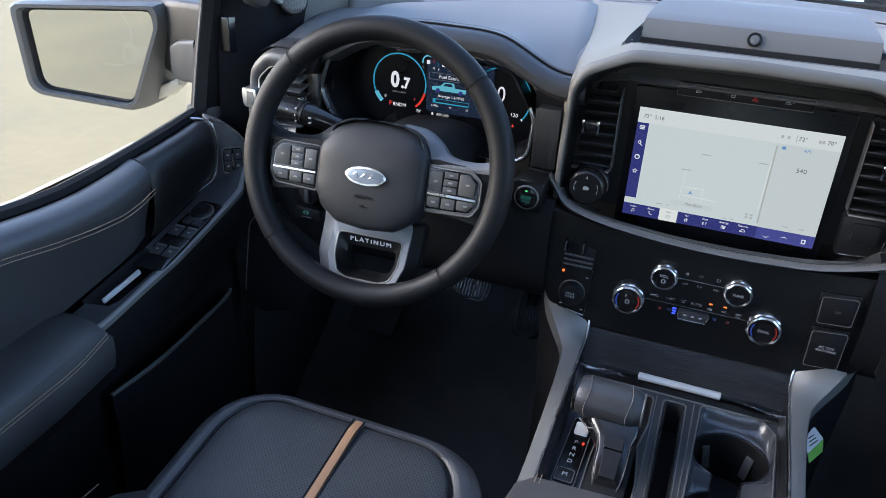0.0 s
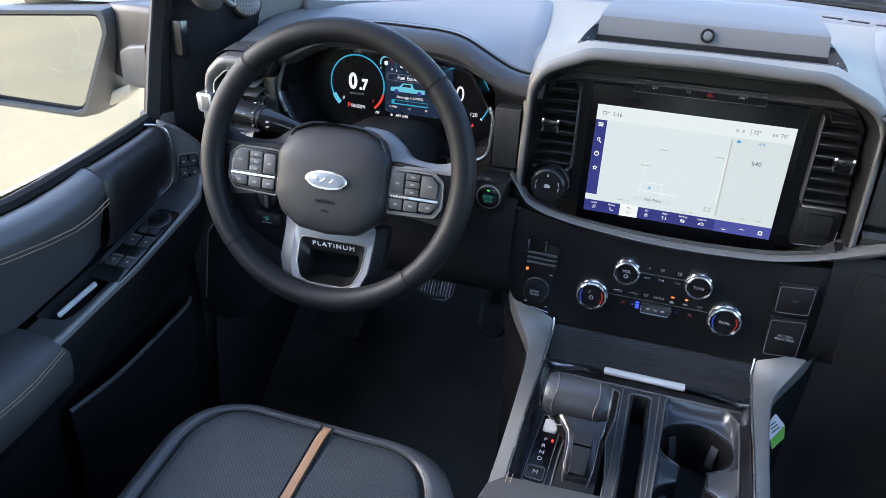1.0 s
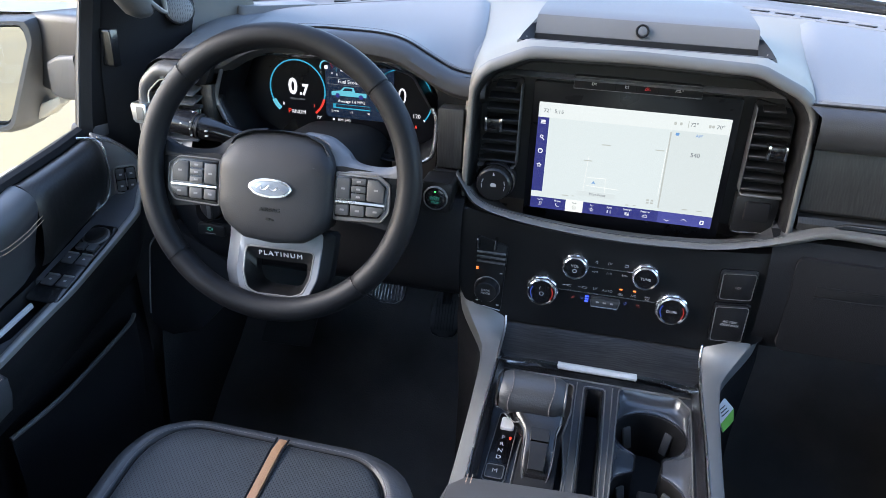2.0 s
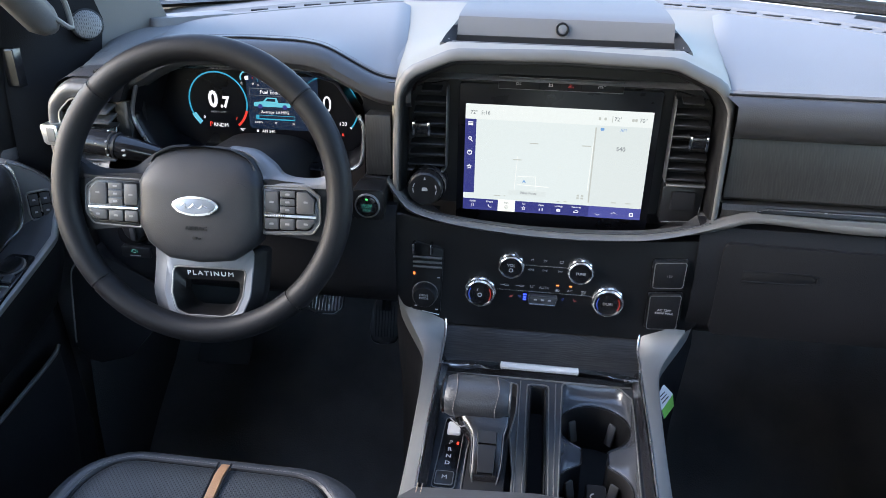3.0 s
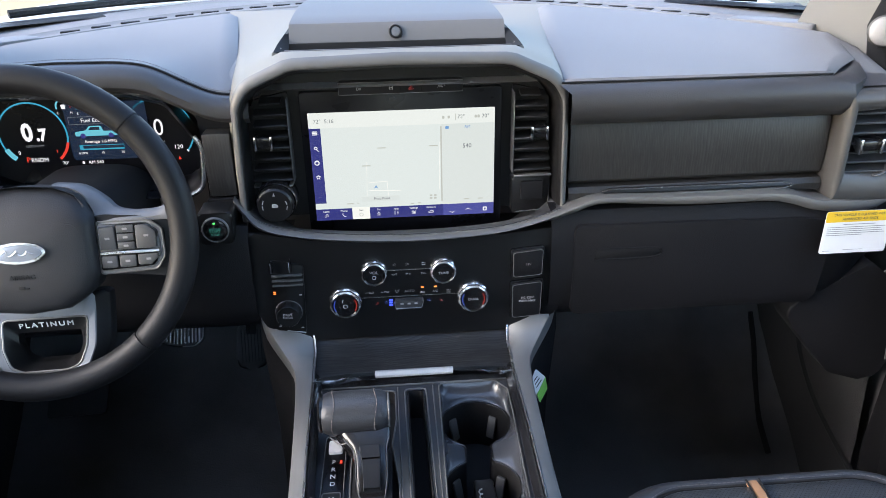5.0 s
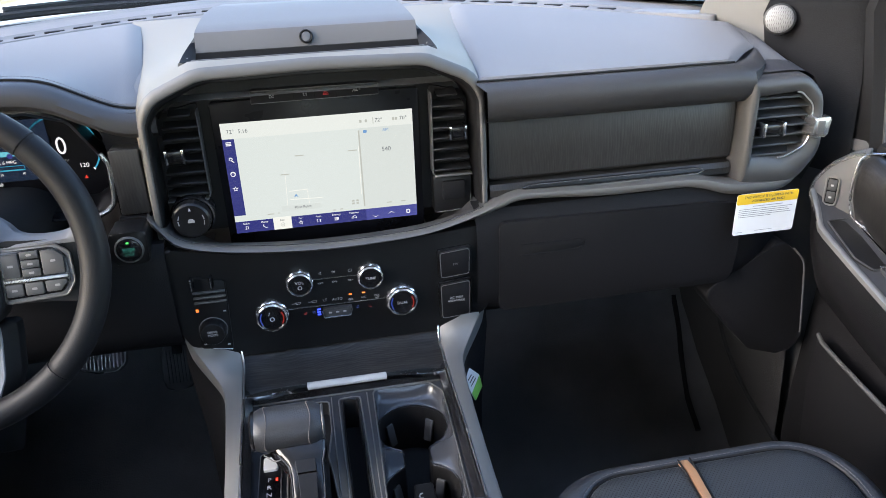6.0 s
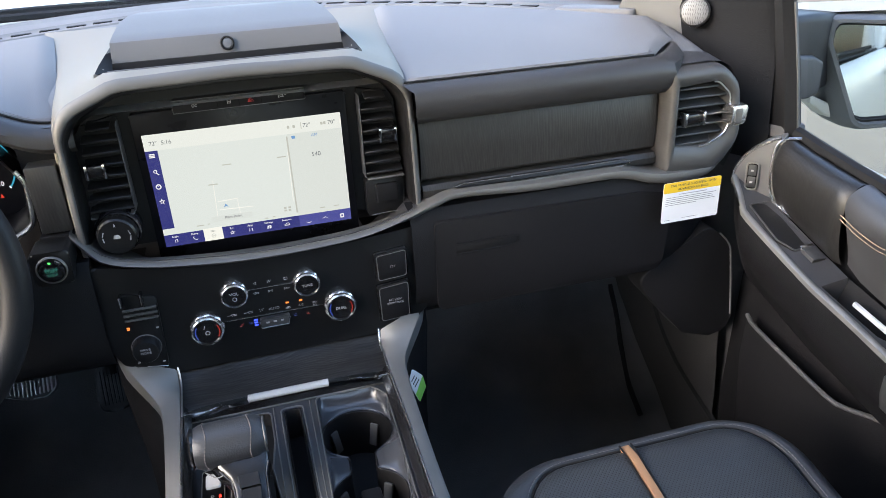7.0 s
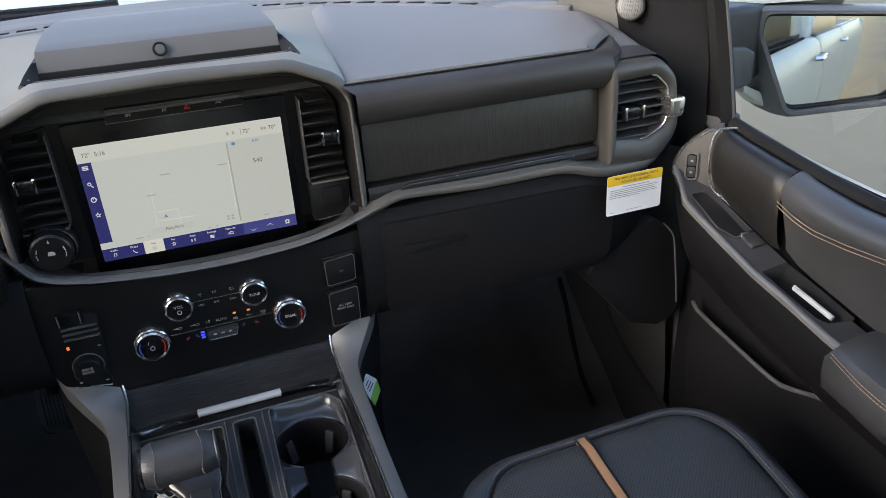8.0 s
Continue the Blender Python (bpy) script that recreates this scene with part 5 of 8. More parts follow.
# switch block beside the knobs
sw = thing("drive_mode_block", "black switch block with a ribbed drive mode knob", "switch block", (-0.17, 0.94, 0.5))
part("plate", slab(rounded([(-0.193, 0.51), (-0.15, 0.502), (-0.146, 0.61), (-0.19, 0.621)], 0.005), 0.9365, 0.945, bevel=0.0015), PANEL, sw)
for x in (-0.188, -0.163):
    part("toggle", box(x - 0.0022, x + 0.0022, 0.924, 0.938, 0.605, 0.622, 0.0018), GLOSS, sw, "small glossy toggle")
    part("toggle_edge", box(x - 0.0006, x + 0.0006, 0.9234, 0.925, 0.607, 0.621, 0), SILVER, sw)
for z in (0.597, 0.5895, 0.582):
    part("ridge", box(-0.19, -0.148, 0.932, 0.94, z - 0.001, z + 0.001, 0.0006, 1), SATIN, sw)
dk = part("mode_knob", lathe([(0.0175, -0.002), (0.017, 0.013), (0.0155, 0.0155), (0.0001, 0.0155)], facing(-0.172, 0.9375, 0.538), 48, wave=lambda a, i: 1 + (0.02 * math.cos(24 * a) if i < 2 else 0)), PANEL, sw, "ribbed black knob")
part("knob_ring", lathe([(0.0192, -0.001), (0.0194, 0.001), (0.0182, 0.0018)], facing(-0.172, 0.9375, 0.538), 36), SATIN, sw, "thin satin ring")
writing("lettering", "DRIVE\nMODE", 0.0048, facing(-0.172, 0.9215, 0.5395), PRINT, dk)
for x, z, mm in ((-0.1885, 0.571, ORANGE_LED), (-0.1885, 0.5685, ORANGE_LED), (-0.153, 0.565, PRINT), (-0.186, 0.516, PRINT), (-0.155, 0.512, PRINT)):
    part("mark", slab(rect(x - 0.0018, x + 0.0018, z - 0.0007, z + 0.0007), 0.9355, 0.937, bevel=0), mm, sw)
part("lower_edge", tube([(-0.19, 0.936, 0.5105), (-0.151, 0.936, 0.5035)], 0.0007, 5), SILVER, sw)

# power outlet covers
po = thing("outlet_covers", "two black hinged power outlet covers", "power outlet", (0.168, 0.94, 0.55))
for z0, z1, dx in ((0.577, 0.617, 0.0), (0.511, 0.566, 0.0)):
    o = rounded([(0.1475, z0), (0.1875, z0 + 0.003), (0.1885, z1 + 0.002), (0.1465, z1 - 0.002)], 0.004)
    c = part("cover", slab(o, 0.932, 0.942, bevel=0.002), SOFT, po)
    part("cover_rim", tube([(x, 0.9321, z) for x, z in o], 0.0006, 6, closed=True), SATIN, c, "thin lit rim")
    part("frame", slab(rounded([(0.144, z0 - 0.004), (0.191, z0), (0.192, z1 + 0.006), (0.143, z1 + 0.002)], 0.005), 0.9375, 0.941, bevel=0.001), GLOSS, po)
writing("lettering", "12V", 0.005, facing(0.168, 0.9312, 0.597), THREAD_GREY, po)
writing("lettering", "AC 120V\n400W MAX", 0.005, facing(0.168, 0.9312, 0.541), PRINT, po)

# ---- instrument cluster ----
cl = thing("instrument_cluster", "black digital instrument display with blue gauge rings", "instrument cluster", (-0.44, 1.04, 0.72))
O = rounded([(-0.614, 0.768), (-0.588, 0.716), (-0.55, 0.698), (-0.295, 0.7), (-0.2715, 0.722), (-0.267, 0.768), (-0.304, 0.829), (-0.35, 0.843), (-0.54, 0.843), (-0.592, 0.826)], [0.02, 0.02, 0.02, 0.02, 0.02, 0.012, 0.02, 0.02, 0.03, 0.02], 5)
cx, cz = -0.44, 0.77
I = [(cx + (x - cx) * 0.965, cz + (z - cz) * 0.93) for x, z in O]
B = [(cx + (x - cx) * 0.93, cz + (z - cz) * 0.86) for x, z in O]
part("tunnel_wall", loft([[(x, 0.985, z) for x, z in O], [(x, 0.992, z) for x, z in I], [(x, 1.052, z) for x, z in B]], ring=True), LCD_OFF, cl, "black tapering surround")
for ring in ([(-0.585, 0.829), (-0.597, 0.818), (-0.611, 0.778), (-0.611, 0.76), (-0.592, 0.722), (-0.575, 0.708), (-0.555, 0.7)], [(-0.276, 0.785), (-0.2685, 0.766), (-0.2715, 0.725), (-0.279, 0.71), (-0.296, 0.701)]):
    part("bright_edge", tube(smooth_line([(x, 0.984, z) for x, z in ring], 20), 0.0034, 8), SILVER, cl, "satin silver edge")
Bg = [(cx + (x - cx) * 0.95, cz + (z - cz) * 0.9) for x, z in O]
part("glass", slab(Bg, 1.05, 1.06, bevel=0), LCD_OFF, cl, "black display glass")
Y = 1.0492
g = lambda x, z, k=1: facing(x, Y - 0.0003 * k, z)


def arc_band(name, x, z, r, a0, a1, w, mat):
    aa = np.linspace(radians(a0), radians(a1), 28)
    o = [(x + (r + w) * math.cos(a), z + (r + w) * math.sin(a)) for a in aa] + [(x + (r - w) * math.cos(a), z + (r - w) * math.sin(a)) for a in aa[::-1]]
    part(name, slab(o, Y - 0.0003, Y + 0.0004, bevel=0), mat, cl)


pixel("navy_field", rect(-0.462, -0.352, 0.738, 0.82, 0.006), NAVY, 0, cl)
arc_band("gauge_ring", -0.509, 0.776, 0.0455, -15, 205, 0.0011, CYAN)
arc_band("gauge_red", -0.509, 0.776, 0.0455, -50, -15, 0.0018, RED)
arc_band("gauge_fill", -0.509, 0.776, 0.0445, 205, 228, 0.0035, CYAN_PALE)
arc_band("gauge_ring", -0.338, 0.776, 0.0455, -42, 210, 0.0011, CYAN)
writing("lettering", "0", 0.034, g(-0.5165, 0.779), TEXT_WHITE, cl, wide=0.85, bold=0.0013)
writing("lettering", ".7", 0.023, g(-0.4985, 0.7755), TEXT_WHITE, cl, wide=0.85, bold=0.0011)
writing("lettering", "1000 X RPM", 0.0048, g(-0.51, 0.7605), TEXT_GREY, cl)
writing("lettering", "0", 0.034, g(-0.339, 0.78), TEXT_WHITE, cl, wide=0.85)
writing("lettering", "MPH", 0.0048, g(-0.338, 0.7605), TEXT_GREY, cl)
writing("lettering", "0", 0.007, g(-0.533, 0.7515), TEXT_WHITE, cl)
writing("lettering", "7", 0.007, g(-0.482, 0.7515), RED, cl)
writing("lettering", "120", 0.0085, g(-0.316, 0.752), TEXT_WHITE, cl)
part("needle", slab([(-0.3055, 0.7475), (-0.3035, 0.7445), (-0.302, 0.7455), (-0.304, 0.7485)], Y - 0.0006, Y, bevel=0), TEXT_WHITE, cl)
writing("lettering", "P", 0.0115, g(-0.5235, 0.7405), RED, cl)
writing("lettering", "RNDM", 0.0085, g(-0.508, 0.7402), TEXT_WHITE, cl, wide=0.95)
writing("lettering", "70°", 0.0065, g(-0.474, 0.7345), TEXT_WHITE, cl)
writing("lettering", "AM 540", 0.0065, g(-0.433, 0.7342), TEXT_WHITE, cl)
pixel("music_symbol", rect(-0.4515, -0.4485, 0.7325, 0.7362, 0.001), TEXT_WHITE, 1, cl)
pixel("menu_box", rect(-0.458, -0.38, 0.789, 0.8), TEXT_GREY, 1, cl)
pixel("menu_fill", rect(-0.4572, -0.3808, 0.7897, 0.7993), NAVY, 2, cl)
writing("lettering", "Fuel Economy", 0.0078, g(-0.419, 0.7945, 4), TEXT_WHITE, cl)
writing("lettering", "Average 1.6 MPG", 0.0062, g(-0.42, 0.7645, 4), TEXT_WHITE, cl)
truck = rounded([(-0.4525, 0.7725), (-0.396, 0.7725), (-0.3955, 0.779), (-0.414, 0.779), (-0.4165, 0.7865), (-0.432, 0.7865), (-0.438, 0.7805), (-0.4525, 0.7785)], 0.0012, 2)
pixel("truck_picture", truck, CYAN_PALE, 1, cl, "small pale blue truck picture")
pixel("truck_windows", [(-0.434, 0.7808), (-0.4185, 0.7808), (-0.419, 0.785), (-0.4305, 0.785)], NAVY, 2, cl)
for x in (-0.4425, -0.4045):
    o = [(x + 0.0036 * math.cos(a), 0.7728 + 0.0036 * math.sin(a)) for a in np.linspace(0, 6.28, 13)[:-1]]
    pixel("truck_wheel", o, INDIGO, 2, cl)
pixel("economy_scale", rect(-0.4505, -0.39, 0.7525, 0.7595), CYAN, 1, cl)
pixel("economy_scale_core", rect(-0.4455, -0.3905, 0.7545, 0.7588), NAVY, 2, cl)
for x, word in ((-0.447, "0 MPG"), (-0.42, "15"), (-0.3925, "30")):
    writing("lettering", word, 0.0042, g(x, 0.748, 4), TEXT_WHITE, cl)
for x, z in ((-0.4605, 0.8145), (-0.4345, 0.813)):
    arc_band("small_gauge", x, z, 0.0095, 60, 200, 0.0011, CYAN_PALE)
    arc_band("small_gauge", x, z, 0.0095, -10, 40, 0.0008, RED)
    pixel("small_symbol", rect(x - 0.0028, x + 0.0028, z - 0.003, z + 0.003, 0.001), TEXT_WHITE, 1, cl)
    writing("lettering", "C" if x < -0.45 else "E", 0.0045, g(x - 0.0085, z - 0.0085), TEXT_WHITE, cl)
    writing("lettering", "H" if x < -0.45 else "F", 0.0045, g(x + 0.0095, z - 0.0085), TEXT_WHITE, cl)
pixel("warning_lamp", [(-0.319, 0.7335), (-0.3145, 0.7335), (-0.3167, 0.739)], RED, 1, cl)

# ---- centre console ----
con = thing("center_console", "dark flow-through console with satin silver side rails", "center console", (0, 0.7, 0.0))
for s in (-1, 1):
    inner = [(0.142, 0.944, 0.496), (0.1395, 0.93, 0.48), (0.139, 0.9, 0.4735), (0.138, 0.84, 0.472), (0.137, 0.757, 0.472), (0.133, 0.629, 0.472), (0.128, 0.4, 0.472)]
    outer = [(0.2135, 0.944, 0.54), (0.208, 0.941, 0.51), (0.193, 0.928, 0.488), (0.173, 0.9, 0.473), (0.1645, 0.87, 0.47), (0.158, 0.79, 0.468), (0.151, 0.63, 0.466), (0.146, 0.4, 0.466)]
    A, Bq = smooth_line(inner, 40), smooth_line(outer, 40)
    rows = []
    for a, b in zip(A, Bq):
        a, b = Vector(a), Vector(b)
        mid = (a + b) / 2 + Vector((0, 0, 0.002))
        rows.append([(s * p[0], p[1], p[2]) for p in (a + Vector((0, 0.004, -0.02)), a + Vector((0, 0, -0.002)), a + (b - a) * 0.06 + Vector((0, 0, 0.0012)), mid, a + (b - a) * 0.92 + Vector((0, 0, 0.0005)), b + Vector((0, 0.001, -0.003)), b + Vector((0.001, 0.004, -0.02)))])
    part("side_rail", loft(rows), RAIL, con, "satin silver side rail")
    part("bright_line", tube([(s * (x - 0.0005), y - 0.0015, z + 0.0008) for x, y, z in A], 0.0013, 6), SILVER, con, "bright inner line")
    rows = []
    for x, y, z in Bq:
        rows.append([(s * (x + 0.001), y + 0.004, z - 0.016), (s * (x + 0.004), y + 0.006, z - 0.06), (s * (x - 0.004), y + 0.01, z - 0.2), (s * (x - 0.004), y + 0.01, 0.02)])
    part("side_wall", loft(rows), SOFT, con)
    part("step", loft([[(s * (x - 0.0025), y, z - 0.003), (s * (x - 0.007), y, z - 0.009), (s * (x - 0.011), y, z - 0.012)] for x, y, z in A[5:]]), GLOSS, con)
# wood-covered front bin lid
lid = [(0.965, 0.512), (0.953, 0.494), (0.935, 0.48), (0.91, 0.4705), (0.885, 0.4655), (0.878, 0.463)]
part("bin_lid", loft([[(x, y, z) for x in np.linspace(-0.14, 0.14, 24)] for y, z in smooth_line(lid, 16)]), WOOD_LID, con, "dark ash wood bin lid")
bar = part("bin_handle", tube([(x, 0.872, 0.468) for x in np.linspace(-0.054, 0.054, 91)], [0.0063 if i % 3 else 0.006 for i in range(91)], 10, flat=0.75), WHITE_BAR, con, "pale ribbed grip")
for s in (-1, 1):
    o = [(0.053, 0.8775), (0.086, 0.8775), (0.104, 0.872), (0.138, 0.87), (0.138, 0.8625), (0.1, 0.8615), (0.084, 0.8665), (0.053, 0.8665)]
    part("handle_arm", slab([(s * x, y) for x, y in o], 0.4695, 0.4635, "z", 0.002), CHROME, bar, "flat chrome arm")
part("bin_front", loft([[(x, y, z) for x in np.linspace(-0.139, 0.139, 10)] for y, z in ((0.88, 0.463), (0.868, 0.4625), (0.866, 0.455), (0.864, 0.45))]), GLOSS, con)


def plate_with_holes(x0, x1, y0, y1, z, holes, n=48):
    """Top plate of the console with round or boxed openings, each a closed outline."""
    bm = bmesh.new()
    out = [bm.verts.new((x, y, z)) for x, y in rect(x0, x1, y0, y1)]
    edges = [bm.edges.new((out[i], out[(i + 1) % 4])) for i in range(4)]
    for o in holes:
        vs = [bm.verts.new((x, y, z)) for x, y in o]
        edges += [bm.edges.new((vs[i], vs[(i + 1) % len(vs)])) for i in range(len(vs))]
    bmesh.ops.triangle_fill(bm, use_beauty=True, use_dissolve=False, edges=edges)
    return bm


ZC = 0.452
cups = [(0.077, 0.797), (0.0705, 0.679)]
CR = 0.0465
slot = rounded([(-0.0098, 0.5), (0.0098, 0.5), (0.0098, 0.85), (-0.0098, 0.85)], 0.006, 3)
gate = rounded([(-0.084, 0.52), (-0.028, 0.52), (-0.027, 0.67), (-0.034, 0.742), (-0.0275, 0.79), (-0.0275, 0.853), (-0.075, 0.853), (-0.084, 0.7)], 0.008, 3)
tray = rounded([(0.0215, 0.5), (0.113, 0.5), (0.126, 0.8), (0.127, 0.84), (0.112, 0.863), (0.033, 0.864)], [0.004, 0.004, 0.01, 0.01, 0.01, 0.01], 4)
part("top_plate", plate_with_holes(-0.132, 0.132, 0.5, 0.866, ZC, [slot, gate, tray]), DECK, con, smooth=10)


def well(o, z1, shrink=1.0, name="well", mat=GLOSS, floor=True):
    mx, my = sum(p[0] for p in o) / len(o), sum(p[1] for p in o) / len(o)
    rows = [[(x, y, ZC) for x, y in o], [(mx + (x - mx) * 0.98, my + (y - my) * 0.995, ZC - 0.003) for x, y in o], [(mx + (x - mx) * shrink, my + (y - my) * shrink, z1) for x, y in o]]
    return part(name, loft(rows, ring=True, cap1=floor), mat, con)


well(slot, 0.41, 0.97, "phone_slot", RUBBER)
# The satin tubes here draw highlights along the slot and gate edges.
for g_, mm in ((1.1, GLOSS), (1.5, SATIN)):
    part("slot_rim", tube([(x * g_, (y - 0.676) * (1 + 0.05 * (g_ - 1)) + 0.676, ZC + 0.001) for x, y in slot], 0.0011, 6, closed=True), mm, con)
well(gate, 0.435, 0.97, "lever_gate", RUBBER)
part("gate_highlight", tube([(x, y, ZC + 0.0008) for x, y in gate], 0.0012, 6, closed=True), SATIN, con)
# cup holder tray: a dished surface falling to two cups joined by a narrow neck


def reach(c, d, o):
    """Where a ray from c along d meets the closed outline o."""
    best = 1.0
    for (x0, y0), (x1, y1) in zip(o, o[1:] + o[:1]):
        ex, ey = x1 - x0, y1 - y0
        det = d[0] * -ey + d[1] * ex
        if abs(det) < 1e-9:
            continue
        k = ((x0 - c[0]) * -ey + (y0 - c[1]) * ex) / det
        u = (d[0] * (y0 - c[1]) - d[1] * (x0 - c[0])) / det
        if k > 0 and -1e-6 <= u <= 1 + 1e-6:
            best = min(best, k)
    return (c[0] + d[0] * best, c[1] + d[1] * best)


(ax, ay), (bx, by) = cups


def neck_half(y):
    """Half width of the joined cups between their centres."""
    r = max(CR * CR - (y - ay) ** 2, CR * CR - (y - by) ** 2, 0) ** 0.5
    return (r ** 7 + 0.0165 ** 7) ** (1 / 7)


tr, rim = [], []
for a in np.linspace(0, math.pi, 25):
    d = (math.cos(a), math.sin(a))
    tr.append(reach((ax, ay), d, tray))
    rim.append((ax + CR * d[0], ay + CR * d[1]))
for s in (-1, 1):
    run = list(np.linspace(ay, by, 34))[1:-1]
    side = []
    for y in run:
        c = (ax + (bx - ax) * (ay - y) / (ay - by), y)
        side.append((reach(c, (s, 0), tray), (c[0] + s * neck_half(y), y)))
    if s > 0:
        for a in np.linspace(math.pi, 2 * math.pi, 25):
            d = (math.cos(a), math.sin(a))
            tr.append(reach((bx, by), d, tray))
            rim.append((bx + CR * d[0], by + CR * d[1]))
        side.reverse()
    tr += [p for p, q in side]
    rim += [q for p, q in side]
rows = []
for k, dz in ((0, 0.0), (0.06, -0.003), (0.2, -0.009), (0.45, -0.0145), (0.72, -0.0165), (0.9, -0.0175), (0.97, -0.019), (1.0, -0.0225)):
    rows.append([(p[0] + (q[0] - p[0]) * k, p[1] + (q[1] - p[1]) * k, ZC + dz) for p, q in zip(tr, rim)])
part("cup_tray", loft(rows, ring=True), DECK, con, "dished glossy cup tray")
mid = [(0.0735, q[1]) for q in rim]
well_ = part("cup_well", loft([[(q[0] + (m_[0] - q[0]) * k, q[1] + (0.738 - q[1]) * 0.6 * k, ZC + dz) for q, m_ in zip(rim, mid)] for k, dz in ((0.0, -0.022), (0.02, -0.03), (0.09, -0.088))], ring=True, cap1=True), RUBBER, con, "deep black joined cup wells")
for cx_, cy_ in cups:
    for a in (50, 130):
        m = Matrix.Translation((cx_, cy_, ZC - 0.045)) @ Matrix.Rotation(radians(a), 4, "Z") @ Matrix.Rotation(radians(14), 4, "Y")
        part("grip_tab", moved(box(0.0385, 0.0435, -0.0062, 0.0062, -0.014, 0.018, 0.0018), m), DOORP, well_, "springy grey grip tab")
part("cup_bridge", box(0.062, 0.086, 0.6, 0.7, ZC - 0.09, 0.4262, 0.003), PANEL, con, "dark divider in the cup holder")
# Highlights on tray edge, ridges and plate edge, laid on as satin lines.
part("tray_highlight", tube([(x, y, ZC + 0.0008) for x, y in tray], 0.0011, 6, closed=True), SATIN, con, "satin line for the tray edge's highlight")
part("cup_rim", tube([(q[0], q[1], ZC - 0.0185) for q in rim], 0.0011, 6, closed=True), GLOSS, con, "rounded glossy rim")
for x0, x1 in ((-0.024, -0.0245), (0.0245, 0.0185)):
    part("deck_ridge", tube([(x0, 0.86, ZC + 0.0006), (x1, 0.5, ZC + 0.0006)], 0.001, 6), SATIN, con, "fine ridge drawn as a satin highlight")
part("plate_highlight", tube([(-0.13, 0.8655, ZC + 0.001), (0.13, 0.8655, ZC + 0.001)], 0.0013, 6), SATIN, con)
cable = thing("coiled_tie", "small white twist tie lying in the cup holder", "twist tie", (0.07, 0.67, 0.43))
part("wire", tube([(0.068 + 0.0022 * math.sin(k * 1.3), 0.64 + k * 0.0016, 0.428 + 0.0018 * math.cos(k * 1.3)) for k in range(26)], 0.0009, 5), WHITE_BAR, cable)

# gear lever
gl = thing("gear_lever", "leather T-handle gear lever with stitched seams", "gear lever", (-0.075, 0.72, 0.45))
hc, hy, hz = -0.0765, 0.741, 0.507
prof = [(0.0, 0.001), (0.001, 0.017), (0.004, 0.0245), (0.011, 0.028), (0.025, 0.0285), (0.045, 0.0285), (0.064, 0.0283), (0.074, 0.027), (0.081, 0.0225), (0.0835, 0.013), (0.084, 0.001)]
rows = [[(hc - 0.042 + h, hy + 0.98 * r * math.cos(a), hz + 0.88 * r * math.sin(a)) for a in np.linspace(0, 2 * math.pi, 28, endpoint=False)] for h, r in prof]
grip = part("grip", loft(rows, ring=True), SEAT_LEATHER, gl, "black leather T-handle")
for h in (-0.025, 0.025):
    ring = [(hc + h + 0.002 * math.cos(3 * a), hy + 0.98 * 0.0291 * math.cos(a), hz + 0.88 * 0.0291 * math.sin(a)) for a in np.linspace(0, 2 * math.pi, 40)]
    part("seam", stitches(ring, 0.0042, 0.003, 0.0006), THREAD_DARK, grip, kind="stuff")
part("end_cap", lathe([(0.0225, 0.0), (0.024, 0.003), (0.02, 0.006), (0.001, 0.007)], Matrix.Translation((hc - 0.0375, hy, hz)) @ Matrix.Rotation(radians(-90), 4, "Y"), 24), GLOSS, grip)
for h in (-0.0405, 0.0405):
    part("end_ring", tube([(hc + h, hy + 0.0215 * math.cos(a), hz + 0.0195 * math.sin(a)) for a in np.linspace(0, 2 * math.pi, 28, endpoint=False)], 0.0013, 6, closed=True), SATIN, grip, "thin silver end ring")
neck = [(hc + 0.008, hy - 0.01, hz - 0.016, 0.034, 0.019), (hc + 0.013, hy - 0.03, hz - 0.021, 0.029, 0.013), (hc + 0.0165, hy - 0.042, hz - 0.027, 0.021, 0.011), (hc + 0.018, hy - 0.056, hz - 0.035, 0.0195, 0.011), (hc + 0.018, hy - 0.076, hz - 0.044, 0.019, 0.011), (hc + 0.018, hy - 0.087, hz - 0.052, 0.0165, 0.01), (hc + 0.018, hy - 0.093, hz - 0.061, 0.013, 0.008)]
rows = []
for x, y, z, w, d in neck:
    rows.append([(x + w * math.copysign(abs(math.cos(a)) ** 0.55, math.cos(a)), y + 0.3 * d * math.copysign(abs(math.sin(a)) ** 0.55, math.sin(a)), z + d * math.copysign(abs(math.sin(a)) ** 0.55, math.sin(a))) for a in np.linspace(0, 2 * math.pi, 24, endpoint=False)])
nk = part("neck", loft(rows, ring=True, cap0=True, cap1=True), GLOSS, gl, "glossy black neck")
for s in (-1, 1):
    part("neck_edge", tube([(x + s * w * 0.93, y - 0.002, z + d * 0.6) for x, y, z, w, d in neck[1:]], 0.0007, 6), BUTTON, nk, "fine satin edge")
face = [(x, y, z + 1.0 * d, w) for x, y, z, w, d in neck[2:6]]
for i, j in ((0, 1), (1, 3)):
    rows = [[(x + u * w * 0.58, y - 0.0015, z + lift) for u in (-1, -0.9, 0.9, 1) for lift in ((0.0018,) if abs(u) < 1 else (-0.003,))] for x, y, z, w in (Vector(face[i]).lerp(Vector(face[j]), k) for k in (0.04, 0.5, 0.96))]
    part("neck_panel", loft(rows), PANEL, nk, "raised black panel")
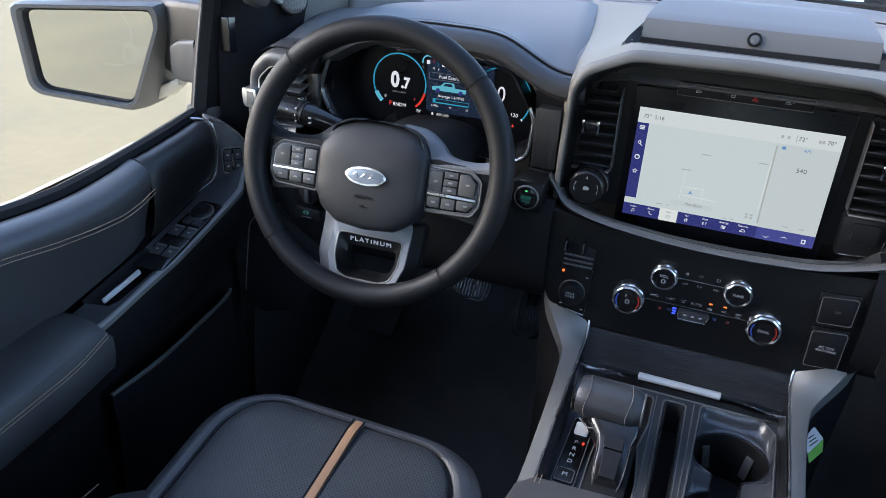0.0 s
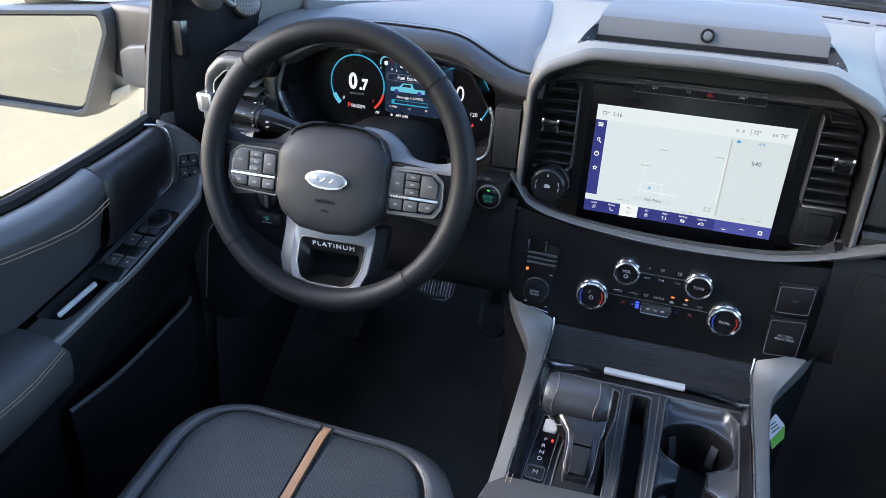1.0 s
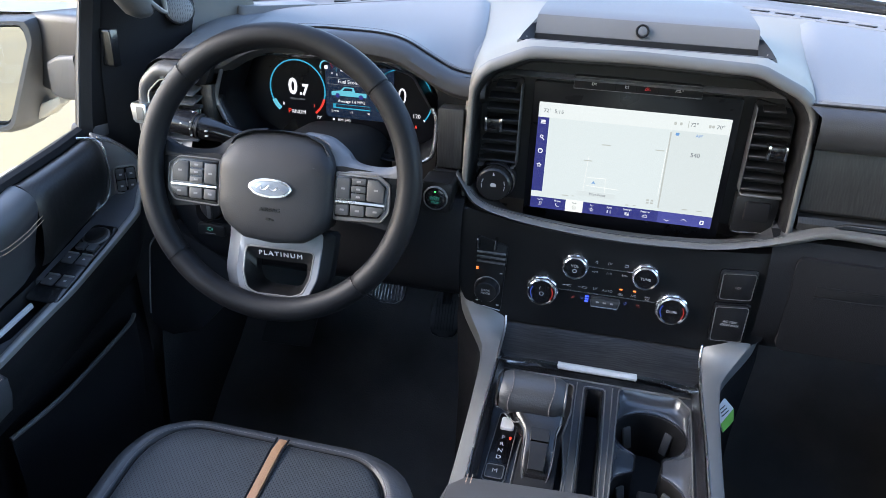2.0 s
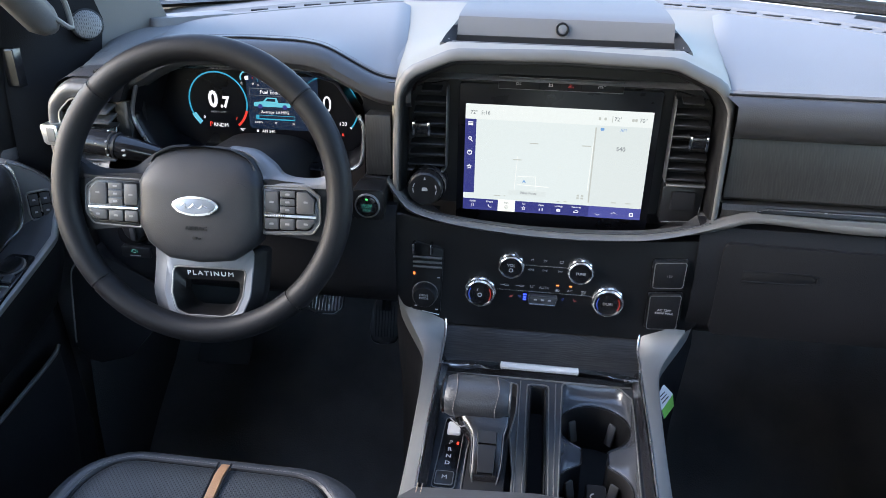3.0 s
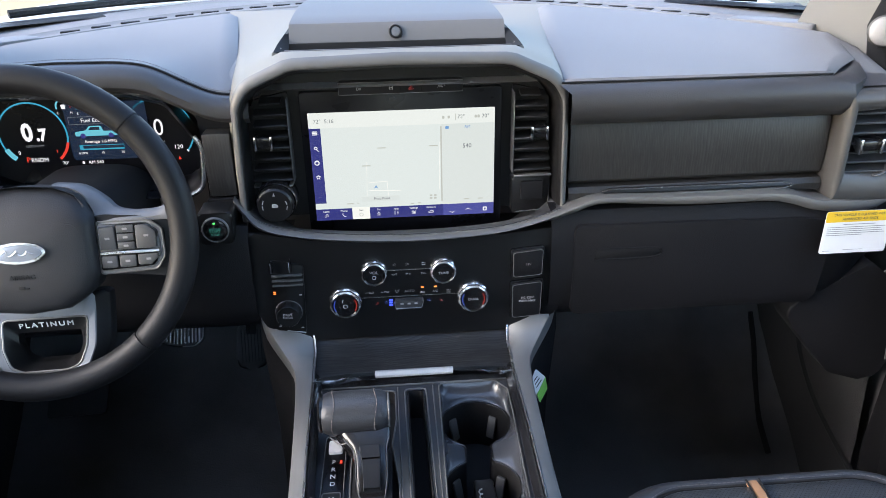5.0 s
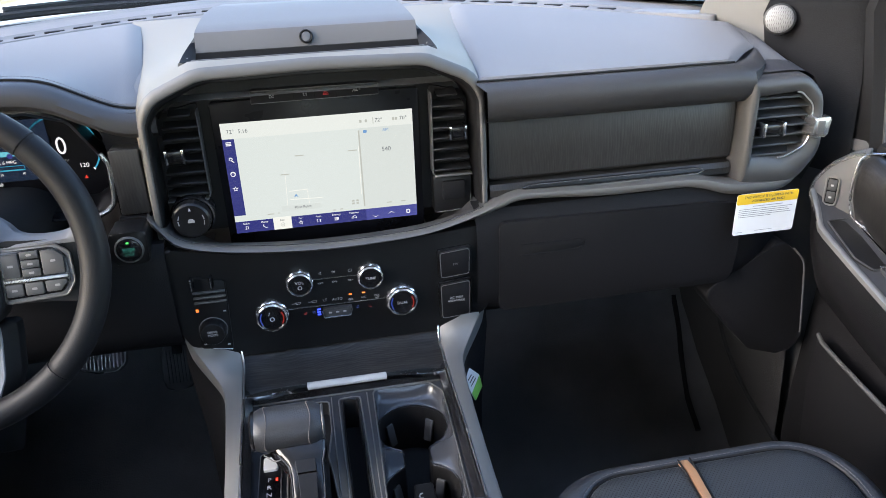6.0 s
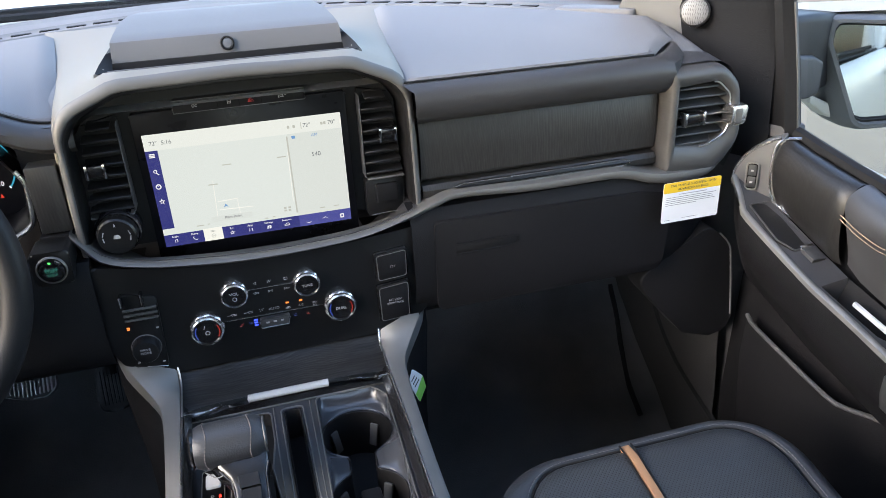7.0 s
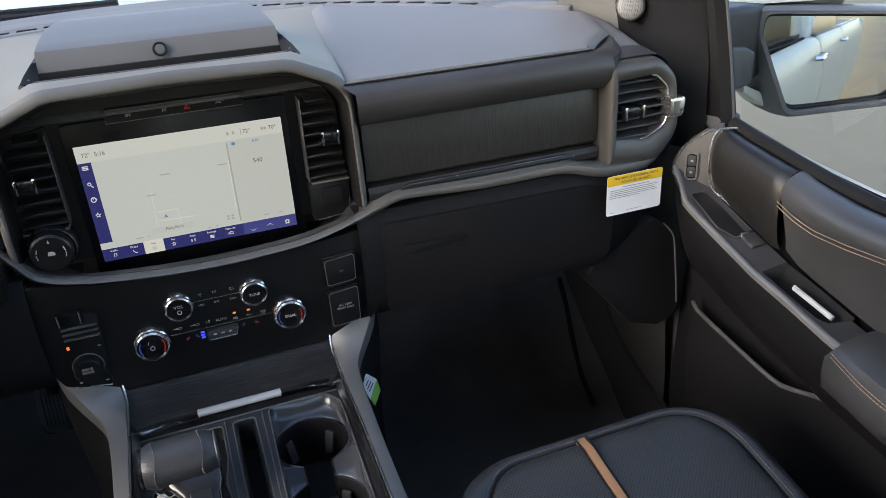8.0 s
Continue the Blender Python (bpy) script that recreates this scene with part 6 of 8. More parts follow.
arc = [(hc - 0.03, hy - 0.022, hz - 0.019), (hc - 0.016, hy - 0.034, hz - 0.02), (hc + 0.0, hy - 0.031, hz - 0.0145), (hc + 0.018, hy - 0.0295, hz - 0.0125), (hc + 0.036, hy - 0.0295, hz - 0.0135)]
part("grip_line", tube(smooth_line(arc, 16), 0.0008, 6), RAIL, gl, "curved bright line under the grip")
part("collar", slab(rounded([(hc - 0.006, 0.622), (hc + 0.04, 0.622), (hc + 0.042, 0.735), (hc - 0.004, 0.735)], 0.012), 0.456, 0.44, "z", 0.004, 3), RUBBER, gl)

# gear display strip
gd = thing("gear_indicator", "black gear indicator strip with button and lit letter", "gear indicator", (-0.108, 0.7, 0.452))
part("strip", slab(rounded([(-0.119, 0.634), (-0.0905, 0.634), (-0.0895, 0.762), (-0.1165, 0.762)], 0.006), ZC + 0.0035, ZC - 0.002, "z", 0.0015), LCD_OFF, gd)
o = rounded([(-0.118, 0.635), (-0.0915, 0.635), (-0.0905, 0.761), (-0.1155, 0.761)], 0.006)
part("strip_rim", tube([(x, y, ZC + 0.0032) for x, y in o], 0.0008, 6, closed=True), SATIN, gd, "thin bright rim")
part("button", slab(rect(-0.1115, -0.0945, 0.7275, 0.7495, 0.003), ZC + 0.0075, ZC + 0.002, "z", 0.0015), LETTER, gd, "silver lever button")
part("manual_button", slab(rect(-0.115, -0.0945, 0.639, 0.661, 0.003), ZC + 0.006, ZC + 0.002, "z", 0.0015), PANEL, gd, "square black button")
o = rect(-0.115, -0.0945, 0.639, 0.661, 0.003)
part("button_rim", tube([(x, y, ZC + 0.0052) for x, y in o], 0.0007, 6, closed=True), SATIN, gd, "thin bright rim")
flat = lambda x, y, k=0.004: Matrix.Translation((x, y, ZC + k))
for ch, y in (("P", 0.713), ("R", 0.7005), ("N", 0.6885), ("D", 0.6765)):
    writing("lettering", ch, 0.0088, flat(-0.1045, y), PRINT, gd)
writing("lettering", "M", 0.009, flat(-0.1045, 0.65, 0.0064), PRINT, gd)
part("lamp", box(-0.0972, -0.0945, 0.711, 0.715, ZC + 0.003, ZC + 0.0045, 0), RED_LAMP, gd, "red position lamp")

# padded armrest behind the console
ar = thing("console_armrest", "black leather console armrest with twin stitching", "armrest", (0, 0.35, 0.4))
rows = []
for y, dz, w in ((0.6, -0.09, 0.15), (0.606, -0.05, 0.1545), (0.604, -0.02, 0.1555), (0.596, -0.004, 0.154), (0.58, 0.0, 0.153), (0.5, 0.004, 0.153), (0.3, 0.008, 0.153), (0.1, 0.008, 0.153)):
    pr = [(-w, -0.06), (-w - 0.002, -0.025), (-w + 0.006, -0.006), (-w + 0.024, 0.0), (0, 0.002), (w - 0.024, 0.0), (w - 0.006, -0.006), (w + 0.002, -0.025), (w, -0.06)]
    rows.append([(x, y + 0.014 - 0.02 * max(0, abs(x) - 0.1) / 0.05 * (abs(x) - 0.1) / 0.05, 0.488 + dz + z * (1 if dz > -0.05 else 0.6)) for x, z in pr])
part("cushion", loft(rows), LEATHER, ar)
for dx in (0.128, 0.123):
    part("stitching", stitches([(-dx, 0.607 - 0.004 * k, 0.4865 + 0.0001 * k) for k in range(60)], 0.005, 0.0035, 0.0006), THREAD, ar, kind="stuff")
part("base", box(-0.14, 0.14, 0.1, 0.59, 0.02, 0.44, 0.01), SOFT, ar)

# paper tag tucked beside the console
tg = thing("paper_tag", "white and green printed tag tucked beside the console", "paper tag", (0.178, 0.92, 0.4))
tm = pose(0.19, 0.905, 0.408, 62, 8, 62)
part("sheet", moved(slab(rounded([(-0.03, -0.014), (0.012, -0.012), (0.022, 0.004), (0.002, 0.026), (-0.03, 0.02)], 0.003, 2), 0.0, -0.0008, "z", 0), tm), CARD, tg)
part("green_band", moved(slab([(-0.03, -0.0135), (0.012, -0.0115), (0.0215, 0.0035), (-0.03, -0.001)], 0.0006, 0.0002, "z", 0), tm), GREEN, tg, "green printed band")
for i in range(3):
    part("text_bar", moved(slab(rect(-0.022, 0.004 - 0.004 * i, 0.006 + 0.005 * i, 0.0075 + 0.005 * i), 0.0008, 0.0004, "z", 0), tm), INK, tg)

# ---- steering wheel, built in its own plane: x right, y up, z to the driver ----
WM = pose(-0.426, 0.79, 0.7325, 74.3, 0, 2.5)
sw_ = thing("steering_wheel", "black leather steering wheel with grey lower spoke", "steering wheel", m=WM)
R0 = 0.1714


def rim_arc(a0, a1, grow=1.0):
    rows = []
    for a in np.linspace(radians(a0), radians(a1), max(6, int(abs(a1 - a0) / 4))):
        c, s = math.cos(a), math.sin(a)
        rows.append([((R0 + 0.0158 * grow * math.cos(b)) * c, (R0 + 0.0158 * grow * math.cos(b)) * s, 0.0158 * grow * math.sin(b)) for b in np.linspace(0, 2 * math.pi, 20, endpoint=False)])
    return loft(rows, ring=True, cap0=True, cap1=True)


cuts = [43.4, 136.2, 222.5, 313.5]
for a0, a1 in ((44.2, 135.4), (137, 221.7), (223.3, 312.7), (314.3, 402.6)):
    part("rim", rim_arc(a0, a1), RIM, sw_, "leather-wrapped rim section")
for a in cuts:
    part("rim_groove", rim_arc(a - 0.9, a + 0.9, 0.93), RUBBER, sw_, "dark groove between rim sections")
for a0, a1 in ((139, 219), (-44, 41), (225, 246), (294, 311)):
    path = [((R0 - 0.012) * math.cos(a), (R0 - 0.012) * math.sin(a), 0.0095) for a in np.radians(np.linspace(a0, a1, 30))]
    part("stitching", stitches(path, 0.0048, 0.003, 0.00045), THREAD, sw_, kind="stuff")
path = [((R0 - 0.012) * math.cos(a), (R0 - 0.012) * math.sin(a), 0.0095) for a in np.radians(np.linspace(47, 133, 40))]
part("stitching", stitches(path, 0.0048, 0.003, 0.0004), THREAD_GREY, sw_, kind="stuff")

# hub: soft airbag cover, crowned
def hub_outline(k=1.0, dy=0.0):
    pts = [(-0.076, 0.012), (-0.058, 0.041), (-0.035, 0.05), (0, 0.053), (0.035, 0.05), (0.058, 0.041), (0.076, 0.012), (0.0765, -0.045), (0.066, -0.068), (0.04, -0.086), (0, -0.09), (-0.04, -0.086), (-0.066, -0.068), (-0.0765, -0.045)]
    return [(x * k, -0.016 + (y + 0.02) * k + dy) for x, y in smooth_line(rounded(pts, 0.012, 3) + [rounded(pts, 0.012, 3)[0]], 61)[:-1]]


rows = []
for k, z in ((0.97, -0.045), (1.0, -0.012), (1.0, -0.004), (0.975, 0.004), (0.93, 0.0085), (0.86, 0.011), (0.7, 0.0135), (0.4, 0.0155), (0.1, 0.016), (0.001, 0.016)):
    rows.append([(x, y, z + (-0.018 * max(0, (y - 0.016) / 0.04) if k < 0.99 else 0)) for x, y in hub_outline(k)])
part("airbag_cover", loft(rows, ring=True), HUB, sw_, "soft black airbag cover")
path = [(x, y + 0.004, 0.0127 - 0.9 * max(0, y - 0.0115) - 0.00004 * abs(x / 0.01) ** 2) for x, y in smooth_line([(-0.06, 0.0065), (-0.05, 0.011), (0, 0.014), (0.05, 0.011), (0.06, 0.0065)], 30)]
part("crease", tube(path, 0.0009, 6), HUB, sw_)
oval = lambda rx, ry, n=36: [(rx * math.cos(a), -0.0135 + ry * math.sin(a)) for a in np.linspace(0, 2 * math.pi, n, endpoint=False)]
bd = part("badge", slab(oval(0.0285, 0.0118), 0.019, 0.012, "z", 0.001), SILVER, sw_, "oval chrome badge")
part("badge_field", slab(oval(0.0252, 0.0092), 0.0197, 0.018, "z", 0.0006), material("badge grey", (0.16, 0.18, 0.21), 0.35, metal=0.4), bd, "oval grey-blue field")
script = [(0.0036 * k - 0.0165 + 0.0016 * math.sin(2.2 * k), -0.0133 + 0.0034 * math.sin(1.9 * k) * (1 - 0.05 * k), 0.02) for k in np.linspace(0, 9, 60)]
part("badge_mark", tube(script, 0.0005, 5), SILVER, bd, "pale plain flourish")
writing("embossed_word", "AIRBAG", 0.0072, Matrix.Translation((0, -0.041, 0.0152)), RUBBER, sw_, depth=0.0012, wide=1.1)
part("embossed_mark", merge(slab(rect(-0.005, 0.001, -0.0545, -0.051, 0.001), 0.0158, 0.011, "z", 0.0002), slab(rect(0.002, 0.0055, -0.0545, -0.0525, 0.0008), 0.0158, 0.011, "z", 0.0002)), RUBBER, sw_)

# side spokes with switch pads
for s in (-1, 1):
    up = lambda o: [(s * x, y + 0.0065) for x, y in o]
    out = [(0.06, 0.012), (0.085, 0.014), (0.1, 0.0125), (0.135, 0.0105), (0.16, 0.022), (0.165, -0.02), (0.161, -0.05), (0.148, -0.06), (0.12, -0.056), (0.07, -0.054)]
    part("spoke", slab(up(rounded(out, 0.006, 3)), -0.007, -0.034, "z", 0.004, 3), RIM, sw_)
    bez = rounded([(0.077, 0.0065), (0.132, 0.0065), (0.1465, -0.004), (0.1475, -0.036), (0.138, -0.05), (0.077, -0.0525)], [0.003, 0.008, 0.008, 0.01, 0.008, 0.003], 4)
    # Right bezel in a lit grey, left one in a shaded black.
    tri_ = part("switch_bezel", slab(up(bez), -0.0025, -0.02, "z", 0.002), PANEL if s < 0 else SHOULDER, sw_, "switch bezel coloured lit on the right, shaded on the left")
    part("bezel_edge", tube([(x, y, -0.0028) for x, y in up(bez)], 0.0012, 6, closed=True), SATIN, tri_, "satin grey edge")
    b2 = rounded([(0.078, 0.0035), (0.13, 0.0035), (0.1425, -0.006), (0.1435, -0.034), (0.135, -0.046), (0.078, -0.0485)], [0.002, 0.008, 0.008, 0.01, 0.008, 0.002], 4)
    part("switch_field", slab(up(b2), -0.0012, -0.01, "z", 0.001), GLOSS, tri_)
    cells = [rect(0.0795, 0.0965, -0.0255, 0.0005, 0.002), rect(0.0985, 0.1165, -0.0065, 0.0015, 0.001), rect(0.0985, 0.1165, -0.016, -0.008, 0.001), rect(0.0985, 0.1165, -0.0255, -0.0175, 0.001), rounded([(0.1185, -0.0255), (0.1405, -0.0255), (0.1405, -0.007), (0.131, 0.001), (0.1185, 0.001)], 0.002, 2), rect(0.0795, 0.0965, -0.0455, -0.032, 0.002), rect(0.0985, 0.1165, -0.0455, -0.032, 0.002), rounded([(0.1185, -0.044), (0.133, -0.044), (0.1405, -0.036), (0.1405, -0.032), (0.1185, -0.032)], 0.002, 2)]
    for o in cells:
        b = part("switch", slab(up(o), 0.0012, -0.004, "z", 0.001), BUTTON, tri_)
        mx, my = sum(p[0] for p in o) / len(o), sum(p[1] for p in o) / len(o)
        part("symbol", slab(up(rect(mx - 0.0026, mx + 0.0026, my - 0.0012, my + 0.0012, 0.0006, 2)), 0.0015, 0.001, "z", 0), SWITCH_PRINT, tri_)
    part("bright_bar", box(*sorted((s * 0.0785, s * 0.1425)), -0.024, -0.0207, -0.0015, 0.0018, 0.0006, 1), SILVER, tri_, "slim bright bar")
# wings sweeping from the hub's top corners into the side spokes, one lit, one shaded
inn = smooth_line([(0.026, 0.054, -0.026), (0.05, 0.0475, -0.025), (0.067, 0.032, -0.018), (0.0755, 0.016, -0.011), (0.083, 0.0125, -0.007), (0.105, 0.0125, -0.005), (0.135, 0.012, -0.005), (0.158, 0.012, -0.006)], 30)
outw = smooth_line([(0.027, 0.057, -0.034), (0.056, 0.053, -0.034), (0.08, 0.038, -0.03), (0.09, 0.0285, -0.025), (0.1, 0.0245, -0.02), (0.118, 0.0225, -0.016), (0.142, 0.0245, -0.014), (0.162, 0.034, -0.012)], 30)
for s in (-1, 1):
    rows = []
    for p, q in zip(inn, outw):
        p, q = Vector(p), Vector(q)
        rows.append([(s * v.x, v.y, v.z) for v in (p + Vector((0, -0.003, -0.012)), p, p.lerp(q, 0.3) + Vector((0, 0, 0.003)), p.lerp(q, 0.65) + Vector((0, 0, 0.0025)), q, q + Vector((0, 0, -0.014)))])
    # Light is in the colour: right wing lit grey, left wing shaded black.
    part("shoulder", loft(rows), SHOULDER if s > 0 else RIM, sw_, "grey shoulder coloured as the lit side" if s > 0 else "black shoulder coloured as the shaded side")

# lower spoke: a satin grey frame with an opening
zf = lambda y: -0.008 - 0.018 * min(1, max(0, (y + 0.16) / 0.07))
so = rounded([(-0.071, -0.07), (-0.07, -0.13), (-0.06, -0.158), (-0.034, -0.1695), (0.034, -0.1695), (0.06, -0.158), (0.07, -0.13), (0.071, -0.07)], [0.004, 0.01, 0.012, 0.015, 0.015, 0.012, 0.01, 0.004], 4)
so2 = rounded([(-0.0575, -0.07), (-0.0565, -0.13), (-0.048, -0.153), (-0.03, -0.1635), (0.03, -0.1635), (0.048, -0.153), (0.0565, -0.13), (0.0575, -0.07)], [0.004, 0.01, 0.012, 0.015, 0.015, 0.012, 0.01, 0.004], 4)
si = rounded([(-0.0475, -0.097), (-0.046, -0.13), (-0.038, -0.15), (-0.024, -0.1555), (0.024, -0.1555), (0.038, -0.15), (0.046, -0.13), (0.0475, -0.097)], [0.006, 0.01, 0.01, 0.01, 0.01, 0.01, 0.01, 0.006], 4)
sd = rounded([(-0.0355, -0.1145), (-0.0355, -0.13), (-0.03, -0.144), (-0.018, -0.15), (0.018, -0.15), (0.03, -0.144), (0.0355, -0.13), (0.0355, -0.1145)], [0.003, 0.008, 0.008, 0.008, 0.008, 0.008, 0.008, 0.003], 4)
si2 = [(x * 1.03, -0.125 + (y + 0.125) * 1.05) for x, y in si]
n = 60
so, so2, si, si2, sd = (even(o + [o[0]], n + 1)[:-1] for o in (so, so2, si, si2, sd))
so = [(x * (1.07 if x < 0 else 1.0), y) for x, y in so]
rows = [[(x, y, zf(y) - 0.03) for x, y in so], [(x, y, zf(y) - 0.011) for x, y in so], [(x * 0.98, y, zf(y) - 0.009) for x, y in so], [(x, y, zf(y) - 0.0005) for x, y in so2], [(x * 0.98, y + 0.001, zf(y) + 0.0003) for x, y in so2], [(x, y, zf(y)) for x, y in si2], [(x, y, zf(y) - 0.002) for x, y in si]]
part("lower_spoke", loft(rows[3:], ring=True), SPOKE, sw_, "satin grey lower spoke frame")
low = min(range(n), key=lambda k: (so[k][1], abs(so[k][0])))
high = min((k for k in range(n) if so[k][1] > -0.09), key=lambda k: abs(so[k][0]))
# The frame's left flank is coloured lit, its right flank in shade.
for a, b, mm, lab in ((high, low, SPOKE, "grey flank coloured as lit"), (low, high, RIM, "black flank coloured as shaded")):
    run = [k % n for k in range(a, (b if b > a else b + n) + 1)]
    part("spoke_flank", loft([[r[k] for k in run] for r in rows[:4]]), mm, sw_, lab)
part("spoke_recess", loft([[(x, y, zf(y) - 0.002) for x, y in si], [(x, y, -0.0335) for x, y in sd], [(x, y, -0.05) for x, y in sd]], ring=True), PANEL, sw_, "dark recessed border")
part("recess_edge", tube([(x, y, zf(y) - 0.0005) for x, y in si], 0.0012, 6, closed=True), RAIL, sw_, "thin bright edge")
writing("lettering", "PLATINUM", 0.009, Matrix.Translation((-0.001, -0.1055, -0.0293)) @ Matrix.Rotation(radians(18), 4, "X"), LETTER, sw_, depth=0.0008, wide=1.15, label="raised silver lettering", space=1.32)
part("hub_back", lathe([(0.055, -0.045), (0.06, -0.07), (0.055, -0.11)], Matrix.Translation((0, -0.015, 0)), 28, cap0=True, cap1=True), SOFT, sw_)

# column shroud and stalk
cs = thing("steering_column", "black steering column shroud with an indicator stalk", "steering column", (-0.427, 0.92, 0.7))
rows = []
for y, zc, w, h in ((0.845, 0.708, 0.05, 0.042), (0.87, 0.70, 0.062, 0.05), (0.93, 0.69, 0.07, 0.056), (1.03, 0.675, 0.078, 0.062)):
    rows.append([(-0.427 + w * math.copysign(abs(math.cos(a)) ** 0.6, math.cos(a)), y, zc + h * math.copysign(abs(math.sin(a)) ** 0.6, math.sin(a))) for a in np.linspace(0, 2 * math.pi, 32, endpoint=False)])
part("shroud", loft(rows, ring=True, cap0=True), SOFT, cs)
path = [(-0.47, 0.905, 0.722), (-0.52, 0.898, 0.736), (-0.55, 0.893, 0.7445), (-0.575, 0.89, 0.75), (-0.6, 0.888, 0.7545), (-0.628, 0.886, 0.7585), (-0.634, 0.8855, 0.759)]
stk = part("stalk", tube(path, [0.011, 0.0115, 0.0135, 0.0165, 0.017, 0.0165, 0.009], 20), GLOSS, cs, "glossy black indicator stalk")
for x in (-0.583, -0.59):
    t = (x + 0.575) / (-0.053)
    part("collar", tube([(x, 0.889, 0.7525 - (x + 0.588) * 0.16), (x - 0.003, 0.889, 0.753 - (x + 0.588) * 0.16)], 0.0178, 20), PANEL, stk)
for x, z, w in ((-0.605, 0.76, 0.003), (-0.568, 0.752, 0.004), (-0.568, 0.745, 0.004), (-0.5905, 0.763, 0.002), (-0.592, 0.753, 0.002), (-0.591, 0.744, 0.002)):
    part("mark", slab(rect(x - w / 2, x + w / 2, z - 0.0009, z + 0.0009, 0.0005, 2), 0.8712, 0.874, bevel=0), PRINT, stk)
kb = thing("light_switch", "round headlamp switch on the knee panel under the wheel", "switch", (-0.604, 0.93, 0.61))
km = facing(-0.604, 0.933, 0.612)
part("bezel", slab(rounded([(-0.635, 0.585), (-0.573, 0.585), (-0.573, 0.642), (-0.635, 0.642)], 0.01, 4), 0.93, 0.945, bevel=0.002), GLOSS, kb)
part("ring", lathe([(0.021, -0.001), (0.021, 0.006), (0.019, 0.0075), (0.017, 0.006)], km, 32), PANEL, kb)
part("knob", lathe([(0.0165, 0.002), (0.016, 0.012), (0.013, 0.014), (0.0001, 0.0135)], km, 32), SOFT, kb)
part("grip_bar", moved(box(-0.004, 0.004, -0.015, 0.015, 0.012, 0.018, 0.002), km), BUTTON, kb)
for a in (40, 90, 140):
    part("mark", moved(slab(rect(-0.0015, 0.0015, -0.0006, 0.0006), 0.0078, 0.006, "z", 0), km @ Matrix.Rotation(radians(a), 4, "Z") @ Matrix.Translation((0.0185, 0, 0)) @ Matrix.Rotation(radians(90), 4, "Z")), PRINT, kb)
pb = thing("brake_switch", "small black parking brake switch with a dim green symbol", "switch", (-0.615, 0.93, 0.575))
part("key", slab(rect(-0.634, -0.588, 0.563, 0.581, 0.003), 0.928, 0.94, bevel=0.0015), PANEL, pb)
part("symbol", merge(*[tube([(-0.613 + u * 0.001, 0.9276, 0.5745 + w * 0.001) for u, w in line], 0.0005, 4) for line in ([(-3, 0), (-2, 2.2), (0, 3), (2, 2.2), (3, 0), (2, -2.2), (0, -3), (-2, -2.2), (-3, 0)], [(-4.4, 2), (-5, 0), (-4.4, -2)], [(4.4, 2), (5, 0), (4.4, -2)])]), TEAL_DIM, pb)
part("text_bar", slab(rect(-0.621, -0.604, 0.566, 0.5675), 0.9276, 0.929, bevel=0), SWITCH_PRINT, pb)

# ---- pedals ----
bp = thing("brake_pedal", "wide brake pedal with upright rubber ribs and metal edge", "pedal", (-0.43, 1.25, 0.3))
pm = pose(-0.434, 1.245, 0.335, 56, 0, 0)
pill = rounded([(-0.07, 0.004), (-0.035, -0.02), (0.0, -0.032), (0.034, -0.032), (0.05, -0.018), (0.051, 0.014), (0.038, 0.028), (0.0, 0.026), (-0.045, 0.02)], [0.006, 0.02, 0.02, 0.016, 0.016, 0.016, 0.016, 0.02, 0.014], 5)
part("pad", moved(slab(pill, 0.0, -0.014, "z", 0.006, 3), pm), BUTTON, bp)
part("pad_edge", moved(tube([(x * 0.97, y * 0.95, 0.0) for x, y in pill], 0.0012, 6, closed=True), pm), SILVER, bp, "thin metal edge")
for i in range(15):
    x = -0.05 + i * 0.0066
    lo, hi = np.interp(x, [-0.06, -0.035, 0.0, 0.05], [-0.002, -0.014, -0.026, -0.022]), np.interp(x, [-0.06, 0.0, 0.036, 0.05], [0.01, 0.021, 0.023, 0.012])
    # Rubber ribs in SILVER, so the light on them is in the colour.
    part("rib", moved(box(x - 0.0014, x + 0.0014, lo, hi, 0.0, 0.0035, 0.001, 1), pm), SILVER, bp)
part("lever", tube([(-0.44, 1.262, 0.31), (-0.43, 1.32, 0.4), (-0.425, 1.36, 0.55)], 0.011, 8), RUBBER, bp)
ap = thing("accelerator_pedal", "narrow black accelerator pedal with ribbed face", "pedal", (-0.31, 1.3, 0.26))
pm = pose(-0.312, 1.3, 0.262, 60, 0, 4)
part("pad", moved(slab(rounded([(-0.032, -0.05), (0.03, -0.05), (0.03, 0.03), (0.018, 0.05), (-0.012, 0.05), (-0.026, 0.03)], [0.022, 0.022, 0.02, 0.012, 0.012, 0.02], 5), 0.0, -0.014, "z", 0.006, 3), pm), PANEL, ap)
for i in range(7):
    x = -0.019 + i * 0.0063
    part("rib", moved(box(x - 0.001, x + 0.001, -0.036, 0.03, 0.0, 0.0018, 0.0007, 1), pm), RUBBER, ap)
part("lever", tube([(-0.312, 1.31, 0.28), (-0.31, 1.38, 0.42)], 0.01, 8), RUBBER, ap)
fr = thing("floor_plate", "dark flat rubber plate on the driver's footwell carpet", "floor mat", (-0.55, 1.2, 0.15))
part("plate", moved(slab(rounded([(-0.05, -0.06), (0.06, -0.055), (0.065, 0.06), (-0.045, 0.055)], 0.006), 0.0, -0.006, "z", 0.002), pose(-0.645, 1.25, 0.222, 48, 0, 0)), BUTTON, fr)

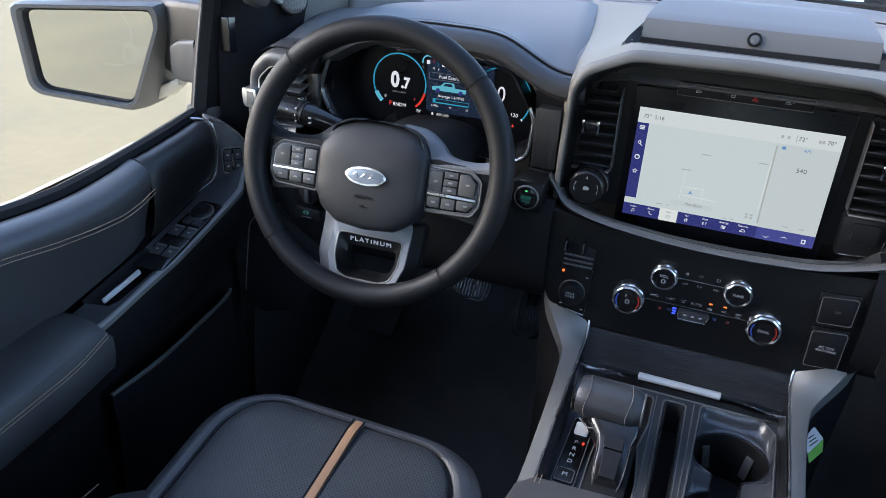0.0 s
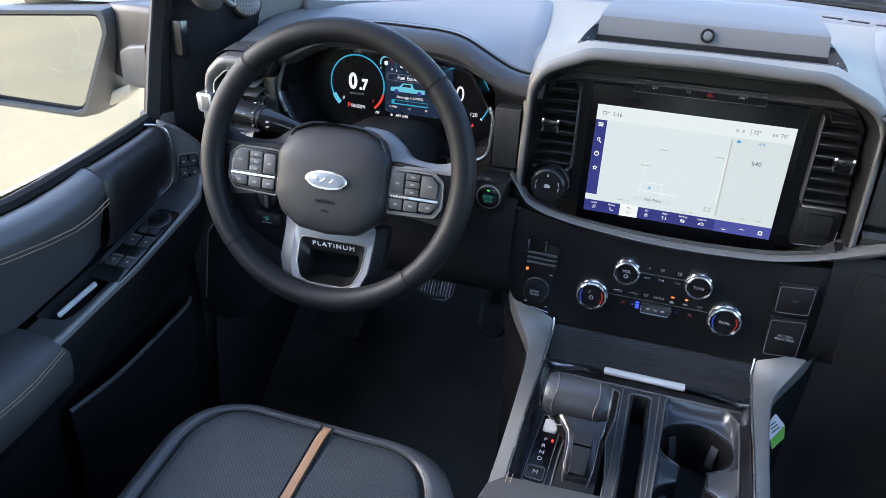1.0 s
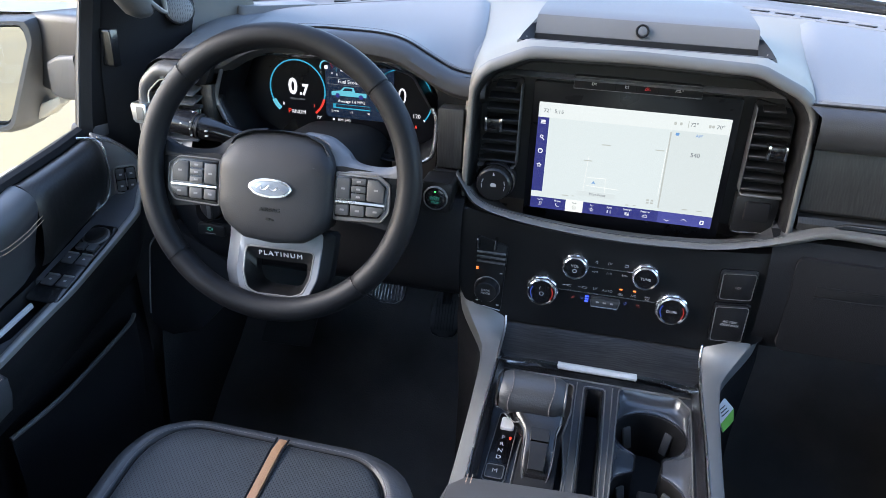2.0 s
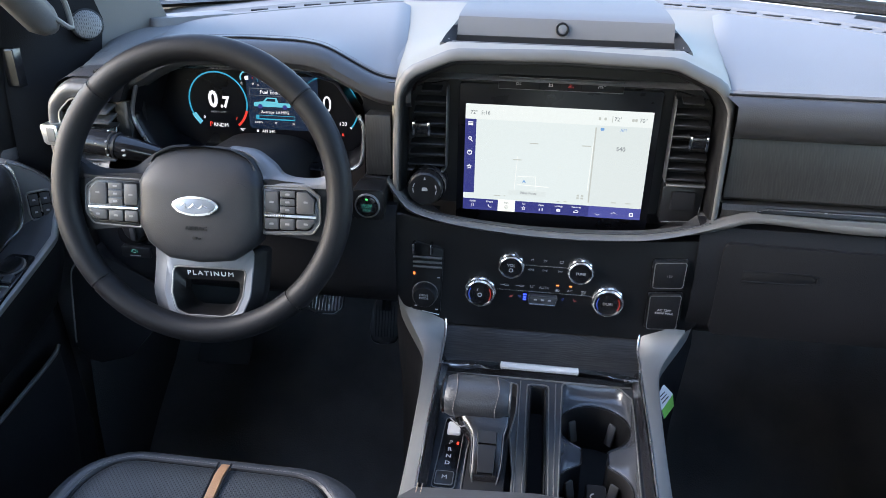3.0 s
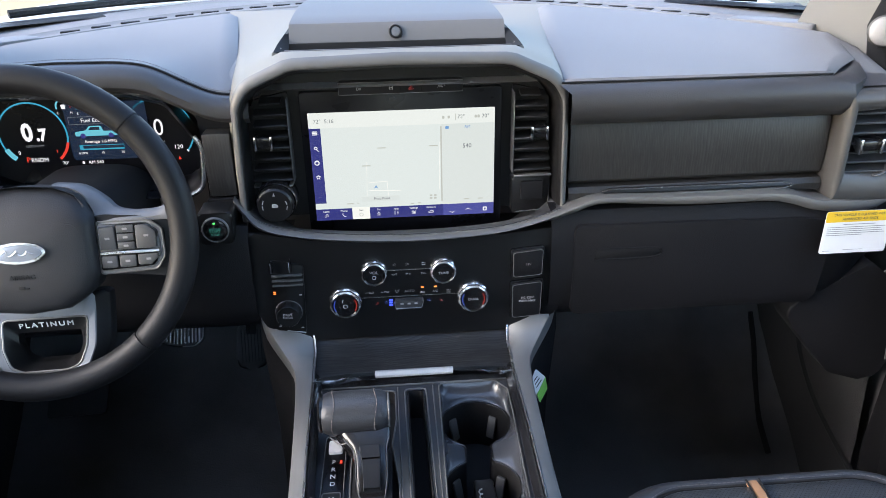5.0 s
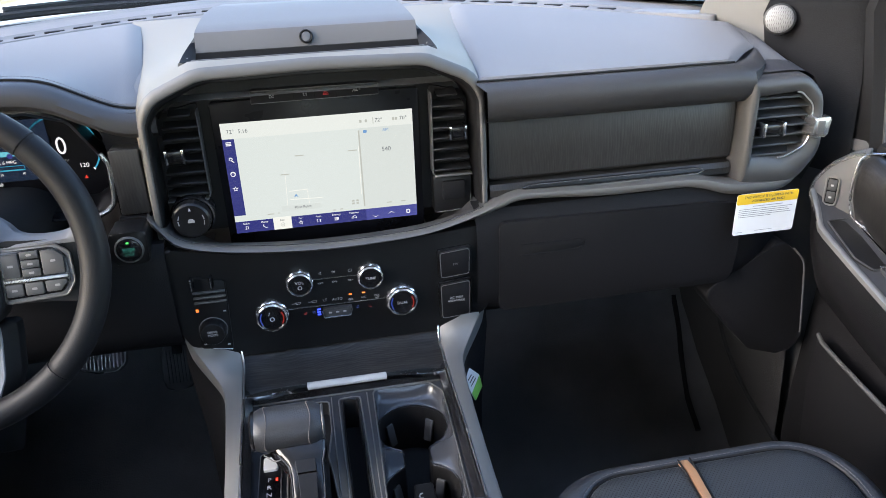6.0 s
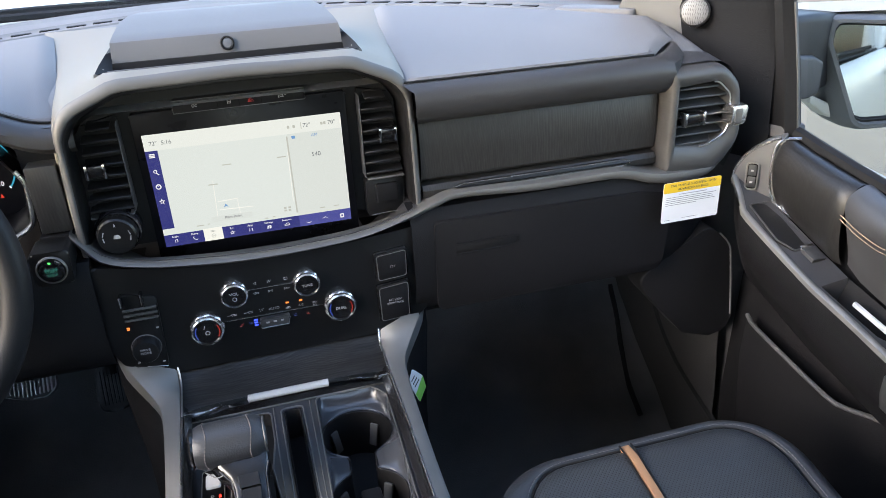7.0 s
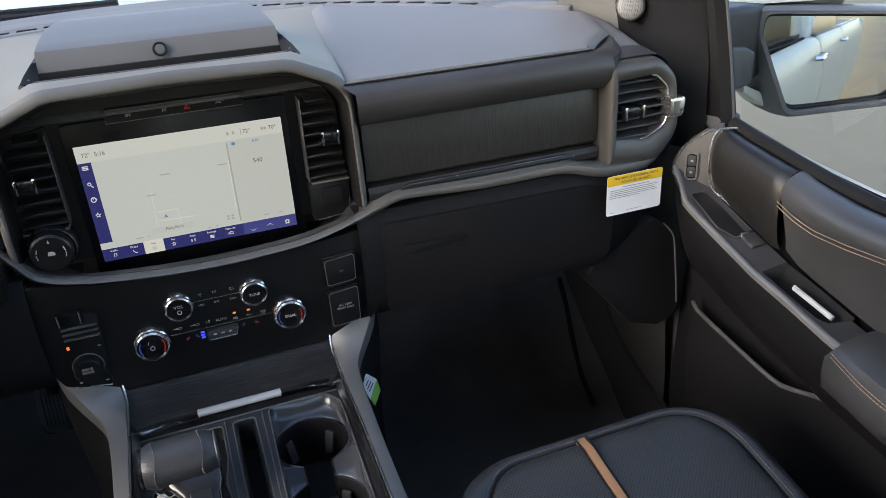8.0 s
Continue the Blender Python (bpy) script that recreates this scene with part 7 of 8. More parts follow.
# ---- doors ----
def zdeck(y):
    return float(np.interp(y, [0.2, 0.5, 0.6, 0.67, 0.74, 0.81, 0.87, 0.905, 0.93, 0.95], [0.49, 0.508, 0.522, 0.538, 0.552, 0.573, 0.592, 0.604, 0.62, 0.645]))


def zsill(y):
    return float(np.interp(y, [-0.4, 0.5, 0.55, 0.6, 0.65, 0.7, 0.75, 0.8, 0.86, 0.92], [0.675, 0.674, 0.671, 0.668, 0.669, 0.675, 0.682, 0.689, 0.698, 0.71]))


def build_door(s):
    driver = s < 0
    d = thing("door_1" if driver else "door_2", "closed front door trimmed in black leather with silver accents", "door", (s * 0.8, 0.4, 0.0), kind="structure")
    P = lambda x, y, z: (s * x, y, z)
    # core panel
    rows = []
    for y in np.linspace(-0.38, 0.965, 30):
        rows.append([P(0.8, y, zsill(y) - 0.004), P(0.785, y, zsill(y) - 0.03), P(0.79, y, 0.5), P(0.782, y, 0.35), P(0.775, y, 0.2), P(0.79, y, 0.02), P(0.82, y, -0.04)])
    part("panel", loft(rows), SOFT, d)
    # upper trim, front part then the stitched leather part
    def upper(y0, y1, bulge, mat, nm, lab, n=16):
        rows = []
        for i, y in enumerate(np.linspace(y0, y1, n)):
            e = min(i, n - 1 - i)
            k = {0: -0.012, 1: -0.003}.get(e, 0.0) if nm == "upper_leather" else {0: -0.006}.get(e, 0.0)
            zt, zb = zsill(y), zdeck(y) + 0.008
            rows.append([P(0.8, y, zt - 0.003), P(0.79 - k, y, zt + 0.002), P(0.778 - bulge * 0.3 - k, y, zt + 0.001), P(0.766 - bulge - k, y, zt - 0.008), P(0.759 - bulge - k, y, zt - 0.024), P(0.757 + bulge * 0.35 - k, y, (zt + zb) / 2), P(0.763 + bulge * 1.0 - k, y, zb + 0.02), P(0.772 + bulge * 0.4 - k, y, zb)])
        return part(nm, loft([smooth_line(r, 18) for r in rows]), mat, d, lab)

    upper(0.905, 0.758, 0.0, WOOD_DARK, "upper_trim", "dark wood upper trim")
    upper(0.757, -0.36, 0.009, LEATHER, "upper_leather", "black leather upper pad", 34)
    for o in (0.0, 0.006):
        path = [P(0.7472 + 0.0065 * max(0, (y - 0.7) / 0.07), y, float(np.interp(y, [0.1, 0.5, 0.57, 0.63, 0.68, 0.72, 0.765], [0.66, 0.651, 0.641, 0.636, 0.635, 0.641, 0.653])) - o) for y in np.linspace(0.752, 0.1, 80)]
        part("stitching", stitches(path, 0.005, 0.0036, 0.0007), THREAD, d, kind="stuff")
    # weatherstrip and sill
    part("weatherstrip", tube([P(0.808, y, zsill(y) + 0.002) for y in np.linspace(-0.36, 0.915, 24)], 0.011, 8), RUBBER, d, "black rubber weatherstrip")
    part("outer_strip", tube([P(0.838, y, zsill(y) - 0.012) for y in np.linspace(-0.36, 0.93, 24)], 0.008, 8), RUBBER, d)
    # deck with switches, running up into the front plate
    inner = lambda y: 0.716 + 0.0125 * min(1, max(0, (y - 0.9) / 0.03))
    ys = list(np.linspace(0.737, 0.952, 22))
    rows = [[P(inner(y), y, zdeck(y) - 0.004), P(inner(y) + 0.004, y, zdeck(y)), P(inner(y) + 0.012, y, zdeck(y) + 0.0005), P(0.772, y, zdeck(y) + 0.006)] for y in ys]
    rows.insert(0, [(x, y - 0.002, z - 0.004) for x, y, z in rows[0]])
    rows.insert(0, [(x, y - 0.001, z - 0.03) for x, y, z in rows[0]])
    part("armrest_deck", loft(rows), DOOR_DECK, d, "dark switch deck")
    ledge = [[P(0.716, y, zdeck(y) - 0.004), P(0.72, y, zdeck(y)), P(w_, y, zdeck(y) + 0.0005), P(w_ + 0.002, y, zdeck(y) - 0.03)] for y, w_ in ((0.737, 0.7285), (0.7, 0.728), (0.66, 0.728), (0.635, 0.7295), (0.622, 0.737), (0.616, 0.77), (0.572, 0.77))]
    part("pull_ledge", loft([ledge[0], ledge[1], ledge[2], ledge[3], ledge[4], ledge[5], ledge[6]]), DOOR_DECK, d, "narrow ledge along the pull recess")
    part("pull_recess", loft([[P(0.729, y, zdeck(y) - 0.012), P(0.735, y, zdeck(y) - 0.026), P(0.758, y, zdeck(y) - 0.026), P(0.774, y, zdeck(y) + 0.004)] for y in np.linspace(0.615, 0.738, 8)]), RUBBER, d, "dark pull recess")
    # front plate, turned to face the seats
    T, Nn = Vector((-s * 0.692, 0.722, 0)), Vector((s * 0.722, 0.692, 0))
    PM = Matrix(((T.x, Nn.x, 0, s * 0.75), (T.y, Nn.y, 0, 0.932), (0, 0, 1, 0), (0, 0, 0, 1)))
    fm = lambda o, d0, d1, bev=0.002: moved(slab(o, d0, d1, "y", bev), PM)
    outline = rounded([(-0.04, 0.596), (0.004, 0.59), (0.02, 0.603), (0.0275, 0.635), (0.0255, 0.655), (0.009, 0.682), (-0.014, 0.7), (-0.04, 0.712)], [0.003, 0.008, 0.01, 0.02, 0.015, 0.02, 0.015, 0.003], 4)
    part("front_plate", fm(outline, 0.0, 0.03), PLATE, d, "satin grey front plate")
    edge = smooth_line([(-0.034, 0.7105), (-0.013, 0.7005), (0.009, 0.683), (0.0245, 0.659), (0.028, 0.642), (0.0275, 0.63)], 26)
    part("plate_edge", moved(tube([(u, -0.0005, z) for u, z in edge], 0.0026, 6), PM), SILVER, d, "thin silver edge")
    # silver line along the deck's edge
    rows = [[P(inner(y) - 0.0025, y, zdeck(y) - 0.007), P(inner(y) - 0.0015, y, zdeck(y) - 0.001), P(inner(y) + 0.001, y, zdeck(y) + 0.0012), P(inner(y) + 0.0055, y, zdeck(y) + 0.0016), P(inner(y) + 0.007, y, zdeck(y) + 0.0006)] for y in list(np.linspace(0.58, 0.94, 30)) + [0.95]]
    part("deck_edge", loft(rows), RAIL, d, "satin silver armrest edge")
    line = [P(0.797, 0.893, 0.7105), P(0.779, 0.904, 0.709), P(0.768, 0.908, 0.701), P(0.7625, 0.907, 0.682), P(0.759, 0.903, 0.65), P(0.763, 0.896, 0.617), P(0.771, 0.87, zdeck(0.87) + 0.011), P(0.774, 0.82, zdeck(0.82) + 0.011), P(0.774, 0.772, zdeck(0.772) + 0.011)]
    part("bright_line", tube(smooth_line(line, 30), 0.0019, 6), SILVER, d, "bright trim line")
    # lock or memory switch
    if driver:
        o = rect(-0.019, 0.0145, 0.618, 0.661, 0.007)
    else:
        o = rect(-0.0085, 0.0085, 0.624, 0.668, 0.006)
    sw1 = part("lock_switch", fm(o, -0.003, 0.005), GLOSS, d, "dark switch on the front plate")
    part("switch_rim", moved(tube([(u, -0.003, z) for u, z in o], 0.0016, 6, closed=True), PM), RAIL, sw1, "silver rim")
    my, mz = (-0.00225, 0.6395) if driver else (0.0, 0.646)
    for du in ((-0.0078, 0.0078) if driver else (0.0,)):
        for z in (mz - 0.0095, mz + 0.0095):
            part("key", fm(rect(my + du - 0.0062, my + du + 0.0062, z - 0.0088, z + 0.0088, 0.002), -0.0048, 0.0, 0.001), BUTTON, sw1)
            part("symbol", fm(rect(my + du - 0.002, my + du + 0.002, z - 0.0014, z + 0.0014), -0.0053, 0.0, 0), PRINT, sw1)
    if driver:
        part("bright_bar", fm(rect(my - 0.0008, my + 0.0008, mz - 0.011, mz + 0.011, 0.0005, 2), -0.0056, 0.0, 0), RAIL, sw1)
    # deck fittings, laid along its slope
    def on_deck(x, y, lift=0.0):
        sl = math.atan2(zdeck(y + 0.03) - zdeck(y - 0.03), 0.06)
        return Matrix.Translation(P(x, y, zdeck(y) + 0.0035 + lift)) @ Matrix.Rotation(sl, 4, "X")

    if driver:
        pl = part("switch_plate", moved(slab(rounded([(-0.026, -0.085), (0.024, -0.085), (0.02, 0.075), (-0.02, 0.075)], 0.006), 0.0015, -0.002, "z", 0.001), on_deck(0.74, 0.785)), GLOSS, d, "gloss black window switch plate")
        part("mirror_dial", moved(lathe([(0.0175, 0.0), (0.0175, 0.005), (0.015, 0.007), (0.012, 0.0055), (0.0001, 0.006)], on_deck(0.741, 0.832), 30), Matrix.Identity(4)), PANEL, pl, "round mirror dial")
        part("dial_rim", moved(lathe([(0.019, 0.001), (0.0195, 0.003), (0.0175, 0.004)], on_deck(0.741, 0.832), 30), Matrix.Identity(4)), SATIN, pl)
        for y in (0.785, 0.742):
            for dx in (-0.0115, 0.0115):
                b = part("window_switch", moved(slab(rect(-0.0095, 0.0095, -0.011, 0.011, 0.002), 0.0035, 0.0, "z", 0.0012), on_deck(0.74 + dx, y)), BUTTON, pl)
                part("switch_lip", moved(slab(rect(-0.0085, 0.0085, 0.0075, 0.0105, 0.001), 0.0048, 0.003, "z", 0.0006), on_deck(0.74 + dx, y)), RAIL, b)
                part("symbol", moved(slab(rect(-0.002, 0.002, -0.002, 0.001, 0.0006, 2), 0.0038, 0.003, "z", 0), on_deck(0.74 + dx, y)), PRINT, b)
        for dx in (-0.009, 0.009):
            part("small_switch", moved(slab(rect(-0.007, 0.007, -0.007, 0.007, 0.002), 0.005, 0.0, "z", 0.001), on_deck(0.74 + dx, 0.809)), BUTTON, pl)
    else:
        o = rounded([(-0.024, -0.03), (-0.012, -0.056), (0.022, -0.056), (0.022, 0.05), (-0.016, 0.052)], 0.006)
        # A flat dark plate gives the pocket's shade; the deck isn't hollowed.
        part("pocket_shade", moved(slab(o, 0.0012, -0.002, "z", 0.0), on_deck(0.748, 0.858)), SLAT, d, "flat dark plate standing in for a shaded pocket")
        part("pocket_rim", moved(tube([(x, y, 0.0016) for x, y in o], 0.0014, 6, closed=True), on_deck(0.748, 0.858)), BUTTON, d)
        b = part("window_switch", moved(slab(rect(-0.012, 0.012, -0.014, 0.012, 0.002), 0.006, 0.0, "z", 0.002), on_deck(0.756, 0.79)), BUTTON, d, "window switch")
        part("switch_lip", moved(slab(rect(-0.011, 0.011, 0.0125, 0.018, 0.001), 0.006, 0.0, "z", 0.0008), on_deck(0.756, 0.79)), CHROME, b)
    # bright release bar in the recess
    part("release_bar", moved(box(-0.0023, 0.0023, -0.035, 0.035, -0.004, 0.003, 0.001), on_deck(0.748, 0.661, -0.003) @ Matrix.Rotation(s * radians(2.5), 4, "Z")), LETTER, d, "bright release bar")
    # deck side falling to the door
    rows = []
    for y in np.linspace(0.3, 0.945, 26):
        z = zdeck(y)
        k = max(0, (y - 0.9) / 0.045)
        rows.append([P(0.716 + 0.012 * k, y, z - 0.003), P(0.712 + 0.02 * k, y, z - 0.02), P(0.716 + 0.02 * k, y, z - 0.06), P(0.735 + 0.016 * k, y, z - 0.11), P(0.772, y, z - 0.14)])
    part("armrest_side", loft(rows), SOFT, d)
    # padded rest behind the deck
    rows = []
    for i, y in enumerate(np.linspace(0.583, 0.0, 22)):
        k = {0: -0.010, 1: -0.002}.get(i, 0.0)
        w = 0.012 * min(1, (0.583 - y) / 0.2)
        z = zdeck(y) + 0.012
        rows.append([P(0.79, y, z + 0.004 + k), P(0.765, y, z + 0.008 + k), P(0.725, y, z + 0.006 + k), P(0.703 - w, y, z - 0.004 + k), P(0.693 - w - k * 0.5, y, z - 0.022), P(0.692 - w - k * 0.5, y, z - 0.045), P(0.702 - w, y, z - 0.07), P(0.74, y, z - 0.1)])
    rows.insert(0, [(x, y + 0.004, z - 0.014 if j < 4 else z) for j, (x, y, z) in enumerate(rows[0])])
    ap_ = part("armrest_pad", loft(rows, cap0=True), LEATHER, d, "padded leather armrest")
    for o in (0.0, 0.004):
        path = [P(0.6955 - 0.012 * min(1, (0.583 - y) / 0.2) - 0.4 * o, y, zdeck(y) + 0.012 - 0.016 + 0.006 * max(0, (y - 0.531) / 0.04) - o) for y in np.linspace(0.576, 0.2, 40)]
        part("stitching", stitches(path, 0.005, 0.0036, 0.0006), THREAD, ap_, kind="stuff")
    # map pocket lip
    lip = [P(0.757, 0.904, 0.408), P(0.752, 0.881, 0.402), P(0.745, 0.782, 0.393), P(0.745, 0.7, 0.383), P(0.748, 0.67, 0.386), P(0.755, 0.61, 0.402), P(0.76, 0.5, 0.41), P(0.762, 0.2, 0.41)]
    if driver:
        lip = lip[:4] + [P(0.756, 0.62, 0.374)]
    part("pocket_lip", tube(smooth_line(lip, 40), 0.0036, 8), DOORP, d, "map pocket lip")
    rows = [[(x, y, z), (x - s * 0.004, y, z - 0.08), (x + s * 0.02, y, 0.05)] for x, y, z in smooth_line(lip, 24)]
    part("pocket_wall", loft(rows), SOFT, d)
    # glass with its front frame
    rows = [[P(GLASS_X - 0.008 - 0.1 * v, 0.925 - 0.0 * v, zsill(0.92) - 0.03 + 0.58 * v) if i == 0 else P(GLASS_X - 0.008 - 0.1 * v, 0.925 - (1.28) * i / 5, zsill(0.9) - 0.04 + 0.59 * v) for i in range(6)] for v in (0, 0.5, 1)]
    w = tagged(part("window_1" if driver else "window_2", loft(rows), GLASS), "clear side window of the closed door", "window", kind="structure")
    w.visible_shadow = False
    part("window_frame", loft([[P(0.832, 0.932, 0.69), P(0.815, 0.922, 0.69), P(0.80, 0.93, 0.69), P(0.798, 0.97, 0.69)], [P(0.822, 0.945, 0.8), P(0.806, 0.936, 0.8), P(0.792, 0.944, 0.8), P(0.79, 0.98, 0.8)], [P(0.81, 0.962, 0.9), P(0.796, 0.952, 0.9), P(0.782, 0.96, 0.9), P(0.78, 0.99, 0.9)], [P(0.79, 0.9, 1.05), P(0.776, 0.89, 1.05), P(0.762, 0.9, 1.05), P(0.76, 0.93, 1.05)], [P(0.76, 0.62, 1.27), P(0.746, 0.61, 1.27), P(0.732, 0.62, 1.27), P(0.73, 0.65, 1.27)]]), RUBBER, d, "black window frame")
    part("frame_edge", tube([P(0.818, 0.925, 0.7), P(0.809, 0.938, 0.8), P(0.799, 0.953, 0.9)], 0.0035, 6), BUTTON, d)
    # pillar trim, paler on its windscreen side
    cols = [[P(0.79, 0.955, 0.66), P(0.77, 0.975, 0.66), P(0.735, 1.05, 0.66), P(0.735, 1.25, 0.7)], [P(0.788, 0.962, 0.8), P(0.768, 0.98, 0.8), P(0.735, 1.06, 0.8), P(0.72, 1.25, 0.82)], [P(0.782, 0.975, 0.9), P(0.762, 0.99, 0.9), P(0.735, 1.07, 0.885), P(0.65, 1.2, 0.875)], [P(0.765, 0.92, 1.04), P(0.745, 0.93, 1.04), P(0.722, 0.99, 1.03), P(0.65, 1.09, 1.035)], [P(0.735, 0.62, 1.27), P(0.715, 0.63, 1.27), P(0.69, 0.66, 1.25), P(0.64, 0.71, 1.265)]]
    cut = [tuple(a + (b - a) * 0.3 for a, b in zip(r[2], r[3])) for r in cols]
    tagged(part("pillar", loft([r[:3] + [c] for r, c in zip(cols, cut)]), PILLAR), "black trimmed windscreen pillar", "pillar", kind="structure")
    tagged(part("pillar_face", loft([[c, r[3]] for r, c in zip(cols, cut)]), PILLAR_PALE), "windscreen side of the pillar in a paler tone", "pillar", kind="structure")
    t = thing("tweeter", "round pillar speaker behind a silver dotted grille", "loudspeaker", (s * 0.72, 1.085, 0.877), group="pillar speakers")
    tm_ = look((s * 0.714, 1.072, 0.8785), (s * 0.714 + s * 0.62, 1.072 + 0.75, 0.8785 - 0.2))
    part("ring", lathe([(0.023, -0.03), (0.0232, 0.003), (0.0205, 0.004)], tm_, 30), PANEL, t)
    part("grille", lathe([(0.021, 0.003), (0.019, 0.0042), (0.012, 0.005), (0.0001, 0.0054)], tm_, 30), MESH, t, "dotted silver grille")
    if not driver:
        return
    g_ = thing("pillar_cover", "small glossy clip cover on the pillar trim", "cover", (s * 0.775, 0.99, 0.83))
    part("cover", slab(rounded([(0.965, 0.804), (0.985, 0.804), (1.008, 0.82), (1.006, 0.855), (0.965, 0.86)], 0.004), s * 0.767, s * 0.785, "x", 0.002), GLOSS, g_)


build_door(-1)
build_door(1)
gh = thing("grab_handle", "dark pillar grab handle with a silver-edged lower end", "grab handle", (-0.73, 1.0, 0.9))
gp = [(-0.722, 0.995, 0.889), (-0.714, 0.965, 0.903), (-0.707, 0.92, 0.937), (-0.703, 0.86, 0.985), (-0.7, 0.8, 1.04)]
part("grip", tube(smooth_line(gp, 14), [0.014, 0.02] + [0.024] * 12, 12), DOORP, gh)
part("end_frame", tube(smooth_line([(-0.692, 0.925, 0.928), (-0.694, 0.97, 0.902), (-0.698, 1.006, 0.884), (-0.7, 1.012, 0.893), (-0.7, 1.006, 0.92), (-0.7, 0.99, 0.945)], 18), 0.004, 8), RAIL, gh, "silver edge")

# ---- door mirrors ----
def mirror(s):
    mr = thing("door_mirror", "black door mirror on an arm outside the window", "door mirror", (s * 0.95, 1.05, 0.7), group="door mirrors")
    P = lambda x, y, z: (s * x, y, z)
    lens = even(rounded([(1.034, 0.825), (1.254, 0.815), (1.246, 0.674), (1.084, 0.654), (1.031, 0.795)], [0.01, 0.014, 0.026, 0.022, 0.02], 8), 72)
    cxm, czm = 1.14, 0.745
    sc = lambda k: [(cxm + (x - cxm) * k, czm + (z - czm) * k) for x, z in lens]
    slope, tip = (0.36, 0.0) if s < 0 else (0.53, 0.02)
    yt = lambda x: 1.05 - (x - 1.14) * slope
    rows = []
    for k, dy in ((1.05, 0.008), (1.05, -0.001), (1.075, -0.008), (1.15, -0.008), (1.2, 0.0), (1.23, 0.03), (1.2, 0.07), (1.1, 0.12), (0.8, 0.15), (0.01, 0.155)):
        rows.append([P(x, yt(x) + dy + tip * (z - 0.745), z) for x, z in sc(k)])
    part("housing", loft(rows, ring=True), DOORP, mr, "black plastic housing")
    # driver's glass is flat and shows the lot, the passenger's is domed and shows the truck's flank
    turn, dome = (0.36, 0.0) if s < 0 else (0.53, 1 / (2 * 1.25))
    rows = [[P(x, 1.05 - (x - cxm) * turn + 0.009 + tip * (z - czm) + dome * ((x - cxm) ** 2 + (z - czm) ** 2), z) for x, z in sc(k)] for k in (1.02, 0.98, 0.9, 0.8, 0.7, 0.6, 0.5, 0.4, 0.3, 0.2, 0.1)]
    part("mirror_glass", loft(rows, ring=True, cap1=True), MIRROR, mr, "mirror glass")
    part("gasket", loft([[P(x, yt(x) + dy + tip * (z - 0.745), z) for x, z in sc(k)] for k, dy in ((1.06, 0.02), (1.0, 0.0075), (1.01, 0.002), (1.055, 0.002))], ring=True), RUBBER, mr, "black gap round the glass")
    def block(x, yc, zc, ry, rz, r=0.014):
        return [P(x, yc + y, zc + z) for y, z in rounded([(-ry, -rz), (ry, -rz), (ry, rz), (-ry, rz)], r, 3)]

    part("arm", loft([block(0.84, 1.12, 0.778, 0.045, 0.074), block(0.9, 1.125, 0.779, 0.045, 0.074), block(0.97, 1.13, 0.78, 0.045, 0.073), block(1.03, 1.15, 0.778, 0.035, 0.068), block(1.1, 1.17, 0.775, 0.025, 0.06)], ring=True, cap0=True), SLAT, mr, "black arm")
    part("joint", loft([block(0.93, 1.1, 0.748, 0.024, 0.04, 0.008), block(0.965, 1.1, 0.746, 0.024, 0.038, 0.008), block(0.995, 1.11, 0.74, 0.022, 0.03, 0.008)], ring=True, cap0=True, cap1=True), BUTTON, mr, "recessed fold joint")
    part("foot", loft([block(0.84, 1.05, 0.692, 0.05, 0.016), block(0.875, 1.05, 0.69, 0.046, 0.014), block(0.885, 1.05, 0.688, 0.036, 0.008, 0.006)], ring=True, cap0=True, cap1=True), DOORP, mr, "black foot on the door")
    part("lower_cap", loft([block(1.13, 1.13, 0.65, 0.02, 0.016, 0.007), block(1.09, 1.135, 0.656, 0.02, 0.015, 0.007), block(1.05, 1.14, 0.67, 0.018, 0.013, 0.006), block(1.02, 1.145, 0.69, 0.014, 0.008, 0.004)], ring=True, cap0=True, cap1=True), PAINT, mr, "white lower edge of the cap")
    part("cap", loft([[P(x, y - 0.35 * (x - 1.14), z) for x in np.linspace(0.95, 1.25, 8)] for y, z in ((1.09, 0.845), (1.1, 0.862), (1.16, 0.85), (1.205, 0.8))]), PAINT, mr, "white painted cap")


mirror(-1)
mirror(1)

# ---- seats ----
def rr(hx, hy, r, n=10):
    pts = []
    for cx_, cy_, a0 in ((hx - r, hy - r, 0), (-hx + r, hy - r, 90), (-hx + r, -hy + r, 180), (hx - r, -hy + r, 270)):
        pts += [(cx_ + r * math.cos(radians(a0 + 90 * k / n)), cy_ + r * math.sin(radians(a0 + 90 * k / n))) for k in range(n + 1)]
    return pts


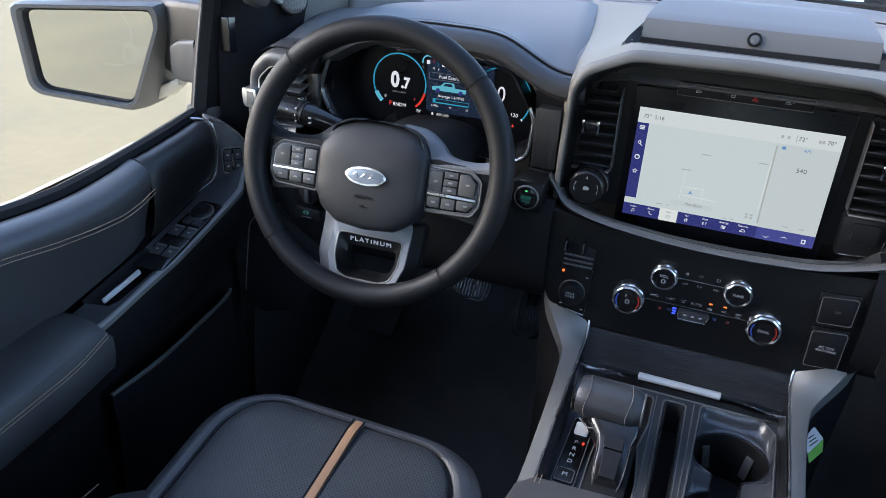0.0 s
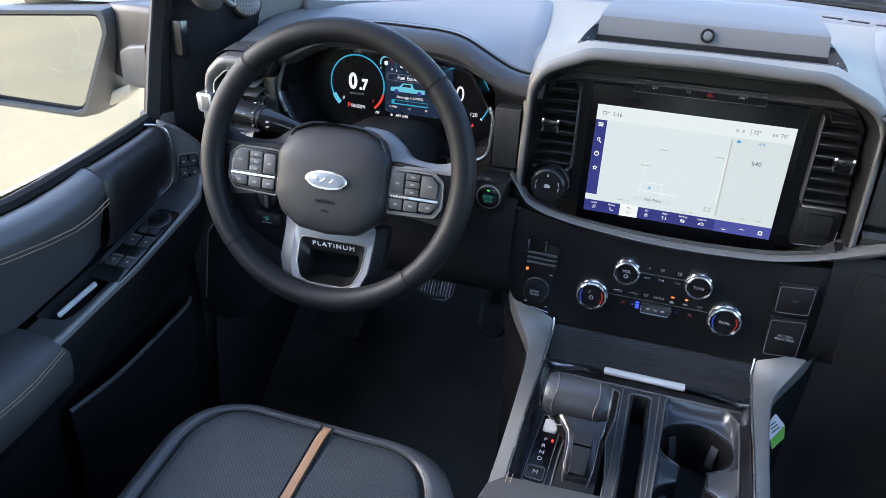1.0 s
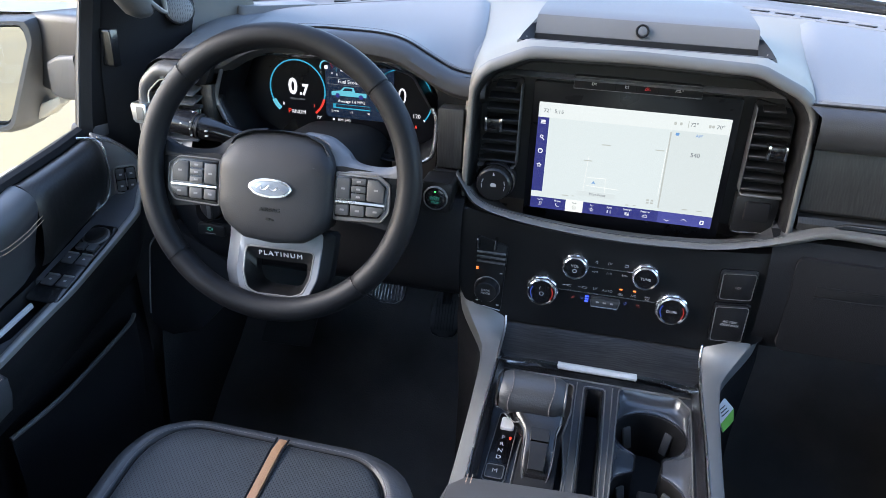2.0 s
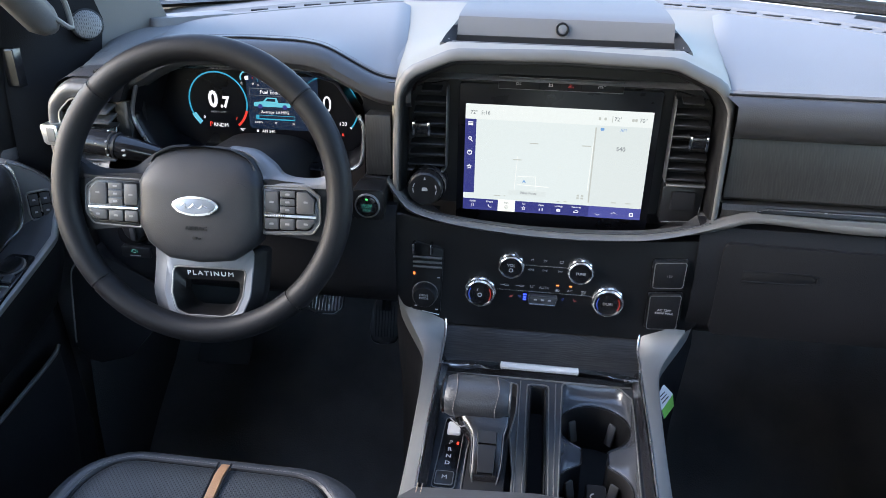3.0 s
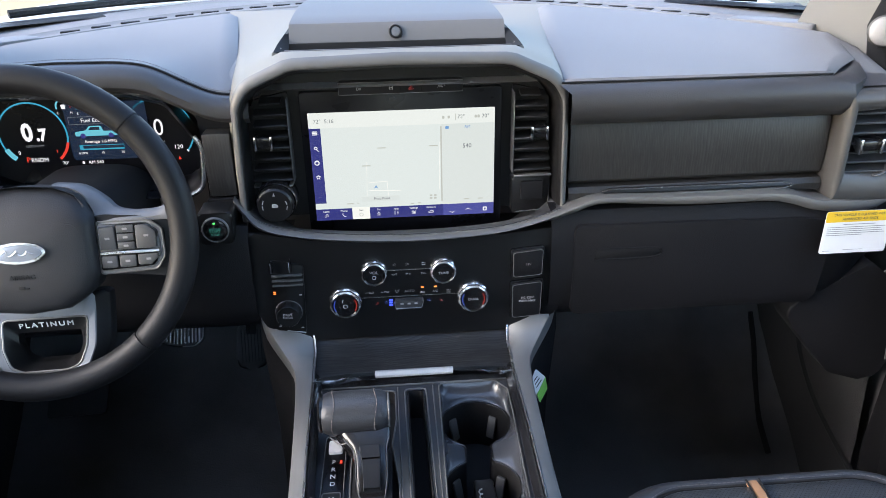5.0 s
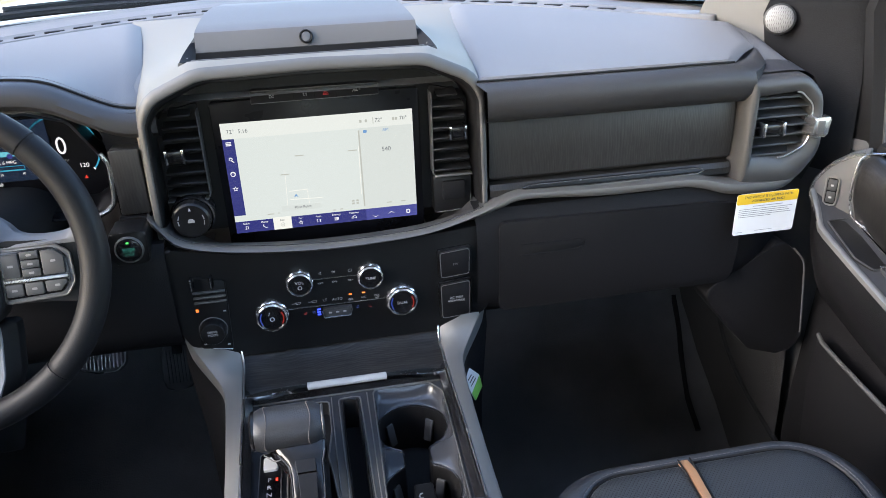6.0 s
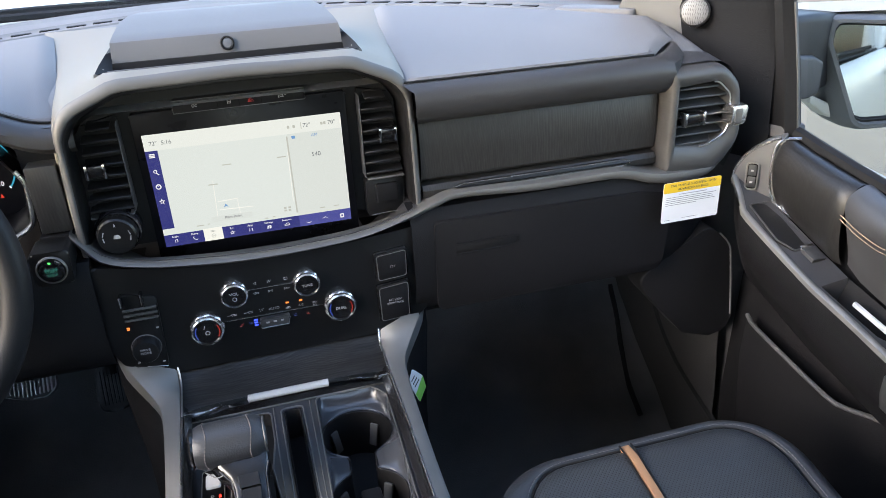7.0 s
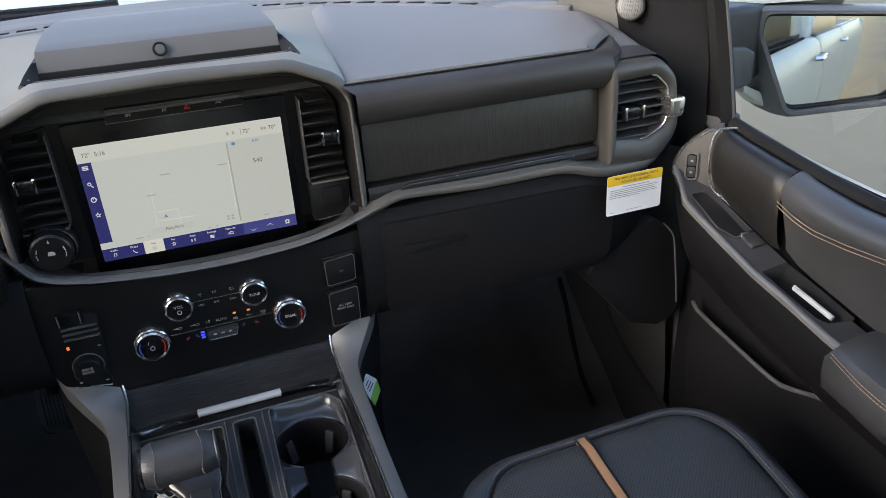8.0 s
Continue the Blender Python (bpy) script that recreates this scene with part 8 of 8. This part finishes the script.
def seat(x, sx, group_label):
    st_ = thing("front_seat", group_label, "seat", (x, 0.4, 0.0), group="front seats")
    cy = 0.4

    def ring(g):
        """Cushion outline drawn in by g, much less along the front edge."""
        slim = lambda px: px * (0.925 if px < 0 and x < 0 else 1.055 if px > 0 and x > 0 else 1.0)
        return [(slim(px), py + (-0.4 * g * (py / 0.277) ** 3 if py > 0 else 0)) for px, py in rr(0.197 + g, 0.277 + g, 0.1 + g)]

    crown = lambda px, py: 0.004 * (1 - (px / 0.2) ** 2) - 0.2 * max(0, 0.24 - py) + 0.008
    door = math.copysign(1, x)
    wide = lambda px, g: math.copysign(1, px) * ((0.005 if x < 0 else 0.0) if px * door > 0 else 0.013) * min(1, max(0, (g + 0.031) / 0.025)) * min(1, max(0, (abs(px) - 0.06) / 0.1))
    rows = []
    for grow, dz in ((-0.03, -0.3), (-0.006, -0.1), (0.0, -0.045), (-0.001, -0.02), (-0.006, -0.006), (-0.014, -0.0008), (-0.022, 0.0), (-0.0275, -0.0022), (-0.031, -0.009)):
        rows.append([(x + px + wide(px, grow if dz > -0.1 else 0.0), cy + py, 0.42 + dz + (crown(px, py) if dz > -0.1 else 0)) for px, py in ring(grow)])
    part("cushion_border", loft(rows, ring=True), SEAT_LEATHER, st_, "smooth black leather border")
    # perforated centre, split by the copper stripe
    for a, b in ((-0.2, sx - 0.006), (sx + 0.006, 0.2)):
        rows = []
        for grow, dz in ((-0.0305, -0.009), (-0.0335, -0.002), (-0.038, 0.0012), (-0.05, 0.003), (-0.09, 0.005), (-0.13, 0.006), (-0.17, 0.0065), (-0.196, 0.0065)):
            rows.append([(x + px, cy + py, 0.42 + dz + crown(px, py)) for px, py in (ring(grow) if grow > -0.08 else [(px_, py_ + 0.034 * (py_ > 0)) for px_, py_ in rr(max(0.001, 0.197 + grow), 0.277 + grow, max(0.0009, 0.085 + grow))])])
        bm = loft(rows, ring=True)
        for px, no in ((a, (-1, 0, 0)), (b, (1, 0, 0))):
            bmesh.ops.bisect_plane(bm, geom=bm.verts[:] + bm.edges[:] + bm.faces[:], plane_co=(x + px, 0, 0), plane_no=no, clear_outer=True)
        part("insert", bm, PERF, st_, "perforated leather insert")
    ysr = np.linspace(cy + 0.254, cy - 0.24, 24)
    part("stripe", loft([[(x + sx + dx, y, 0.4205 + h + crown(0, y - cy) + 0.004 - 0.004 * max(0, (y - cy - 0.236) / 0.02)) for dx, h in ((-0.0062, -0.002), (-0.0052, 0.0035), (0, 0.0042), (0.0052, 0.0035), (0.0062, -0.002))] for y in ysr]), STRIPE, st_, "copper leather stripe")
    for dx in (-0.0078, 0.0078):
        part("stripe_seam", tube([(x + sx + dx, y, 0.4245 + crown(0, y - cy) + 0.002) for y in ysr], 0.0012, 6), RUBBER, st_)
    seam = [(x + px, cy + py, 0.4205 + crown(px, py)) for px, py in ring(-0.026)]
    part("stitching", stitches(seam + seam[:1], 0.0055, 0.0038, 0.0006), THREAD_GREY, st_, kind="stuff")
    groove = [(x + px, cy + py, 0.4145 + crown(px, py)) for px, py in ring(-0.0308)]
    part("seam_groove", tube(groove, 0.0022, 6, closed=True), RUBBER, st_, "dark sewn groove")
    edge = [(x + px + wide(px, -0.0055), cy + py, 0.4075 + crown(px, py)) for px, py in ring(-0.0055)]
    part("piping", tube(edge, 0.0011, 5, closed=True), THREAD, st_, "fine tan edge piping")
    for s in (-1, 1):
        part("corner_seam", tube([(x + s * 0.124, cy + 0.276, 0.408), (x + s * 0.12, cy + 0.272, 0.4225), (x + s * 0.116, cy + 0.262, 0.4285)], 0.0012, 5), RUBBER, st_)
        rows = []
        for i, y in enumerate(np.linspace(0.515, 0.1, 14)):
            k = math.sin(min(1, (i + 0.15) / 4) * math.pi / 2)
            rows.append([(x + s * (0.178 + 0.052 * k * math.cos(a)), y, 0.36 + 0.068 * k * max(-0.4, math.sin(a))) for a in np.linspace(-0.6, math.pi + 0.6, 16)])
        part("bolster", loft(rows, cap0=True), SEAT_LEATHER, st_, "raised side bolster")
        path = [(x + s * (0.178 + 0.04), y, 0.4135) for y in np.linspace(0.45, 0.15, 30)]
        part("stitching", stitches(path, 0.0055, 0.0038, 0.0006), THREAD, st_, kind="stuff")
    part("base", box(x - 0.17, x + 0.17, 0.16, 0.6, 0.0, 0.28, 0.02), SOFT, st_)
    for a in (-0.14, 0.14):
        part("track", box(x + a - 0.02, x + a + 0.02, 0.1, 0.64, 0.0, 0.03, 0.004), RUBBER, st_)


seat(-0.388, 0.016, "driver's black leather seat cushion with a copper stripe")
seat(0.404, -0.016, "passenger's black leather seat cushion with a copper stripe")
